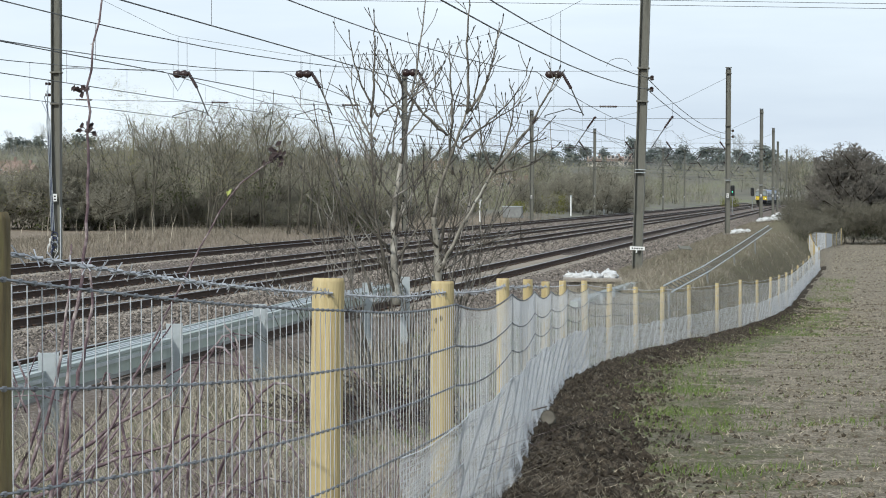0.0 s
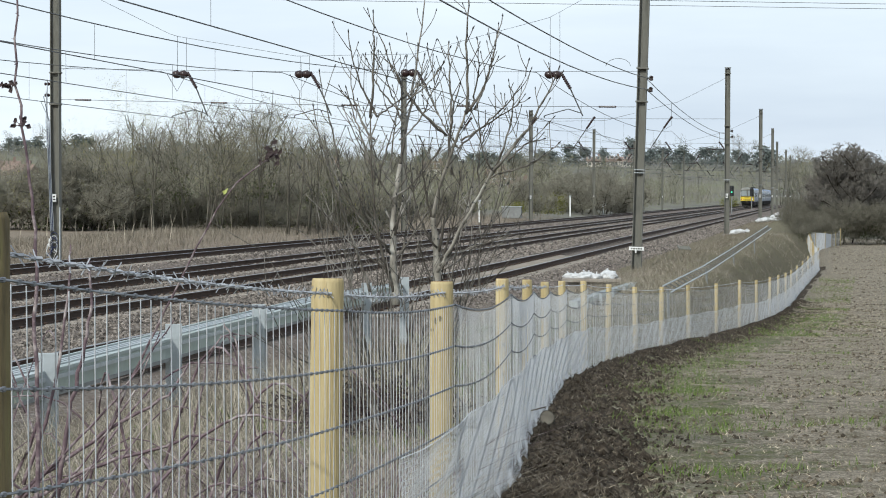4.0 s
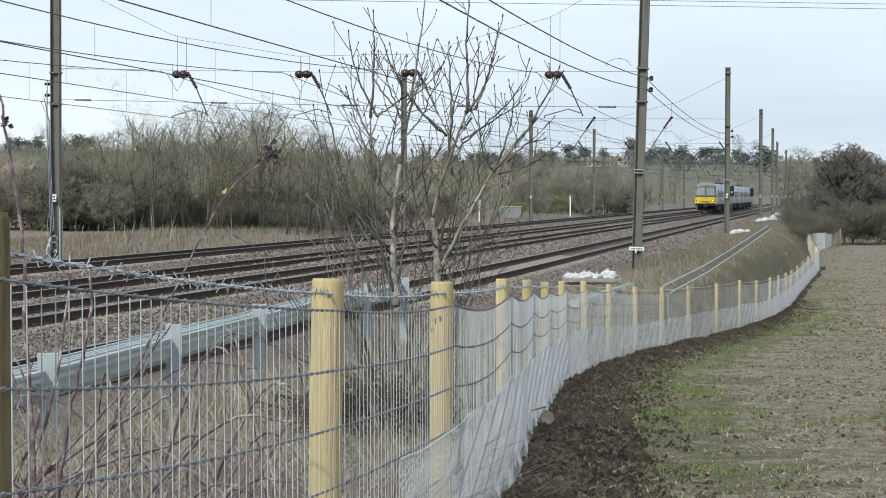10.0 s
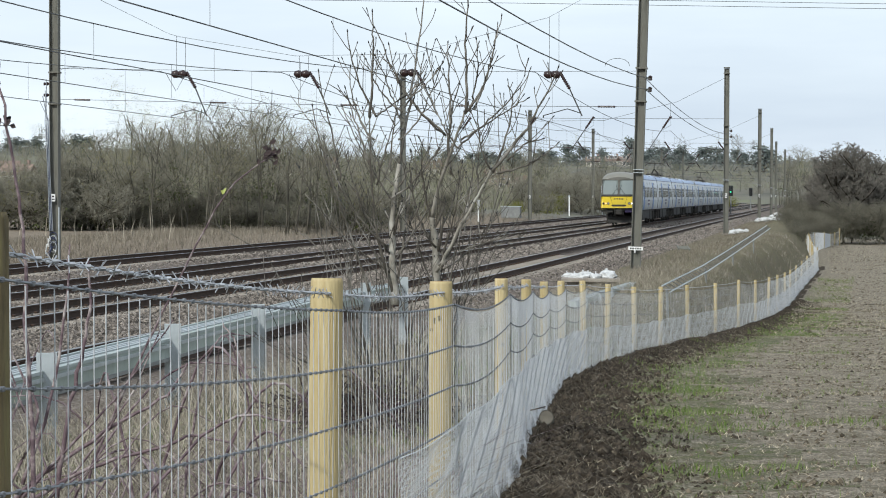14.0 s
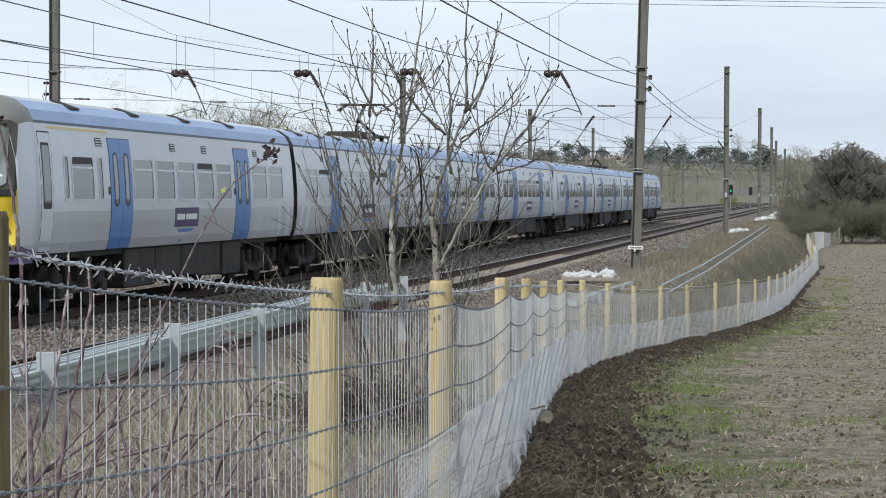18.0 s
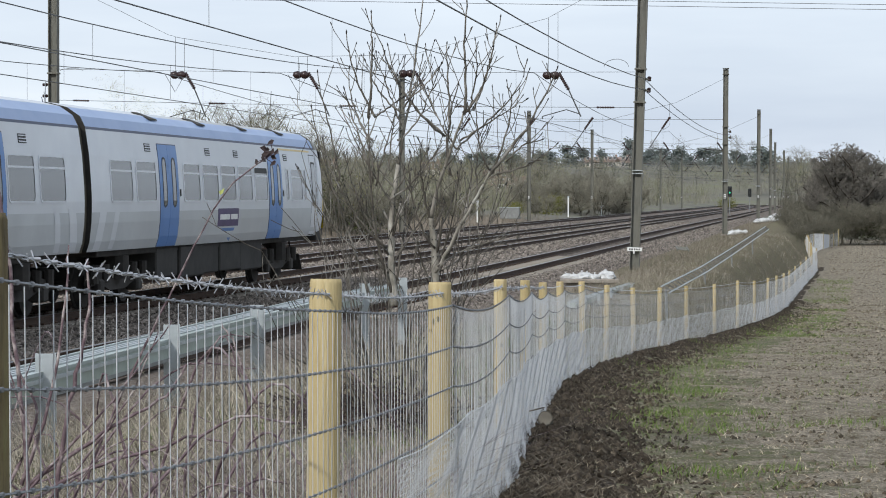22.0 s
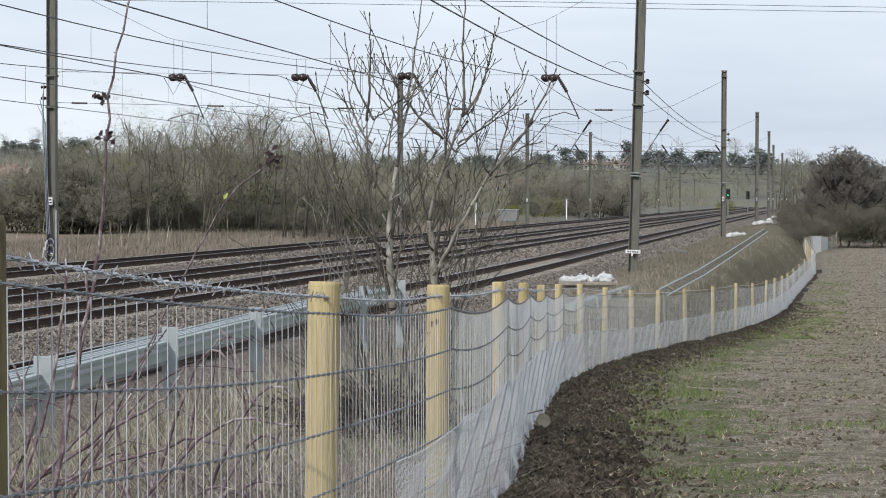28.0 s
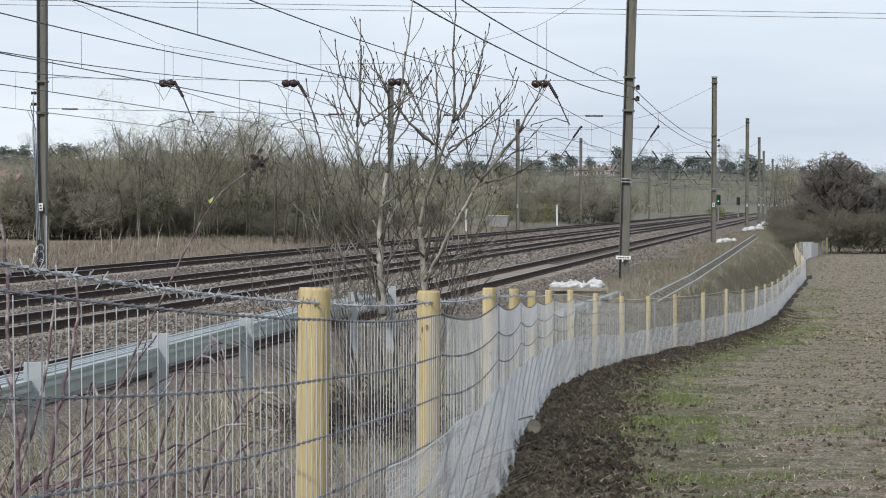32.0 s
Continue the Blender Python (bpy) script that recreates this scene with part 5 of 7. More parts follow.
def bare_tree(seed, height, plan, stems=1, bark="wood", twig="woodtwig", least=0.012, label="", ivy=0, name="bare_tree", spread=0.25, buds=0, round_=None):
    rnd = random.Random(seed)
    t = thing(name, label, "tree", "bare trees")
    out, starts = [], []
    for s in range(stems):
        starts.append(len(out))
        a = rnd.uniform(0, 6.283)
        tilt = spread * (0.4 if stems == 1 else 1) * rnd.uniform(0.4, 1.2)
        grow(rnd, Vector((0.25 * stems * 0.5 * math.cos(a), 0.25 * stems * 0.5 * math.sin(a), -0.3)), Vector((tilt * math.cos(a), tilt * math.sin(a), 1)).normalized(),
             height * rnd.uniform(0.75, 1.0), height * 0.011 / max(1, stems ** 0.5) + 0.025, 0, plan, out)
    stems_rows = []
    for a in starts:
        chain = [q for q in out[a:a + 5] if not round_ or q[2].z < round_[2] * 0.86]
        stems_rows.append(([chain[0][1]] + [q[2] for q in chain], [max(least * 1.15, r) for r in [chain[0][3]] + [q[4] for q in chain]]))
    fine = [q for q in out if q[0] >= 1]
    if round_:
        w, low, top = round_
        mid, half = (low + top) / 2, (top - low) / 2
        fine = [q for q in fine if (q[2].x / w) ** 2 + (q[2].y / w) ** 2 + ((q[2].z - mid) / half) ** 2 < 1.0 + 0.14 * math.sin(3 * math.atan2(q[2].y, q[2].x) + 2 * q[2].z + seed)]
    for pts, rad in stems_rows:
        part("trunk", Shape().tube(pts, rad, 6), M[bark], t, smooth=True)
    tagged(part("limbwork", limbs("limbwork", [q for q in fine if q[0] == 1], M["woodlimb" if bark == "wood" else bark], 5, least * 2.0), None, t), kind="stuff")
    tagged(part("crown", limbs("crown", [q for q in fine if q[0] > 1], M[twig], 3, least * 0.7), None, t, "fine leafless twigs"), kind="stuff")
    if ivy:
        cs = [tuple(s[1]) for s in out if s[0] <= 1 and s[1].z < height * 0.55]
        part("ivy", leaf_cloud("ivy", rnd.sample(cs, min(len(cs), ivy)), (0.4, 0.4, 0.5), 50, (0.05, 0.12), M["ivy"]), None, t, "dark ivy leaves")
    if buds:
        cs = [tuple(s[2]) for s in out if s[0] >= 2]
        tagged(part("budding", leaf_cloud("budding", rnd.sample(cs, min(len(cs), buds * 12)), (0.12, 0.12, 0.12), 7, (0.015, 0.035), M["catkin"]), None, t, "yellow-green catkins"), kind="stuff")
    return t


WOOD_PLAN = ((8, 38, 0.52, 0.05, 0.12), (6, 40, 0.55, 0.06, 0.17), (5, 44, 0.52, 0.05, 0.2), (0, 0, 0, 0.02, 0.22))
CROWN_PLAN = ((14, 56, 0.62, 0.03, 0.12), (9, 46, 0.52, 0.04, 0.18), (7, 46, 0.5, 0.03, 0.22), (5, 45, 0.6, 0.0, 0.25), (0, 0, 0, 0.0, 0.25))
BUSH_PLAN = ((10, 42, 0.55, 0.02, 0.14), (8, 45, 0.55, 0.04, 0.2), (5, 48, 0.55, 0.03, 0.24), (3, 45, 0.6, 0.03, 0.25), (0, 0, 0, 0.02, 0.25))


def bearing(b, d):
    """The place at distance d on the line of sight whose sideways slope is b."""
    return b * d * 0.988 - d * 0.1542, b * d * 0.1542 + d * 0.988


def woodland():
    """The belt of bare trees beyond the pale grass, and the scrub at its foot."""
    rnd = random.Random(21)
    words = ("slender bare woodland tree with grey-olive twigs", "forked bare woodland tree with an ivied trunk", "three-stemmed bare woodland tree")
    kinds = [bare_tree(100 + i, 8.8, WOOD_PLAN, (1, 2, 3, 2, 1, 3)[i], label=words[(0, 1, 2, 1, 0, 2)[i]], ivy=(0, 3, 0, 4, 0, 2)[i], least=0.011, buds=(0, 0, 26, 0, 22, 0)[i], spread=0.16, round_=((2.9, 3.3, 3.6)[i % 3], 1.3, (8.8, 8.2, 9.2)[i % 3])) for i in range(6)]
    used = set()

    def plant(j, x, y, k):
        m = pose(x, y, float(land(x, y)) - 0.1, 0, 0, rnd.uniform(0, 360))
        if j in used:
            ob = copy_thing(kinds[j], m)
        else:
            ob = kinds[j]
            ob.matrix_basis = m
            used.add(j)
        ob.scale = (k, k, k * rnd.uniform(0.92, 1.08))

    for n, d0, b0, b1, k0 in ((30, 139, -0.19, -0.045, 0.82), (24, 149, -0.19, -0.05, 0.93), (14, 162, -0.19, -0.06, 1.0), (9, 178, -0.19, -0.055, 1.06)):
        for i in range(n):
            u = (i + rnd.uniform(-0.4, 0.4)) / (n - 1)
            x, y = bearing(b0 + (b1 - b0) * u, d0 + rnd.uniform(-2.5, 4))
            if x < -28.4:
                plant(rnd.randrange(6), x, y, k0 * rnd.uniform(0.60, 0.97) * (0.58 if u < 0.22 else 0.82 if u < 0.42 else 1.05))
    for i in range(14):
        u = (i + rnd.random()) / 14
        plant(rnd.randrange(6), -30.5 - rnd.uniform(0, 5) - 5 * u, 150 + 190 * u, rnd.uniform(0.5, 0.85) * (1 - 0.3 * u))
    for i in range(190):
        d = rnd.uniform(330, 840) if i < 120 else rnd.uniform(330, 560)
        x, y = bearing(rnd.uniform(-0.19, 0.10 if d < 650 else 0.14), d)
        if -36 < x < 0 and d < 780:
            continue
        k = rnd.uniform(0.7, 1.2)
        plant(i % 6, x, y, k)
    for i in range(26):
        x, y = bearing(-0.18 + 0.32 * (i + rnd.random()) / 26, rnd.uniform(840, 1000))
        plant(rnd.randrange(6), x, y, rnd.uniform(0.9, 1.5))
    for b, d, k in ((0.141, 430, 1.1), (0.1435, 480, 1.3), (0.146, 520, 1.5), (0.149, 455, 1.1), (0.152, 540, 1.6), (0.1545, 500, 1.3), (0.139, 640, 1.5), (0.136, 700, 1.6), (0.157, 470, 1.1)):
        x, y = bearing(b, d)
        plant(rnd.randrange(6), x, y, k)
    # scrub at the foot of the belt
    proto = [bare_tree(200 + i, 2.6, BUSH_PLAN, 4, "wood", "darktwig" if i == 1 else "woodtwig", 0.011, ("low grey-brown leafless thicket at the wood's edge", "dense dark leafless thicket at the wood's edge", "pale brown budding thicket at the wood's edge")[i], (0, 3, 3)[i], "thicket", 0.5, (0, 0, 14)[i]) for i in range(3)]
    spots = []
    for i in range(30):
        u = (i + rnd.uniform(-0.5, 0.5)) / 29
        x, y = bearing(-0.19 + 0.15 * u, 135 + rnd.uniform(0, 10) - 12 * max(0.0, u - 0.75))
        spots.append((min(x, -28.2), y + 14, rnd.uniform(0.7, 1.15)))
    for i in range(26):
        u = i / 25
        spots.append((-29.6 - rnd.uniform(0, 5) * (1 + u), 140 + 260 * u + rnd.uniform(-8, 8), rnd.uniform(0.45, 0.85)))
    for i in range(14):
        x, y = bearing(-0.192 + 0.0045 * i, 138 + rnd.uniform(-3, 6))
        spots.append((min(x, -30.5), y, rnd.uniform(0.8, 1.45)))
    for i in range(24):
        x, y = bearing(-0.155 + 0.0044 * i + rnd.uniform(-0.002, 0.002), 141 + rnd.uniform(0, 5))
        spots.append((min(x, -29.0), y, rnd.uniform(0.42, 0.72)))
    for i in range(16):
        x, y = bearing(0.038 + 0.0026 * i + rnd.uniform(-0.002, 0.002), 300 + rnd.uniform(-8, 45))
        spots.append((x, y, rnd.uniform(1.0, 1.9)))
    for i, (x, y, k) in enumerate(spots):
        m = pose(x, y, float(land(x, y)) - 0.1, 0, 0, rnd.uniform(0, 360))
        ob = proto[i] if i < 3 else copy_thing(proto[0 if y > 285 else i % 3], m)
        ob.matrix_basis = m
        ob.scale = (k, k, k * rnd.uniform(0.8, 1.1))
        tagged(ob, category="bush", group="thickets")
    x, y = bearing(0.043, 281)
    g = thing("gorse_bush", "yellow-green gorse bush on the far trackside", "bush", "gorse bushes", at=pose(x, y, 0))
    part("foliage", leaf_cloud("foliage", [(rnd.uniform(-1.8, 1.8), rnd.uniform(-1, 1), rnd.uniform(0.2, 2.3) * (0.6 + 0.4 * rnd.random())) for _ in range(34)], (0.35, 0.4, 0.35), 60, (0.04, 0.11), M["gorse"]), None, g)
    part("stem", Shape().tube([(0, 0, -0.2), (0.1, 0, 1.0), (-0.2, 0.1, 2.2)], [0.08, 0.06, 0.02], 6), M["wood"], g)
    for b, d, k in ((0.030, 262, 0.7), (0.053, 330, 0.9), (0.069, 455, 1.2), (0.118, 520, 1.2), (0.012, 300, 0.7), (-0.02, 250, 0.6)):
        x, y = bearing(b, d)
        copy_thing(g, pose(x, y, float(land(x, y)), 0, 0, rnd.uniform(0, 360))).scale = (k, k, k * 0.9)


def right_bushes():
    rnd = random.Random(5)
    big = bare_tree(301, 8.0, CROWN_PLAN, 3, "darkbark", "hawtwig", 0.027, "large dark round-crowned leafless tree at the field end", 0, "hawthorn_tree", 0.14, round_=(4.1, 0.5, 8.9))
    small = bare_tree(302, 4.6, BUSH_PLAN, 5, "darktwig", "darktwig", 0.013, "low tangled leafless bush beside the field", 8, "hedge_bush", 0.7)
    big.matrix_basis = pose(2.1, 216, -2.2, 0, 0, 220)
    for x, y, k, r in ((6.6, 219, 0.72, 70), (10.0, 224, 0.75, 200), (14, 226, 0.7, 20), (0.7, 300, 0.8, 20), (3.5, 330, 1.0, 130)):
        copy_thing(big, pose(x, y, -2.2, 0, 0, r)).scale = (k, k, k)
    small.matrix_basis = pose(-1.9, 176, -1.5)
    small.scale = (0.33, 0.33, 0.3)
    spots = [(-1.7, 180, 0.38), (-2.5, 190, 0.38), (-1.0, 196, 0.5), (-1.6, 158, 0.25), (-1.5, 168, 0.3), (-0.9, 204, 0.5), (-0.2, 208, 0.5), (3.2, 214, 0.4), (1.2, 211, 0.72), (2.6, 212, 0.85), (4.4, 212, 0.8), (5.4, 212, 0.75), (6.6, 213.5, 0.8), (8.0, 213, 0.8), (5.2, 215, 0.5), (6.8, 216, 0.6), (8.8, 217, 0.8), (11.0, 218, 0.8), (13.5, 219, 0.8), (16, 221, 0.8),
             (-2.2, 215, 0.45), (-0.6, 228, 0.6), (0.2, 240, 0.7), (-1.5, 290, 0.8)]
    for x, y, k in spots:
        ob = copy_thing(small, pose(x, y, float(land(x, y)) - 0.15, 0, 0, rnd.uniform(0, 360)))
        ob.scale = (k, k, k * 0.9)
    for ob in (small,):
        tagged(ob, category="bush")


def sapling():
    """The many-stemmed young ash just behind the fence."""
    rnd = random.Random(12)
    t = thing("ash_sapling", "many-stemmed young bare ash with pale grey bark behind the fence", "tree", at=pose(-2.75, 15.3, 0.35))
    ends = {}
    buds = Shape()

    def spray(pts, rad, host, k0, m):
        """Short upturned shoots along a cane."""
        segs, n = [], len(pts) - 1
        for k in range(m):
            u = k0 + (0.95 - k0) * (k + rnd.random()) / m
            i = max(1, int(n * u))
            w = (pts[min(i + 1, n)] - pts[i - 1]).normalized()
            p, q = pts[i].copy(), (w * 0.95 + Vector(((-1) ** k * rnd.uniform(0.5, 0.9), rnd.uniform(-0.6, 0.6), 0.0))).normalized()
            length, rr = rnd.uniform(0.08, 0.34) * (1.1 - 0.5 * u), max(0.0032, rad[i] * 0.5)
            for g in range(5):
                q = (q + Vector((rnd.gauss(0, 0.09), rnd.gauss(0, 0.09), 0.16))).normalized()
                e = p + q * (length / 5)
                segs.append((1, p.copy(), e.copy(), rr, max(0.0024, rr * 0.9)))
                p, rr = e, max(0.0024, rr * 0.9)
                if g == 2 and rnd.random() < 0.4:
                    e2 = p + (q + Vector((rnd.uniform(-0.9, 0.9), rnd.uniform(-0.5, 0.5), 0.1))).normalized() * rnd.uniform(0.05, 0.12)
                    segs.append((2, p.copy(), e2, 0.0028, 0.0022))
            buds.tube([p, p + q * 0.010, p + q * 0.02], [0.0026, 0.0042, 0.001], 5)
        if segs:
            tagged(part("branchwork", limbs("branchwork", segs, M["shoot"], 5, 0.0022), None, host), kind="stuff")

    def cane(a, b, c, d, r):
        """A stem bent through four places (sideways, up), rooted where an earlier one passes."""
        y0 = ends.get(a, rnd.uniform(-0.05, 0.05))
        y1 = y0 + rnd.uniform(-0.3, 0.3)
        ends[d] = y1
        r = r * 0.78 if 0.012 < r < 0.026 else r
        n = 16
        pts = []
        for i in range(n + 1):
            k = i / n
            x, z = ((1 - k) ** 3 * a[j] + 3 * k * (1 - k) ** 2 * b[j] + 3 * k * k * (1 - k) * c[j] + k ** 3 * d[j] for j in (0, 1))
            pts.append(Vector((x + rnd.gauss(0, 0.003), y0 + (y1 - y0) * k, z + rnd.gauss(0, 0.003))))
        tip = 0.5 if r > 0.0125 else 0.35
        rad = [max(0.003, r * (1 - (1 - tip) * i / n) * (1 + 0.05 * math.sin(i * 2.3))) for i in range(n + 1)]
        st = part("stem", Shape().tube(pts, rad, 8), M["bark"] if r > 0.0122 else M["shoot"], t, "pale grey stem" if r > 0.0122 else "thin brown-grey shoot", True)
        spray(pts, rad, st, 0.35, 3 if r > 0.0122 else 4)
        e = (pts[-1] - pts[-2]).normalized()
        buds.tube([pts[-1], pts[-1] + e * 0.012, pts[-1] + e * 0.026], [0.0035, 0.0055, 0.001], 5)
        for i in range(8, n, 3):
            buds.tube([pts[i] - e * 0.006, pts[i], pts[i] + e * 0.006], [rad[i], rad[i] + 0.0015, rad[i]], 5)

    def trunk_pair():
        cane((0.06, 1.09), (0.02, 1.45), (0.01, 1.68), (0.07, 1.99), 0.0270)
        cane((0.07, 1.99), (0.11, 2.35), (0.16, 2.64), (0.20, 3.15), 0.0125)
        cane((0.05, 1.16), (-0.06, 1.48), (-0.08, 1.74), (-0.07, 2.28), 0.0140)
        cane((-0.07, 2.28), (-0.05, 2.50), (-0.04, 2.71), (-0.05, 2.93), 0.0090)
        cane((-0.06, 2.29), (-0.14, 2.41), (-0.23, 2.60), (-0.25, 2.83), 0.0080)
        cane((-0.08, 2.14), (-0.18, 2.23), (-0.25, 2.39), (-0.25, 2.61), 0.0070)
        cane((-0.08, 1.88), (-0.14, 2.10), (-0.23, 2.30), (-0.27, 2.47), 0.0075)
        cane((0.05, 1.74), (-0.09, 1.92), (-0.16, 2.03), (-0.31, 2.35), 0.0070)
        cane((-0.11, 1.16), (-0.22, 1.58), (-0.42, 1.95), (-0.48, 2.36), 0.0085)
        cane((-0.30, 1.88), (-0.32, 2.10), (-0.42, 2.35), (-0.46, 2.58), 0.0065)
        cane((0.30, 1.02), (0.35, 1.34), (0.31, 1.52), (0.30, 1.65), 0.0330)
        cane((0.30, 1.65), (0.34, 1.85), (0.47, 2.08), (0.55, 2.30), 0.0170)
        cane((0.55, 2.30), (0.58, 2.50), (0.53, 2.71), (0.58, 3.11), 0.0100)
        cane((0.33, 1.30), (0.42, 1.45), (0.60, 1.77), (0.71, 1.94), 0.0165)
        cane((0.71, 1.94), (0.89, 2.14), (1.01, 2.35), (1.10, 2.59), 0.0105)
        cane((0.42, 1.92), (0.40, 2.10), (0.42, 2.26), (0.50, 2.48), 0.0100)
        cane((0.41, 2.21), (0.40, 2.46), (0.37, 2.60), (0.36, 2.77), 0.0080)
        cane((0.55, 2.30), (0.67, 2.42), (0.73, 2.60), (0.75, 2.79), 0.0080)
        cane((0.56, 2.33), (0.64, 2.50), (0.66, 2.71), (0.71, 2.94), 0.0075)
        cane((0.54, 2.32), (0.58, 2.50), (0.62, 2.60), (0.60, 2.76), 0.0065)
        cane((0.67, 1.95), (0.62, 2.03), (0.60, 2.17), (0.60, 2.35), 0.0070)

    def crown_canes():
        cane((0.69, 1.93), (0.79, 2.14), (0.85, 2.32), (0.82, 2.46), 0.0075)
        cane((0.72, 1.93), (0.87, 1.95), (0.99, 2.01), (1.09, 2.11), 0.0070)
        cane((0.78, 2.00), (0.89, 2.14), (0.96, 2.12), (1.02, 2.14), 0.0060)
        cane((0.46, 2.09), (0.60, 2.24), (0.87, 2.39), (0.89, 2.64), 0.0070)
        cane((0.48, 2.14), (0.63, 2.23), (0.78, 2.32), (0.91, 2.40), 0.0065)
        cane((0.39, 2.17), (0.23, 2.26), (0.02, 2.53), (-0.09, 2.87), 0.0085)
        cane((0.38, 2.19), (0.20, 2.32), (0.05, 2.46), (0.00, 2.75), 0.0070)
        cane((0.29, 1.63), (0.24, 1.81), (0.24, 1.99), (0.26, 2.09), 0.0070)
        cane((0.04, 1.77), (0.18, 1.85), (0.31, 2.03), (0.35, 2.17), 0.0070)
        cane((0.08, 2.14), (0.22, 2.23), (0.24, 2.42), (0.31, 2.60), 0.0065)
        cane((0.11, 2.32), (-0.02, 2.39), (-0.11, 2.53), (-0.16, 2.66), 0.0065)
        cane((0.13, 2.40), (0.23, 2.46), (0.33, 2.57), (0.38, 2.73), 0.0055)
        cane((0.02, 1.95), (0.02, 2.10), (0.02, 2.32), (0.05, 2.44), 0.0060)
        cane((-0.07, 1.85), (-0.02, 2.10), (0.01, 2.21), (0.03, 2.30), 0.0060)
        cane((-0.06, 2.30), (0.02, 2.35), (0.13, 2.46), (0.22, 2.53), 0.0060)
        cane((0.02, 1.45), (-0.13, 1.59), (-0.31, 1.85), (-0.34, 2.14), 0.0080)
        cane((0.02, 1.34), (0.13, 1.48), (0.22, 1.67), (0.27, 1.77), 0.0070)
        cane((0.34, 1.34), (0.52, 1.48), (0.70, 1.52), (0.81, 1.46), 0.0060)
        cane((0.36, 1.32), (0.52, 1.59), (0.58, 1.85), (0.55, 2.03), 0.0080)
        cane((0.33, 1.45), (0.22, 1.56), (0.16, 1.85), (0.19, 2.06), 0.0075)
        cane((0.02, 1.30), (-0.16, 1.41), (-0.38, 1.59), (-0.51, 1.95), 0.0065)

    def filler_canes():
        cane((0.02, 1.52), (0.13, 1.77), (0.20, 1.95), (0.24, 2.09), 0.0060)
        cane((0.31, 1.52), (0.42, 1.67), (0.46, 1.85), (0.49, 1.99), 0.0065)
        cane((-0.06, 1.95), (-0.13, 2.14), (-0.16, 2.23), (-0.19, 2.35), 0.0055)
        cane((0.60, 1.77), (0.56, 1.95), (0.60, 2.10), (0.65, 2.23), 0.0060)
        cane((0.10, 2.24), (0.04, 2.39), (0.02, 2.50), (-0.06, 2.68), 0.0060)
        cane((0.11, 2.35), (0.18, 2.42), (0.21, 2.53), (0.22, 2.68), 0.0060)
        cane((0.47, 2.08), (0.38, 2.21), (0.31, 2.32), (0.28, 2.46), 0.0060)
        cane((0.05, 1.85), (-0.05, 1.95), (-0.11, 2.06), (-0.14, 2.21), 0.0060)
        cane((0.02, 1.41), (-0.16, 1.67), (-0.25, 1.88), (-0.26, 2.06), 0.0065)
        cane((0.33, 1.34), (0.45, 1.56), (0.49, 1.77), (0.51, 1.92), 0.0060)
        cane((0.05, 1.16), (0.10, 1.48), (0.13, 1.74), (0.12, 1.95), 0.0080)
        cane((0.34, 1.30), (0.56, 1.41), (0.67, 1.59), (0.78, 1.85), 0.0060)
        cane((0.02, 1.27), (-0.13, 1.48), (-0.20, 1.67), (-0.23, 1.85), 0.0060)
        cane((0.30, 1.23), (0.22, 1.45), (0.21, 1.59), (0.16, 1.77), 0.0065)

    trunk_pair()
    crown_canes()
    filler_canes()
    under = []
    low = ((3, 30, 0.42, 0.04, 0.06), (1, 34, 0.45, 0.07, 0.09), (0, 0, 0, 0.08, 0.10))
    for i in range(44):
        a = min(0.42, rnd.gauss(-0.05, 0.42))
        grow(rnd, Vector((a * 0.45 + 0.12, rnd.uniform(-0.25, 0.25), rnd.uniform(0.0, 0.7))), Vector((a * 0.75, rnd.gauss(0, 0.25), 1)).normalized(), rnd.uniform(0.7, 1.6), 0.0078, 0, low, under)
    tagged(part("undergrowth", limbs("undergrowth", under, M["shoot"], 4, 0.0023), None, t, "thicket of thin brown shoots"), kind="stuff")
    tagged(part("budding", buds, M["black"], t, "black winter buds"), kind="stuff")


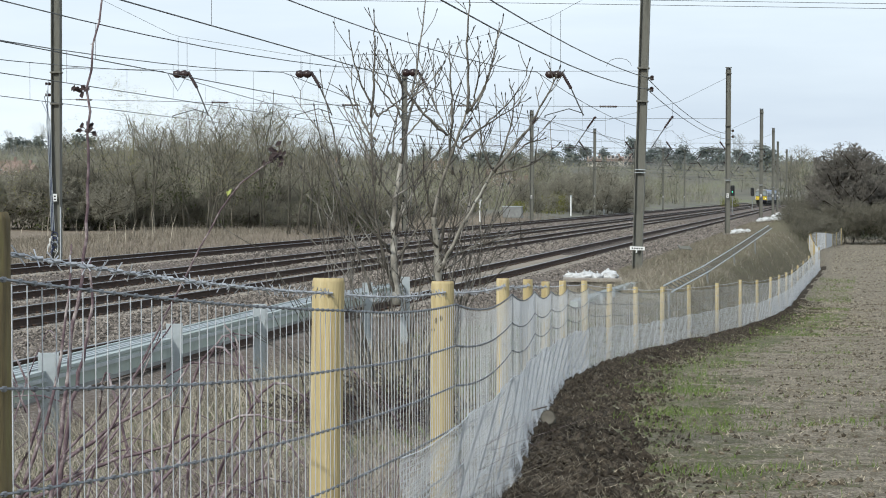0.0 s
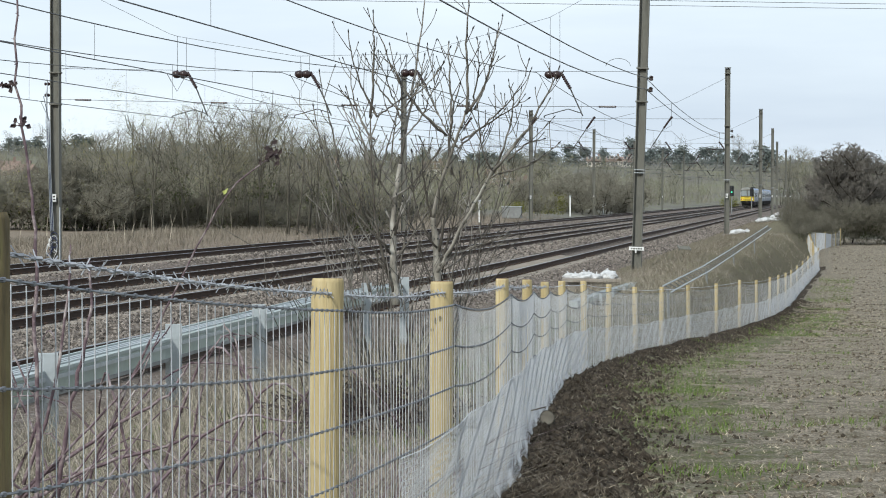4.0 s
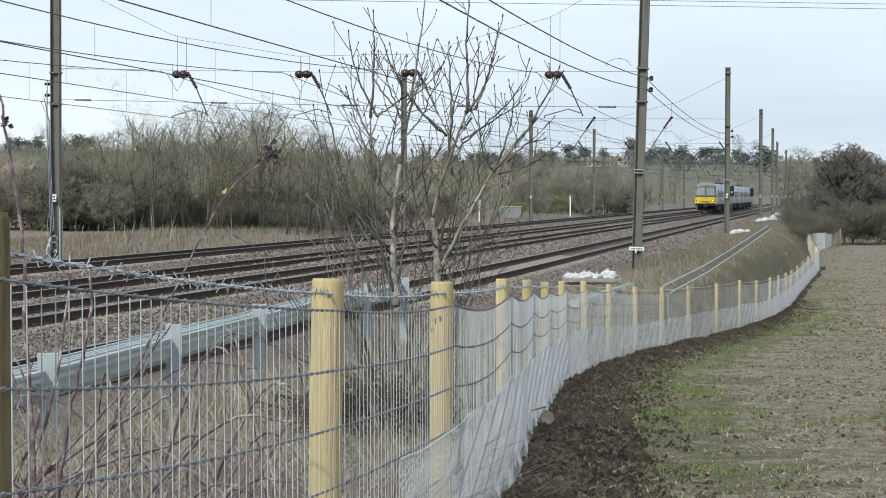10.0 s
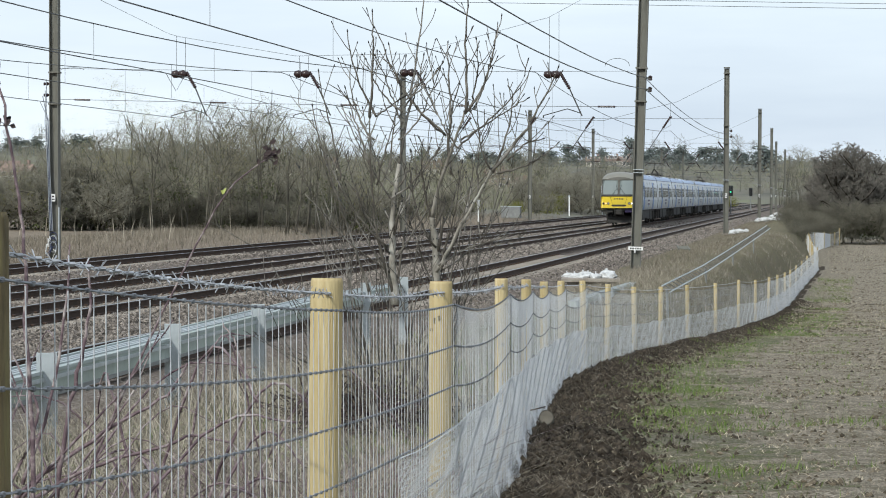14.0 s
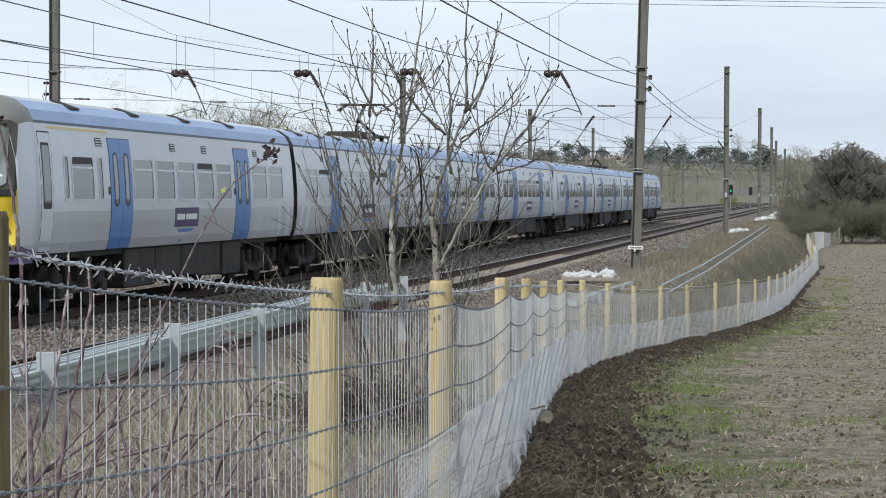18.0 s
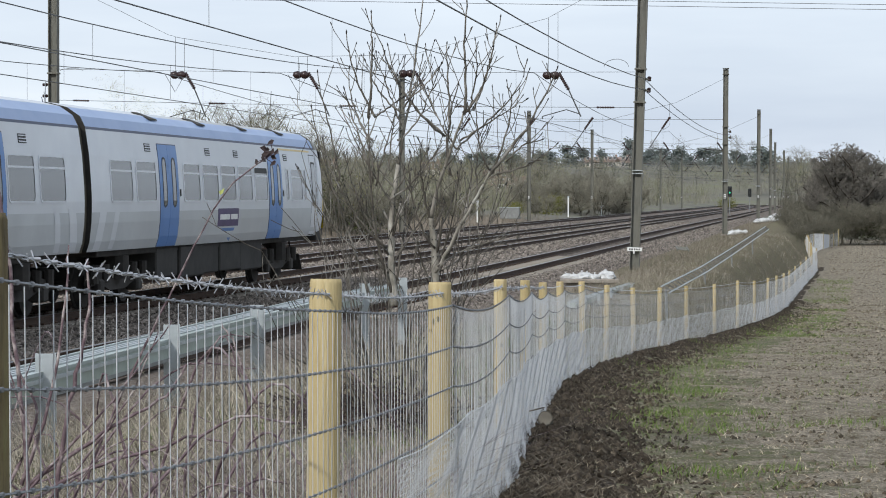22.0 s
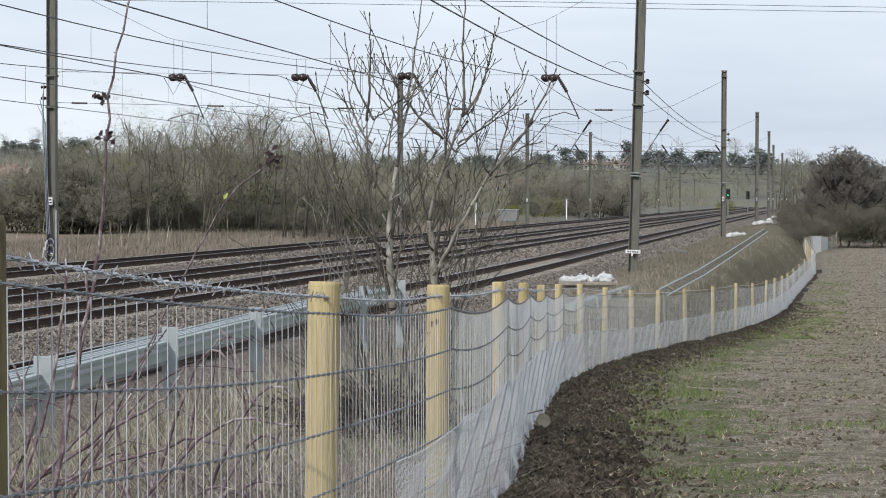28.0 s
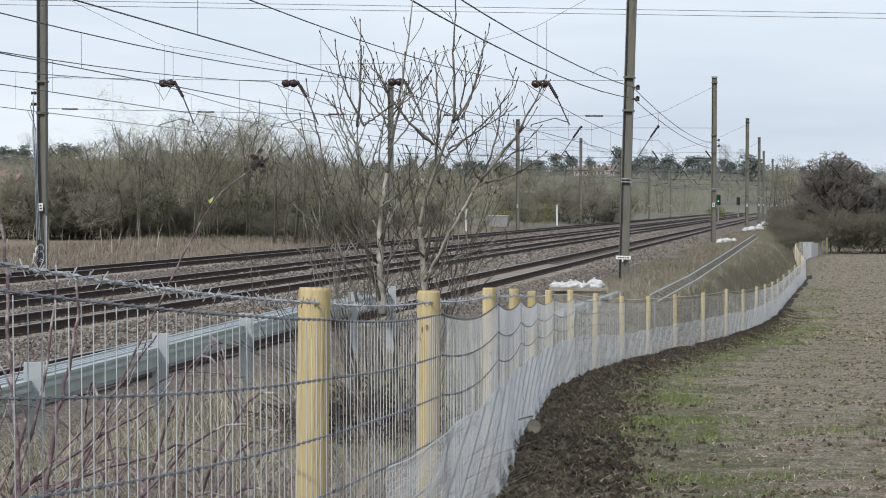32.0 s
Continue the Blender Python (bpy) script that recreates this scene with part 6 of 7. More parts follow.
def stem_with(name, label, base, rows, r, mat, at=None, leaves=(), leafmat="leaf", thorns=0):
    """A lone cane: rows are offsets from base along it."""
    t = thing(name, label, "bramble", "brambles", at=pose(*base))
    pts = []
    n = 5
    P = [Vector(p) for p in rows]
    for i in range(len(P) - 1):
        for k in range(n):
            u = k / n
            a, b, c, d = P[max(i - 1, 0)], P[i], P[i + 1], P[min(i + 2, len(P) - 1)]
            pts.append(0.5 * ((2 * b) + (c - a) * u + (2 * a - 5 * b + 4 * c - d) * u * u + (3 * b - a - 3 * c + d) * u ** 3))
    pts.append(P[-1])
    rnd = random.Random(len(rows) * 7 + int(abs(base[0]) * 100))
    pts = [p + Vector((rnd.gauss(0, r * 0.35), 0, rnd.gauss(0, r * 0.35))) for p in pts]
    part("cane", Shape().tube(pts, [r * (1 - 0.7 * i / len(pts)) for i in range(len(pts))], 6), mat, t, smooth=True)
    sh = Shape()
    for i in range(2, len(pts) - 1):
        for _ in range(thorns):
            d = Vector((rnd.gauss(0, 1), rnd.gauss(0, 1), rnd.gauss(0, 1))).normalized()
            w = r * (1 - 0.7 * i / len(pts))
            sh.tube([pts[i] + d * w * 0.5, pts[i] + d * (w + 0.006)], [0.0022, 0.0004], 3)
    if sh.v:
        tagged(part("thorn_growth", sh, mat, t), kind="stuff")
    for k, size, droop in leaves:
        p = pts[int(k * (len(pts) - 1))]
        lf = Shape()
        for q in range(7):
            a = rnd.uniform(0, 6.28)
            c = p + Vector((rnd.gauss(0, size * 0.7), rnd.gauss(0, size * 0.4), rnd.gauss(0, size * 0.5) - droop))
            u = Vector((math.cos(a), 0.3 * math.sin(a), math.sin(a) * 0.8)) * size * 0.6
            w = Vector((-math.sin(a), 0.5, math.cos(a))) * size * 0.35
            lf.add([c - u, c + w * 0.8 - u * 0.2, c + u, c - w + u * 0.2, c + Vector((0, 0.012, 0.01))], [(0, 1, 4), (1, 2, 4), (2, 3, 4), (3, 0, 4)])
            lf.tube([p, c], 0.0012, 3)
        part("leaf_spray", lf, M[leafmat], t, "withered dark leaves" if leafmat == "leaf" else "small yellow-green leaves")
    return t


woodland()
right_bushes()
sapling()

# canes at the near end of the fence
TALL_CANE = stem_with("tall_bramble_cane", "tall thorny bramble cane swaying in the wind", (-2.42, 7.05, 0.95), [(0.07, 0, 0), (0.085, 0, 0.4), (0.078, 0, 0.75), (0.085, 0, 1.02), (0.06, 0, 1.28), (0.03, 0, 1.58), (0.045, 0, 1.92)], 0.0085, M["bramble"],
                      leaves=((0.75, 0.02, 0.0), (0.81, 0.022, 0.0)), thorns=2)
LEAF_CANE = stem_with("leafy_cane", "thin leaning cane with withered leaves and a fresh bud", (-2.25, 7.4, 0.9), [(-0.12, 0, 0), (-0.02, 0, 0.42), (0.13, 0, 0.75), (0.26, 0, 1.0), (0.41, 0, 1.27), (0.57, 0, 1.40)], 0.0056, M["bramble"],
                      leaves=((0.97, 0.022, 0.0), (1.0, 0.024, -0.01)), thorns=0)
part("fresh_leaf", Shape().add([(0.402, 0, 1.272), (0.412, -0.006, 1.278), (0.416, 0, 1.294), (0.405, 0.007, 1.288), (0.397, 0, 1.284)], [(0, 1, 2, 3), (0, 3, 4)]), M["bud"], LEAF_CANE, "yellow-green opening leaf")


def bramble_patch():
    rnd = random.Random(9)
    for i in range(34):
        u = rnd.random()
        x, y = -2.75 + 1.0 * u + rnd.uniform(-0.25, 0.1), 6.7 + 1.5 * rnd.random()
        z = float(land(x, y)) - 0.02
        h, s = rnd.uniform(0.5, 1.05), rnd.choice((-1, 1, 1)) * rnd.uniform(0.2, 0.8)
        rows = [(0, 0, 0), (s * 0.25, rnd.uniform(-0.1, 0.1), h * 0.6), (s * 0.62, rnd.uniform(-0.15, 0.15), h), (s, rnd.uniform(-0.2, 0.2), h * rnd.uniform(0.75, 1.05))]
        stem_with("bramble_cane", "arching bare purple bramble cane behind the wire", (x, y, z), rows, rnd.uniform(0.0035, 0.0085), M["bramble"], thorns=2)


bramble_patch()
stem_with("bramble_cane", "thick dark purple bramble cane rising behind the wire", (-2.30, 7.13, 1.21), [(0.00, 0.00, 0.00), (0.03, 0.00, 0.25), (0.08, 0.01, 0.46), (0.10, 0.02, 0.62), (0.09, 0.01, 0.73)], 0.0090, M["bramble"], thorns=2)
stem_with("bramble_cane", "long arching bramble cane behind the wire", (-2.45, 7.11, 1.19), [(0.00, 0.00, 0.00), (0.14, 0.02, 0.12), (0.32, 0.05, 0.24), (0.48, 0.07, 0.34), (0.55, 0.09, 0.44)], 0.0085, M["bramble"], thorns=2)
stem_with("bramble_cane", "low bowed bramble cane behind the wire", (-2.41, 7.11, 1.19), [(0.00, 0.00, 0.00), (0.20, 0.03, 0.11), (0.41, 0.06, 0.17), (0.52, 0.08, 0.21), (0.65, 0.10, 0.17), (0.69, 0.11, 0.02)], 0.0070, M["bramble"], thorns=2)
stem_with("bramble_cane", "crooked bramble cane beside the old post", (-2.45, 7.11, 1.24), [(0.00, 0.00, 0.00), (0.09, 0.01, 0.21), (0.05, 0.01, 0.33), (0.00, 0.00, 0.44)], 0.0065, M["bramble"], thorns=2)
stem_with("bramble_cane", "short dark bramble tip behind the wire", (-1.70, 7.22, 1.50), [(0.00, 0.00, 0.00), (-0.03, -0.01, 0.08), (-0.06, -0.01, 0.18), (-0.10, -0.02, 0.24)], 0.0055, M["bramble"], thorns=2)
stem_with("bramble_cane", "slender leaning bramble cane", (-2.41, 7.11, 1.21), [(0.00, 0.00, 0.00), (0.15, 0.02, 0.16), (0.28, 0.04, 0.30), (0.46, 0.07, 0.54)], 0.0055, M["bramble"], thorns=2)
stem_with("bramble_cane", "slender leaning bramble cane", (-2.34, 7.12, 1.19), [(0.00, 0.00, 0.00), (0.14, 0.02, 0.16), (0.27, 0.04, 0.35), (0.35, 0.06, 0.54)], 0.0045, M["bramble"], thorns=2)
stem_with("bramble_cane", "forked bramble cane with budding tip", (-2.41, 7.11, 1.25), [(0.00, 0.00, 0.00), (0.09, 0.01, 0.25), (0.14, 0.02, 0.58), (0.15, 0.02, 0.73)], 0.0070, M["bramble"], thorns=2)


# ---- grass, litter and clods ----
def scatter(n, x0, x1, y0, y1, power=1.6):
    y = y0 + (y1 - y0) * rng.uniform(0, 1, n) ** power
    s = rng.uniform(x0, x1, n)
    x = fence_x(y) + s
    return np.stack([x, y, land(x, y)], 1)


def litter():
    def put(name, me, label, cat):
        tagged(new(name, me), label, cat, kind="stuff")

    p = scatter(42000, -5.2, -0.08, 7.5, 75, 1.5)
    p = p[lumps(p[:, 0], p[:, 1], 0.5, 8) + rng.normal(0, 0.3, len(p)) > -0.3]
    put("dead_grass", blades("dead_grass", p, (0.06, 0.34), (0.0015, 0.004), 1.7, M["deadstem"]), "tall bleached dead grass on the railway bank", "grass")
    p = scatter(20000, -5.2, -0.08, 7.5, 45, 1.5)
    p = p[lumps(p[:, 0], p[:, 1], 0.45, 3) > 0.0]
    put("bank_grass", blades("bank_grass", p, (0.05, 0.2), (0.002, 0.005), 1.2, M["grass"]), "tufts of green grass on the bank", "grass")
    p = scatter(9000, -4.6, -0.3, 45, 150, 1.0)
    put("bank_hay", blades("bank_hay", p[lumps(p[:, 0], p[:, 1], 2.1, 4) > -0.25], (0.06, 0.27), (0.002, 0.006), 1.5, M["deadstem"]), "bleached hay on the bank behind the fence", "grass")
    p = scatter(9000, -4.5, -0.3, 60, 150, 1.0)
    put("bank_scrub", blades("bank_scrub", p[lumps(p[:, 0], p[:, 1], 1.7, 1) > -0.1], (0.08, 0.3), (0.002, 0.006), 1.6, M["twig"]), "tangled dead stems on the far bank", "grass")
    p = scatter(46000, 0.4, 3.4, 11, 70, 1.35)
    off = p[:, 0] - fence_x(p[:, 1])
    keep = 1.1 * np.exp(-((off - 1.35) / 0.55) ** 2) * np.where(p[:, 1] < 30, 1.0, 0.72) + 0.6 * lumps(p[:, 0], p[:, 1], 0.27, 2) + 0.75 * lumps(p[:, 0], p[:, 1], 0.9, 1) - 1.1 * (1 - smooth(12, 19, p[:, 1])) + rng.normal(0, 0.32, len(p)) > 0.86
    put("field_grass", blades("field_grass", p[keep], (0.02, 0.085), (0.002, 0.0045), 1.3, M["grass"]), "thin fresh green grass at the field edge", "grass")
    p = scatter(7000, 0.5, 2.2, 55, 125, 1.0)
    keep = lumps(p[:, 0], p[:, 1], 1.6, 3) + rng.normal(0, 0.3, len(p)) > 0.1
    put("far_field_grass", blades("far_field_grass", p[keep], (0.03, 0.10), (0.004, 0.009), 1.3, M["grass"]), "green grass along the far run of the fence", "grass")
    p = scatter(44000, 0.7, 10, 10.5, 75, 1.4)
    keep = lumps(p[:, 0], p[:, 1], 0.55, 7) + rng.normal(0, 0.4, len(p)) > 0.1
    put("stubble", blades("stubble", p[keep], (0.01, 0.04), (0.001, 0.0026), 2.2, M["hay"]), "short broken straw stubble standing in the field", "straw")
    p = scatter(12000, 0.8, 9, 11, 80, 1.3)
    keep = lumps(p[:, 0], p[:, 1], 0.7, 5) + rng.normal(0, 0.35, len(p)) > 0.75
    put("field_weeds", blades("field_weeds", p[keep], (0.02, 0.07), (0.002, 0.005), 1.2, M["grass"]), "scattered green shoots in the stubble", "grass")
    p = scatter(62000, 0.3, 10, 10.5, 90, 1.4)
    put("straw_litter", blades("straw_litter", p, (0.006, 0.034), (0.0014, 0.0038), 5, M["straw"]), "bleached straw and stalks lying on the field", "straw")
    p = scatter(7000, 0.5, 10, 10.5, 60, 1.3)
    p[:, 2] += 0.008
    put("fallen_stalks", blades("fallen_stalks", p, (0.008, 0.022), (0.0022, 0.0045), 9, M["hay"]), "long broken stalks lying flat on the field", "straw")
    p = scatter(26000, 0.02, 1.25, 9, 90, 1.4)
    p = p[rng.uniform(0, 1, len(p)) < 1.35 - (p[:, 0] - fence_x(p[:, 1]))]
    p[:, 2] += 0.01
    put("soil_clods", stones("soil_clods", p, (0.006, 0.034), M["soil"], 0.8), "dark crumbled clods of turned soil along the fence", "soil")
    p = scatter(1500, 0.02, 0.9, 9, 60, 1.4)
    put("large_clods", stones("large_clods", p, (0.03, 0.075), M["soil"], 0.8), "heavy dark clods thrown up along the fence", "soil")
    p = scatter(44000, 0.6, 11, 10.5, 90, 1.4)
    p = p[lumps(p[:, 0], p[:, 1], 0.8, 6) + rng.normal(0, 0.6, len(p)) > -0.1]
    put("field_clods", stones("field_clods", p, (0.007, 0.036), M["clod"], 0.7), "small brown clods and stones strewn over the field", "soil")
    y = rng.uniform(55, 205, 7000)
    x = fence_x(y) + 0.8 + rng.uniform(0, 1, 7000) * (5 + 0.06 * y)
    put("far_clods", stones("far_clods", np.stack([x, y, land(x, y)], 1), (0.025, 0.085), M["clod"], 0.5), "brown clods over the far part of the field", "soil")
    y = rng.uniform(55, 205, 9000)
    x = fence_x(y) + 0.6 + rng.uniform(0, 1, 9000) * (5 + 0.06 * y)
    put("far_stubble", blades("far_stubble", np.stack([x, y, land(x, y)], 1), (0.02, 0.07), (0.006, 0.014), 2.0, M["straw"]), "pale stubble over the far part of the field", "straw")
    p = scatter(3000, 0.05, 1.2, 10, 60, 1.4)
    p[:, 2] += 0.02
    put("dug_grass", blades("dug_grass", p, (0.02, 0.06), (0.001, 0.0026), 3.4, M["hay"]), "dead grass and roots mixed into the turned soil", "grass")
    p = scatter(2600, 0.05, 1.3, 11, 70, 1.4)
    put("root_litter", blades("root_litter", p, (0.03, 0.10), (0.0012, 0.003), 2.6, M["twig"]), "broken roots and twigs on the turned soil", "twigs")
    p = scatter(9000, -4.6, -1.6, 12, 34, 1.2)
    put("tall_bank_grass", blades("tall_bank_grass", p, (0.15, 0.55), (0.0015, 0.004), 1.3, M["deadstem"]), "long bleached grass round the cable trough legs", "grass")
    p = scatter(1300, -1.5, -0.1, 6.6, 13, 1.0)
    put("bramble_tangle", blades("bramble_tangle", p, (0.15, 0.6), (0.0015, 0.004), 2.2, M["bramble"]), "tangle of dead thin bramble stems", "brambles")
    p = scatter(6000, -1.9, -0.1, 6.4, 14, 1.0)
    put("dead_tangle", blades("dead_tangle", p, (0.12, 0.5), (0.001, 0.003), 2.4, M["deadstem"]), "tangled bleached stems behind the wire", "grass")
    y = rng.uniform(60, 240, 9000)
    x = rng.uniform(-6.9, -4.2, 9000)
    p = np.stack([x, y, land(x, y)], 1)
    put("lineside_grass", blades("lineside_grass", p, (0.06, 0.26), (0.003, 0.008), 1.3, M["hay"]), "dry grass between the ballast and the bank", "grass")
    y = rng.uniform(60, 150, 16000)
    x = rng.uniform(-34, -26.6, 16000) - (y - 80) * 0.06
    p = np.stack([x, y, land(x, y)], 1)
    put("pale_grass", blades("pale_grass", p, (0.1, 0.36), (0.005, 0.011), 1.0, M["hay"]), "pale tall dry grass beyond the tracks", "grass")
    b = np.concatenate([rng.normal(-0.122, 0.006, 20), rng.normal(-0.155, 0.008, 12), rng.uniform(-0.18, -0.06, 16)])
    d = rng.uniform(100, 128, len(b))
    x, y = b * d * 0.988 - d * 0.1542, b * d * 0.1542 + d * 0.988
    put("dead_weed", blades("dead_weed", np.stack([x, y, land(x, y)], 1), (0.5, 1.7), (0.012, 0.02), 0.35, M["deadstem"]), "tall dead weed stems standing in the dry grass", "weeds")
    y = rng.uniform(75, 260, 12000)
    x = -27 - rng.uniform(0, 1, 12000) ** 1.5 * (4 + 0.1 * (y - 75))
    p = np.stack([x, y, land(x, y)], 1)
    put("far_dry_grass", blades("far_dry_grass", p, (0.15, 0.5), (0.008, 0.02), 0.8, M["hay"]), "pale dry grass along the far side", "grass")


litter()


# ---- distance ----
def conifer_mesh(seed):
    r = np.random.default_rng(seed)
    n = 1400
    m = 18
    hc = r.uniform(0.15, 0.95, m)
    ac = r.uniform(0, 6.283, m)
    wc = 0.20 * np.clip(1.12 - hc, 0, 0.7) * r.uniform(0.5, 1.2, m)
    cc = np.stack([wc * np.cos(ac), wc * np.sin(ac), hc], 1)
    c = cc[r.integers(0, m, n)] + r.normal(0, 1, (n, 3)) * np.array([[0.085, 0.085, 0.055]])
    u = r.normal(0, 1, (n, 3))
    u /= np.linalg.norm(u, axis=1, keepdims=True)
    s = np.cross(u, r.normal(0, 1, (n, 3)))
    s /= np.linalg.norm(s, axis=1, keepdims=True)
    k = r.uniform(0.015, 0.04, n)[:, None]
    v = np.stack([c - s * k, c + u * k, c + s * k, c - u * k], 1).reshape(-1, 3)
    f = np.arange(n * 4).reshape(-1, 4)
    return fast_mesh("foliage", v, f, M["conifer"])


def skyline():
    rnd = random.Random(3)
    meshes = [conifer_mesh(i) for i in range(4)]
    trunk = Shape().tube([(0, 0, -0.05), (0, 0, 0.5), (0, 0, 0.95)], [0.025, 0.018, 0.004], 5).mesh("trunk", M["wood"])
    # bearing in thousandths, distance, height, breadth
    trees = [(-167, 900, 15, 1.2), (-150, 900, 17, 1.7), (-146, 905, 15, 1.5), (-8, 1000, 14, 0.9), (16, 1000, 12, 1.0), (40, 980, 14, 1.0), (52, 960, 18, 1.3), (58, 960, 16, 1.2), (66, 970, 15, 1.0), (77, 940, 24, 0.75), (86, 970, 14, 1.4),
             (91, 990, 15, 1.5), (98, 980, 17, 1.3), (108, 960, 16, 1.6), (113, 980, 15, 1.5), (121, 1000, 13, 1.5), (132, 900, 20, 1.4), (134, 880, 18, 1.3), (-30, 960, 12, 1.3), (-60, 980, 11, 1.2), (-175, 980, 12, 1.5), (28, 1020, 11, 1.6), (-95, 1000, 12, 1.5), (-45, 1000, 12, 1.5)]
    trees += [(rnd.uniform(-185, 135), rnd.uniform(860, 1040), rnd.uniform(8, 14), rnd.uniform(1.0, 1.7)) for _ in range(34)]
    for b, d, h, w in trees:
        xx = b / 1000 * d
        x, y = xx * 0.988 - d * 0.1542, xx * 0.1542 + d * 0.988
        t = thing("conifer", "evergreen tree on the far hill, greyed by haze", "tree", "hilltop conifers", at=pose(x, y, float(land(x, y)) - 0.1 * h, 0, 0, rnd.uniform(0, 360)))
        t.scale = (h * w * 0.66, h * w * 0.66, h * 0.55)
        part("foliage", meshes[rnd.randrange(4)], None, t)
        part("trunk", trunk, None, t)
    # bare woods on the slope: upright twigs in clumps
    def slope(n, d0, d1, lift):
        d = rng.uniform(d0, d1, n)
        b = rng.uniform(-0.2, 0.2, n)
        x, y = b * d * 0.988 - d * 0.1542, b * d * 0.1542 + d * 0.988
        keep = (lumps(x, y, 55, 2) + 0.6 * lumps(x, y, 17, 1) + rng.normal(0, 0.3, n) > lift) & ((x < -33) | (x > 1) | (d > 780))
        return np.stack([x, y, land(x, y)], 1)[keep]

    def wood(c, per, spread):
        p = np.repeat(c, per, 0) + rng.normal(0, 1, (len(c) * per, 3)) * np.array(spread)
        p[:, 2] = np.maximum(p[:, 2], land(p[:, 0], p[:, 1]))
        return p

    p = wood(slope(2600, 340, 900, -0.35), 34, (1.8, 1.8, 1.3))
    tagged(new("slope_woods", blades("slope_woods", p, (0.8, 3.8), (0.02, 0.06), 1.0, M["farwood"])), "bare woods and hedges covering the far hillside, paled by haze", "woods", kind="stuff")
    c = slope(1900, 340, 930, -0.55)
    c[:, 2] += rng.uniform(0.6, 2.8, len(c))
    tagged(new("slope_thickets", leaf_cloud("slope_thickets", c, (2.2, 2.2, 1.2), 90, (0.08, 0.22), M["farwood"])), "brown thickets and hedges on the far slope, greyed by haze", "woods", kind="stuff")
    p = wood(slope(900, 880, 1130, -2), 60, (2.6, 2.6, 1.6))
    tagged(new("ridge_woods", leaf_cloud("ridge_woods", p[::2], (0.5, 0.5, 0.5), 2, (0.15, 0.45), M["ridgewood"])), "dark tree line along the hilltop", "woods", kind="stuff")


def house(b, d, w, depth, h, turn):
    xx = b / 1000 * d
    x, y = xx * 0.988 - d * 0.1542, xx * 0.1542 + d * 0.988
    t = thing("house", "pale rendered house with a tiled roof on the hillside", "house", "hillside houses", at=pose(x, y, float(land(x, y)) - 0.6, 0, 0, turn))
    part("wall", Shape().box(-w / 2, w / 2, -depth / 2, depth / 2, 0, h, 0.05), M["render"], t)
    r = Shape()
    q = depth / 2 + 0.4
    r.loft([[(xx2, -q, h - 0.1), (xx2, 0, h + depth * 0.42), (xx2, q, h - 0.1), (xx2, q, h - 0.3), (xx2, 0, h + depth * 0.42 - 0.2), (xx2, -q, h - 0.3)] for xx2 in (-w / 2 - 0.3, w / 2 + 0.3)])
    rf = part("roof", r, M["tiles"], t, "dull red tiled roof")
    part("chimney", Shape().box(w * 0.3, w * 0.3 + 0.7, -0.4, 0.4, h + depth * 0.2, h + depth * 0.42 + 1.0, 0.05), M["tiles"], rf)
    for k in range(3):
        for z in (1.0, 3.4):
            wx = -w * 0.33 + k * w * 0.33
            f = part("window", Shape().box(wx - 0.6, wx + 0.6, -depth / 2 - 0.06, -depth / 2 + 0.02, z, z + 1.2, 0.02), M["white"], t)
            part("pane", Shape().box(wx - 0.5, wx + 0.5, -depth / 2 - 0.09, -depth / 2 - 0.05, z + 0.1, z + 1.1), M["glass"], f)


skyline()
for b, d, w, e, h, r in ((-181, 640, 9, 7, 4, 12), (-174, 620, 8, 6, 4, -10), (-58, 700, 7, 6, 3.6, 5), (29, 500, 7, 5, 3.2, 10), (33, 540, 6, 5, 3.2, -70), (70, 930, 5, 4, 2.6, -5), (75, 920, 5, 4, 2.6, 40), (62, 915, 5, 4, 2.6, 8), (26, 620, 7, 5, 2.8, -8), (22, 690, 6, 5, 3.0, 25), (-4, 760, 6, 5, 3.2, 0), (-47, 760, 6, 5, 3.4, 10), (-51, 730, 6, 5, 3.4, -30)):
    house(b, d, w, e, h, r)


# ---- lineside clutter ----
def sack(name, label, x, y, z, k, seed):
    rnd = random.Random(seed)
    t = thing(name, label, "sack", "white sacks", at=pose(x, y, z, 0, 0, rnd.uniform(0, 360)))
    bm = bmesh.new()
    bmesh.ops.create_icosphere(bm, subdivisions=3, radius=1)
    for v in bm.verts:
        f = 1 + 0.34 * noise.noise(v.co * 1.7 + Vector((seed, 0, 0))) + 0.1 * noise.noise(v.co * 4.1)
        v.co = Vector((v.co.x * 0.42 * f, v.co.y * 0.34 * f, max(-0.02, v.co.z * 0.22 * f + 0.11))) * k
    me = bpy.data.meshes.new("sack")
    bm.to_mesh(me)
    bm.free()
    me.materials.append(M["bag"])
    part("bag", me, None, t)
    part("knot", Shape().tube([(0, 0, 0.27 * k), (0.02, 0, 0.33 * k), (0.05, 0, 0.40 * k)], [0.06 * k, 0.025 * k, 0.05 * k], 7), M["bag"], t)


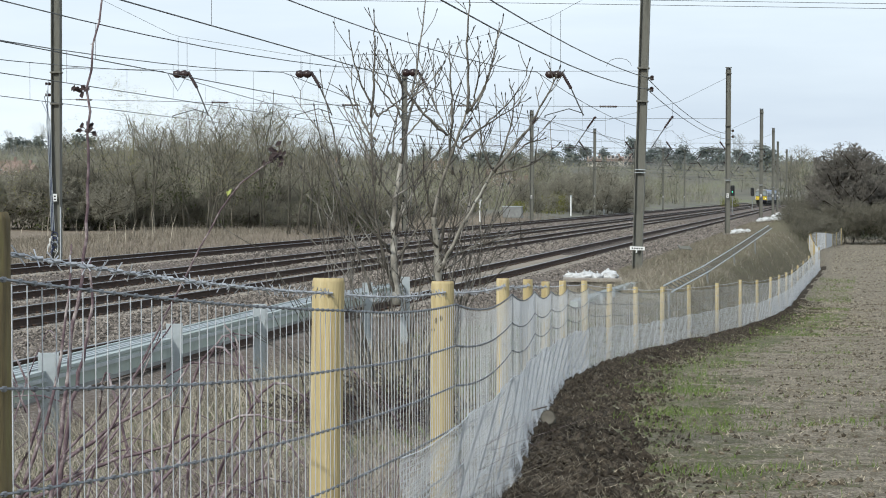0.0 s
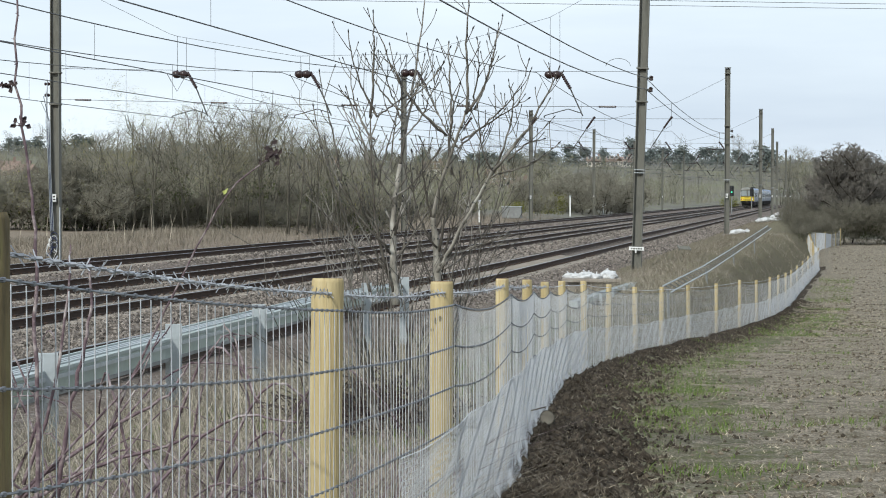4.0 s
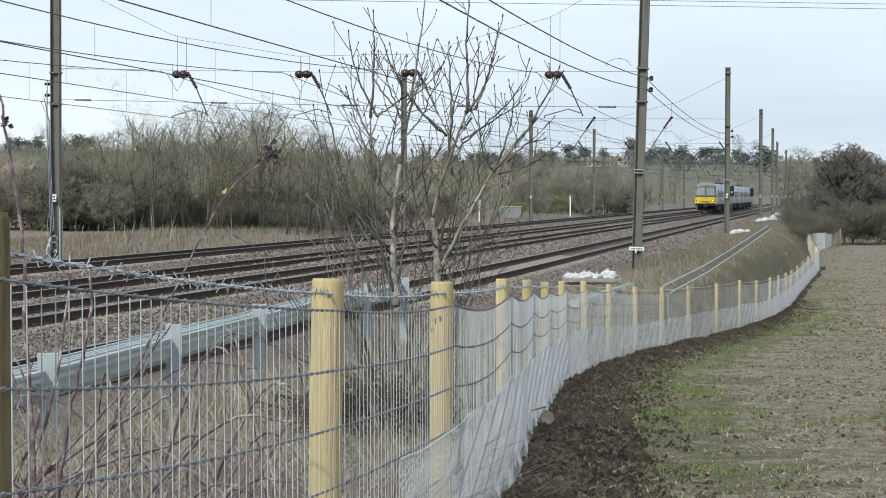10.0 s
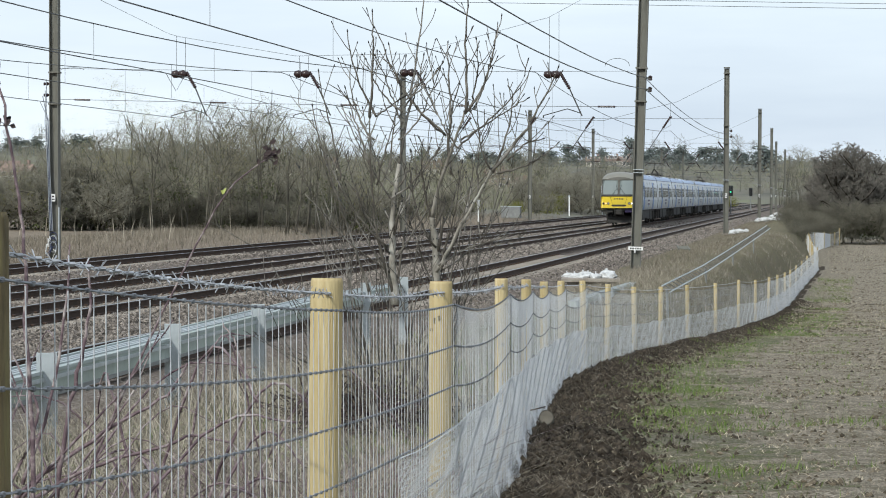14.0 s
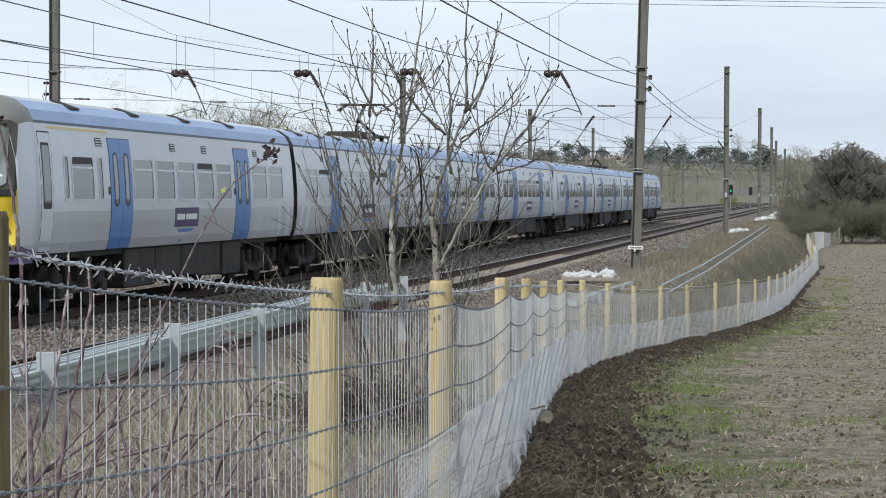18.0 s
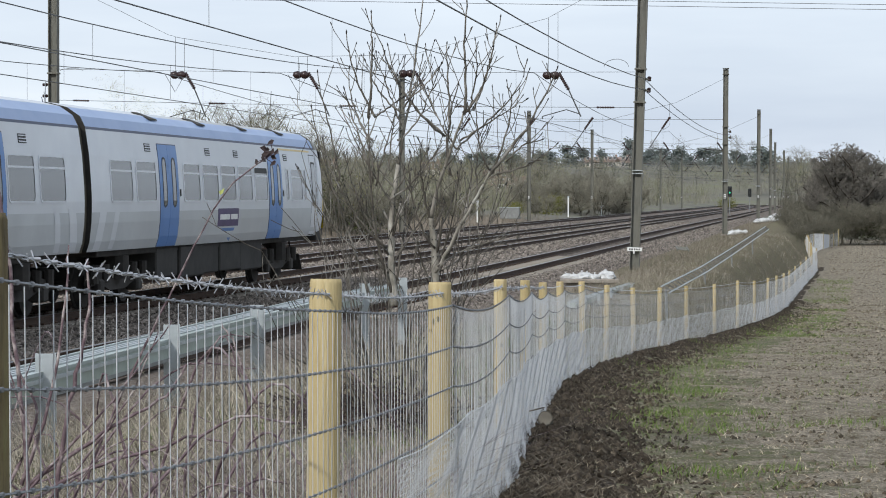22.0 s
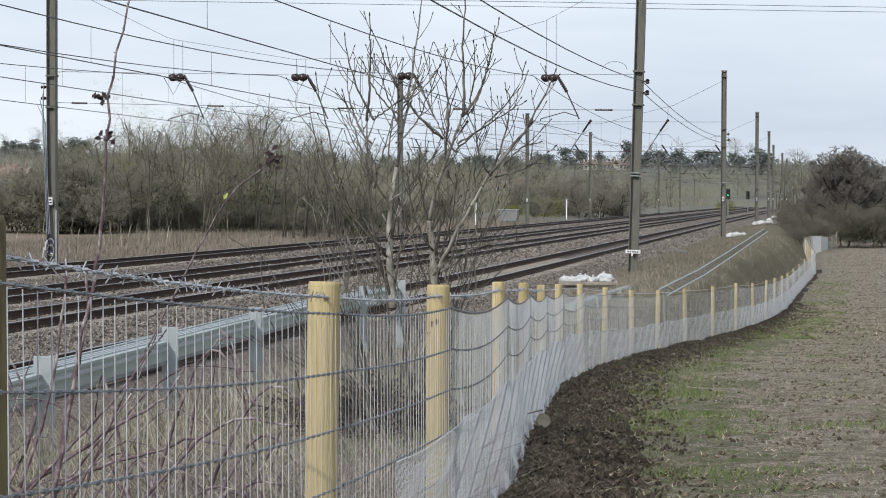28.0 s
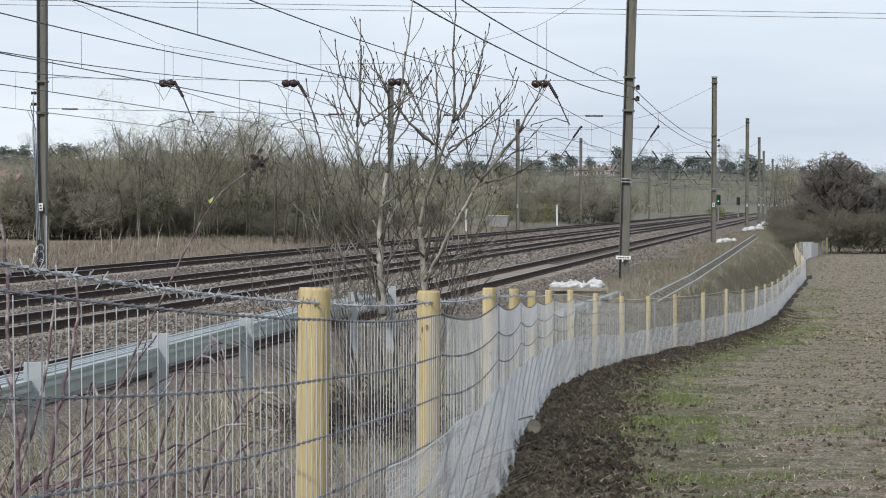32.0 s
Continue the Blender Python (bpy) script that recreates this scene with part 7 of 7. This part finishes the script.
def clutter():
    rnd = random.Random(8)
    for i in range(8):
        sack("ballast_sack", "slumped white sack lying by the track", -6.42 + 0.155 * i + rnd.uniform(-0.1, 0.1), 62.3 + rnd.uniform(-0.35, 0.35), 0.035, rnd.uniform(0.34, 0.62), 40 + i)
    for x, y, k in ((-5.5, 154, 1.0), (-5.1, 153, 0.9), (-4.7, 154, 0.7), (-5.7, 225, 1.2), (-5.2, 224, 1.3), (-4.9, 226, 1.0), (-4.2, 226, 1.1), (-5.2, 262, 1.1), (-4.6, 280, 1.2), (-5.4, 300, 1.2), (-5, 330, 1.3)):
        sack("mast_sack", "white sack dropped at the foot of a mast", x, y, float(land(x, y)) + 0.08, 0.85 * k, int(y))
    pl = thing("slab", "flat pale concrete slab lying beside the rails", "slab", at=pose(-5.85, 62.2, -0.06, 0, 0, 6))
    part("top", Shape().box(-0.75, 0.75, -0.5, 0.5, 0, 0.1, 0.015), M["sleeper"], pl)
    part("foot", Shape().box(-0.6, 0.6, -0.4, 0.4, -0.4, 0.0, 0.02), M["sleeper"], pl)
    ld = thing("ladder", "old metal ladder lying on the ballast edge", "ladder", at=pose(-5.6, 100, -0.02, 0, 4, 4))
    for s in (-0.22, 0.22):
        part("rail", Shape().box(s - 0.02, s + 0.02, -3.2, 3.2, 0, 0.09, 0.01), M["mast"], ld)
    for k in range(16):
        part("rung", Shape().tube([(-0.22, -3 + 0.4 * k, 0.05), (0.22, -3 + 0.4 * k, 0.05)], 0.016, 5), M["mast"], ld)
    sg = thing("speed_sign", "round white trackside sign on a thin post", "sign", at=pose(-26.6, 298, -0.1))
    part("post", Shape().tube([(0, 0, -0.3), (0, 0, 1.2)], 0.05, 8), M["galv"], sg)
    disc = part("disc", Shape().tube([(0, 0.02, 1.35), (0, -0.02, 1.35)], 0.36, 24), M["white"], sg)
    part("mark", Shape().box(-0.2, 0.2, -0.03, -0.022, 1.28, 1.42), M["black"], disc)
    for x, y, h in ((-28.0, 272, 2.0), (-29.0, 206, 1.6)):
        mk = thing("marker_post", "thin white marker post beyond the far track", "post", "marker posts", at=pose(x, y, 0.1))
        part("post", Shape().box(-0.07, 0.07, -0.05, 0.05, -0.2, h, 0.01), M["white"], mk)
        part("cap", Shape().box(-0.12, 0.12, -0.07, 0.07, h, h + 0.14, 0.02), M["galv"], mk)
    cb = thing("relay_cabinet", "dark grey lineside equipment cabinet", "cabinet", at=pose(-26.0, 319, 0.1))
    part("case", Shape().box(-0.9, 0.6, -0.5, 0.5, -0.1, 1.3, 0.04), M["skirt"], cb)
    part("roof", Shape().box(-1.0, 0.7, -0.6, 0.6, 1.3, 1.38, 0.03), M["under"], cb)
    ec = thing("equipment_case", "pale grey lineside case on a low plinth", "cabinet", at=pose(-28.6, 225, 0.0))
    part("case", Shape().box(-0.9, 0.9, -0.4, 0.4, 0.1, 1.15, 0.04), M["dull"], ec)
    part("lid", Shape().box(-0.95, 0.95, -0.45, 0.45, 1.15, 1.22, 0.02), M["galv"], ec)
    for q in (-0.45, 0.45):
        part("door", Shape().box(q - 0.41, q + 0.41, -0.42, -0.395, 0.16, 1.1, 0.008), M["dull"], ec)
    for x, y, lit in ((-12.1, 330, True), (-12.0, 420, False)):
        sgn = thing("colour_light_signal", "black railway colour light signal on a grey post", "signal", "signals", at=pose(x, y, -0.3))
        part("post", Shape().tube([(0, 0, -0.3), (0, 0, 2.9)], 0.09, 8), M["dull"], sgn)
        hd = part("head", Shape().box(-0.3, 0.3, -0.15, 0.15, 2.5, 3.9, 0.05), M["black"], sgn)
        for k in range(4):
            part("hood", Shape().tube([(0, -0.15, 2.7 + 0.34 * k), (0, -0.36, 2.7 + 0.34 * k)], 0.13, 10, False), M["black"], hd)
            part("lens", Shape().tube([(0, -0.15, 2.7 + 0.34 * k), (0, -0.17, 2.7 + 0.34 * k)], 0.1, 10), M["green"] if lit and k == 1 else M["glass"], hd)
    lg = thing("cut_log", "short sawn log with a pale end lying in the soil", "log", at=pose(-2.0, 17.8, 0.50, 80, 6, 4))
    part("bark", Shape().tube([(0, 0, -0.2), (0, 0, 0.0)], 0.056, 14), M["wood"], lg)
    part("end", Shape().tube([(0, 0, 0.0), (0, 0, 0.006)], 0.049, 14), M["deadstem"], lg, "pale sawn face")


def dark_heap():
    bm = bmesh.new()
    bmesh.ops.create_icosphere(bm, subdivisions=4, radius=1)
    for v in bm.verts:
        f = 1 + 0.3 * noise.noise(v.co * 1.4) + 0.12 * noise.noise(v.co * 5)
        v.co = Vector((v.co.x * 0.42 * f, v.co.y * 0.4 * f, max(-0.1, v.co.z * 0.2 * f)))
    me = bpy.data.meshes.new("heap")
    bm.to_mesh(me)
    bm.free()
    me.materials.append(M["leaf"])
    t = thing("rotted_mound", "dark rotted mound of cuttings behind the fence", "mound", at=pose(-3.35, 17.9, float(land(-3.35, 17.9)) + 0.02))
    part("core", me, None, t)
    rnd = random.Random(31)
    for name, n, mat in (("dark_brushwood", 420, "leaf"), ("brown_brushwood", 260, "twig")):
        segs = []
        for _ in range(n):
            p = Vector((rnd.gauss(0, 0.32), rnd.gauss(0, 0.3), abs(rnd.gauss(0.04, 0.12))))
            q = Vector((rnd.gauss(0, 1), rnd.gauss(0, 1), abs(rnd.gauss(0.1, 0.55)))).normalized()
            for _ in range(3):
                e = p + q * rnd.uniform(0.06, 0.14)
                segs.append((1, p.copy(), e.copy(), 0.005, 0.004))
                p, q = e, (q + Vector((rnd.gauss(0, 0.3), rnd.gauss(0, 0.3), rnd.gauss(-0.08, 0.2)))).normalized()
        tagged(part(name, limbs(name, segs, M[mat], 4, 0.003), None, t), kind="stuff")


dark_heap()
clutter()
tracks()


# ---- what moves ----
FRONT = ((0, 586), (3, 507), (6, 433), (9, 342), (11, 278), (13, 213), (14, 178.5), (15.5, 127.2), (16.5, 92.7), (17, 75.2), (17.8, 47.1), (18, 40.0), (19, 5.4), (20, -29.1), (21, -64.2), (22, -99.3), (22.5, -116.5), (23.5, -150.5), (26, -235), (32, -437))
SWAY = ((0, 8.0), (0.7, 8.0), (1.5, 1.7), (2.5, 1.1), (3.5, 0.2), (4.5, -1), (6, -2.3), (8, -2.8), (10, -2.7), (12, -1.4), (14, -2.3), (16, -2.8), (18, -3.2), (19, -1.8), (19.5, 1.4), (20, 4.9), (20.5, 1.7), (21, -1.3), (21.5, 0.3), (22, -5), (22.5, 11.8), (23, 6.1), (23.5, -4), (24.2, -6), (25.5, -6), (26.5, 0), (27.5, 8.6), (28, 11), (28.5, 2.1), (29, -0.4), (29.5, -1.5), (30, 1.5), (30.5, 0.8), (31, 0.3), (31.5, -2), (32, -3.4))


def motions():
    for ob, dy, turn in CARS:
        walk(ob, [(t, pose(TRAIN_X, y + dy, 0, 0, 0, turn)) for t, y in FRONT])
    walk(TALL_CANE, [(t, pose(-2.42, 7.05, 0.95, 0, a, 0)) for t, a in SWAY])
    walk(LEAF_CANE, [(t, pose(-2.25, 7.4, 0.863, 0, a * 0.05, 0)) for t, a in SWAY])


motions()
